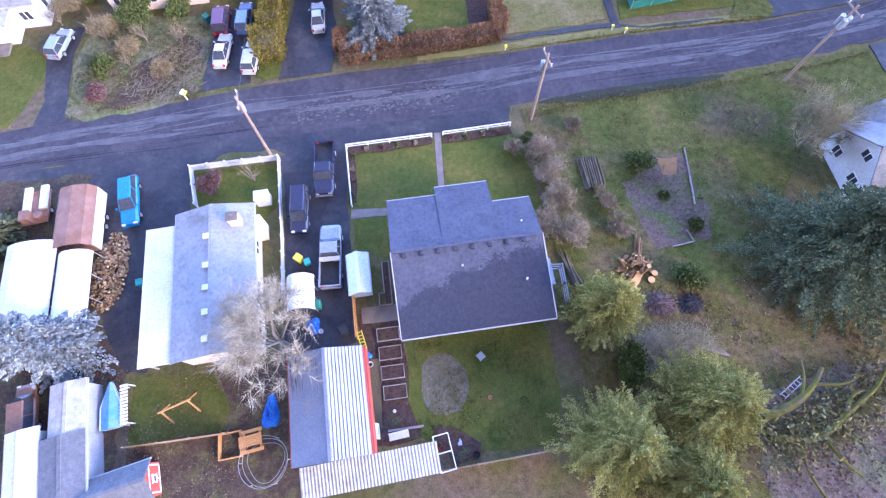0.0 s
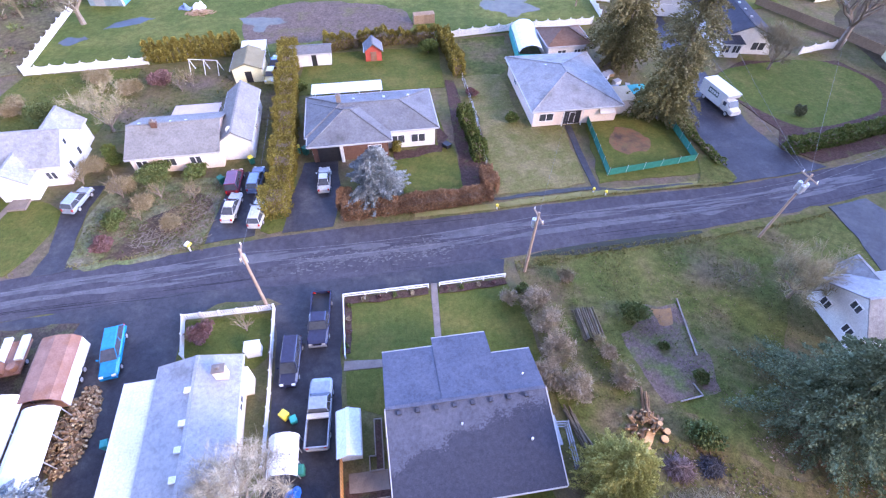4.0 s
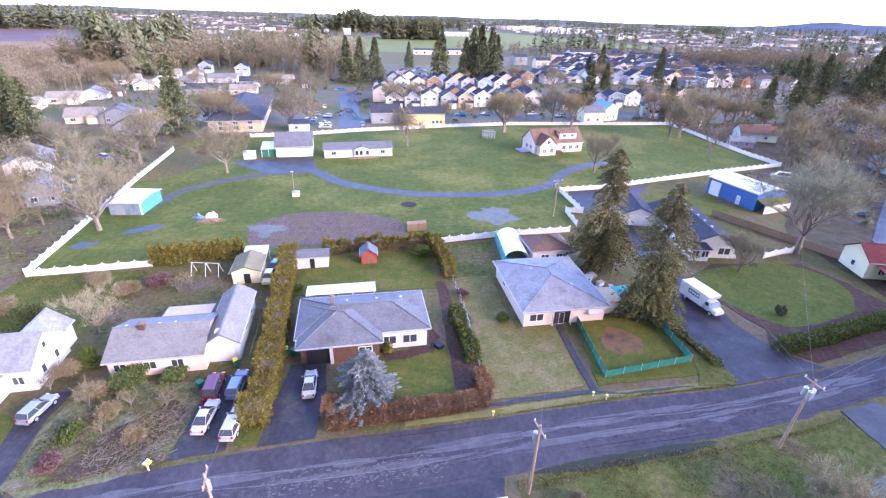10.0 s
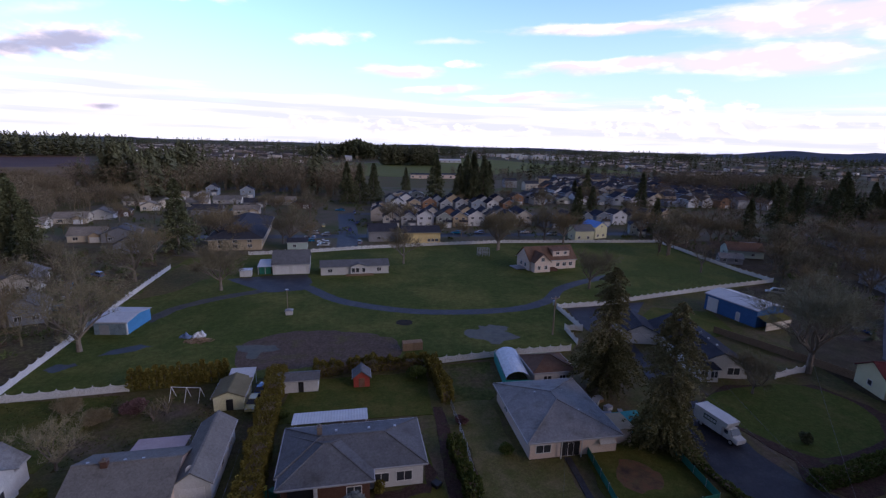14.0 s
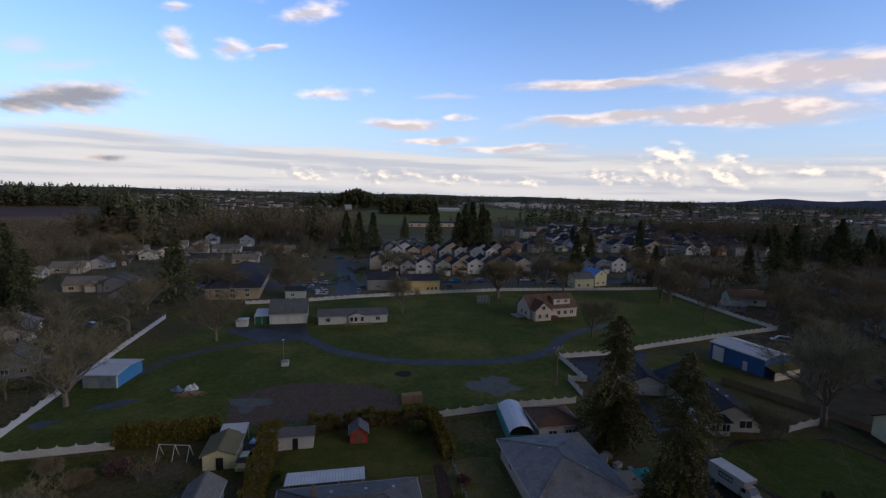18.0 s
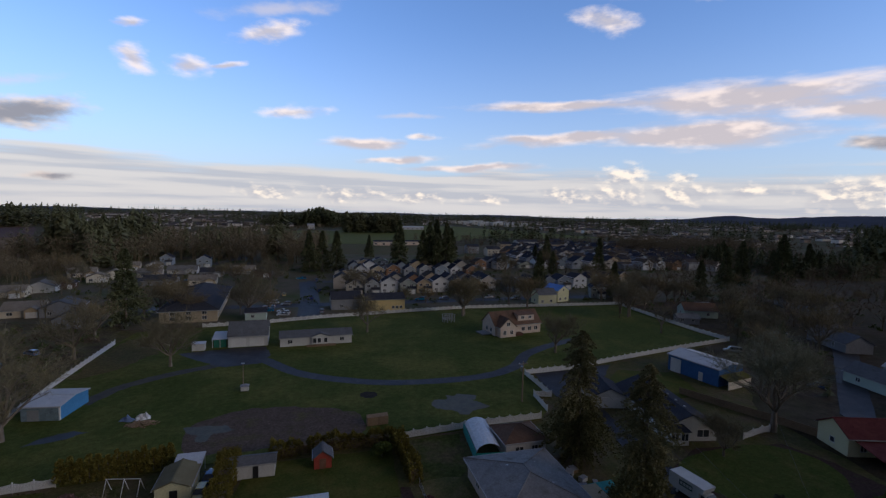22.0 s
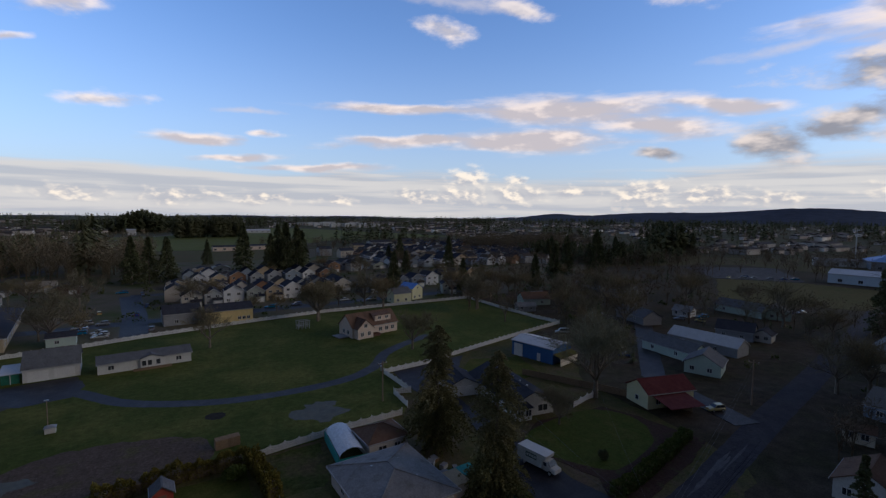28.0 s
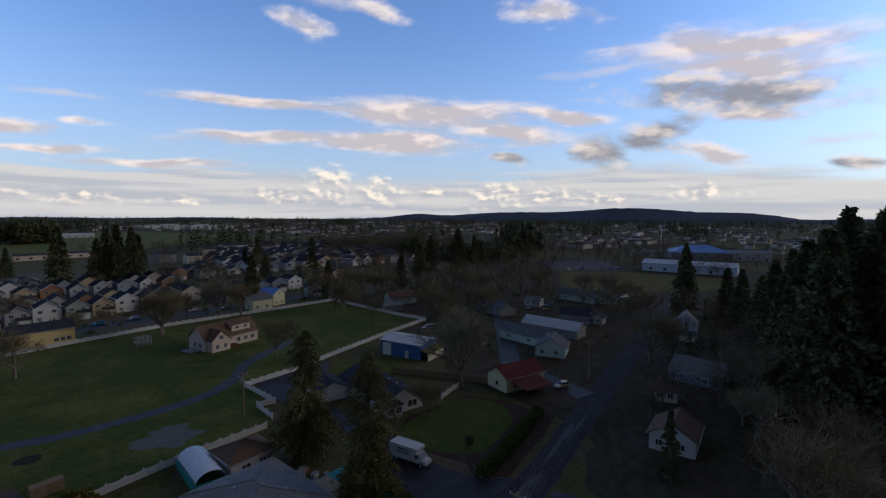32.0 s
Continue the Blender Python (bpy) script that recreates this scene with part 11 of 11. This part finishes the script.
for i in range(420):
    x, y = rp.uniform(-31.5, -23), rp.uniform(36.8, 45.8)
    if noise.noise((x * 0.22, y * 0.22, 5.0)) < -0.12 or abs(y - 38.0 - (x + 31.9) * 0.5) > 4.2:
        continue
    a, l = rp.uniform(0, 3.14), rp.uniform(0.35, 1.1)
    z = rp.uniform(0.06, 0.16)
    sticks.tube([(x, y, z), (x + l * 0.5 * math.cos(a), y + l * 0.5 * math.sin(a), z + 0.05), (x + l * math.cos(a + 0.25), y + l * math.sin(a + 0.25), z)], [0.035, 0.03, 0.018], 4)
tagged(part("pruned_branches", sticks, BARK), "grey pruned branches strewn over the front garden", "branches", kind="stuff")
cover_patch("wood_chips", [(20.3, 8.2), (22.4, 7.4), (23.9, 6.8), (25.0, 5.4), (23.2, 5.6), (22.0, 5.0), (20.0, 4.9), (19.4, 6.2), (21.0, 6.8)], surf("pale_wood_chips", (0.24, 0.20, 0.165), (0.15, 0.115, 0.09), 1.2, 0.95, 0.4, 9, world_co=True, patch=(0.12, 0.10, 0.06), patch_scale=0.9, patch_at=0.5), wob=0.5, step=0.5, label="pale wood chips under the cedars")
log_pile("brown tangle of cut branches under the cedars", "brush_pile", 18.6, 7.0, 1.9, 0.9, 0.6, 220, BARK, 31, 1.3, 0.022)
tufts("grass_tufts", "scruffy back yard growth", 6000, (-60, -19, 60, 78), T_GREEN, 9, 0.22)


def tarp_heap(label, x, y, w, d, h, mat, seed, rz=0.0):
    """Crumpled sheet thrown over a low heap."""
    t = thing("tarp_heap", label, "tarp", at=(x, y, 0), rz=rz)
    m, n = M(), 10
    for j in range(n + 1):
        for i in range(n + 1):
            u, v = i / n * 2 - 1, j / n * 2 - 1
            z = max(0.0, 1 - u * u) * max(0.0, 1 - v * v) * h * (0.7 + 0.9 * noise.noise((u * 2.3 + seed, v * 2.1, 0.5))) + 0.05
            m.v.append((u * w / 2 * (1 + 0.15 * noise.noise((v * 3, seed, 1))), v * d / 2 * (1 + 0.15 * noise.noise((u * 3, seed, 2))), max(z, 0.05)))
    m.f += [(j * (n + 1) + i, j * (n + 1) + i + 1, (j + 1) * (n + 1) + i + 1, (j + 1) * (n + 1) + i) for j in range(n) for i in range(n)]
    part("sheet", m, mat, t)
    return t


tarp_heap("crumpled white plastic sheet on the park lawn", -38.6, 101.4, 2.6, 2.0, 1.2, FABRIC, 1, 20)
tarp_heap("crumpled blue-grey tarp on the park lawn", -41.2, 101.0, 2.8, 1.6, 0.9, surf("blue_grey_tarp", (0.10, 0.15, 0.26), (0.16, 0.22, 0.34), 1.2, 0.5, 0.3, 5), 2, -15)
tarp_heap("teal tarp over stored things beside the house", 34.0, 63.2, 4.2, 3.4, 2.0, TEAL, 3, 10)
for x, y, a, c in ((-84, 136, 40, 0), (-83, 147, 60, 1), (-80, 128, 20, 2), (-76, 118, 70, 0)):
    cc = copy_thing(cars_seen[c], pose(x, y, 0, 0, 0, a))
    tagged(cc, "old car parked among the bare trees", "car", "old cars among the trees")
ug = np.random.default_rng(31)
cl = []
for i in range(420):
    x, y = ug.uniform(-125, -64), ug.uniform(80, 178)
    if x > -65 - (y - 77) * 0.08:
        continue
    r = ug.uniform(0.6, 1.9)
    d = ug.normal(0, 1, (40, 3))
    d /= np.linalg.norm(d, axis=1)[:, None]
    d[:, 2] = np.abs(d[:, 2])
    cl.append(sprays(ug, np.array([x, y, 0.1]) + d * r * ug.uniform(0.4, 1, (40, 1)), d, 0.55, 0.2, 0, 0.5))
tagged(part("bramble", quads("bramble", np.concatenate(cl[::2])), L_SHRUB), "green brambles under bare trees", "shrubs", kind="stuff")
tagged(part("brushwood", quads("brushwood", np.concatenate(cl[1::2])), WOODS), "brown brush under bare trees", "shrubs", kind="stuff")
for i, (x, y) in enumerate(((-6.4, 28.2), (-6.5, 26.6), (-6.4, 25.1), (-6.5, 23.6), (-5, 28.9), (-3.4, 29), (-1.8, 29.2), (0, 29.3), (3.6, 29.5), (5.2, 29.6), (7, 29.8), (8.6, 29.9))):
    shrub("tiny leafless plant in the soil bed", x, y, 0.3, 0.28, 0.45, 160, (L_SHRUB, GREYTWIG, L_RED)[i % 3], 400 + i, 0.12, "small_plant", 2, "tiny plants in the soil bed")
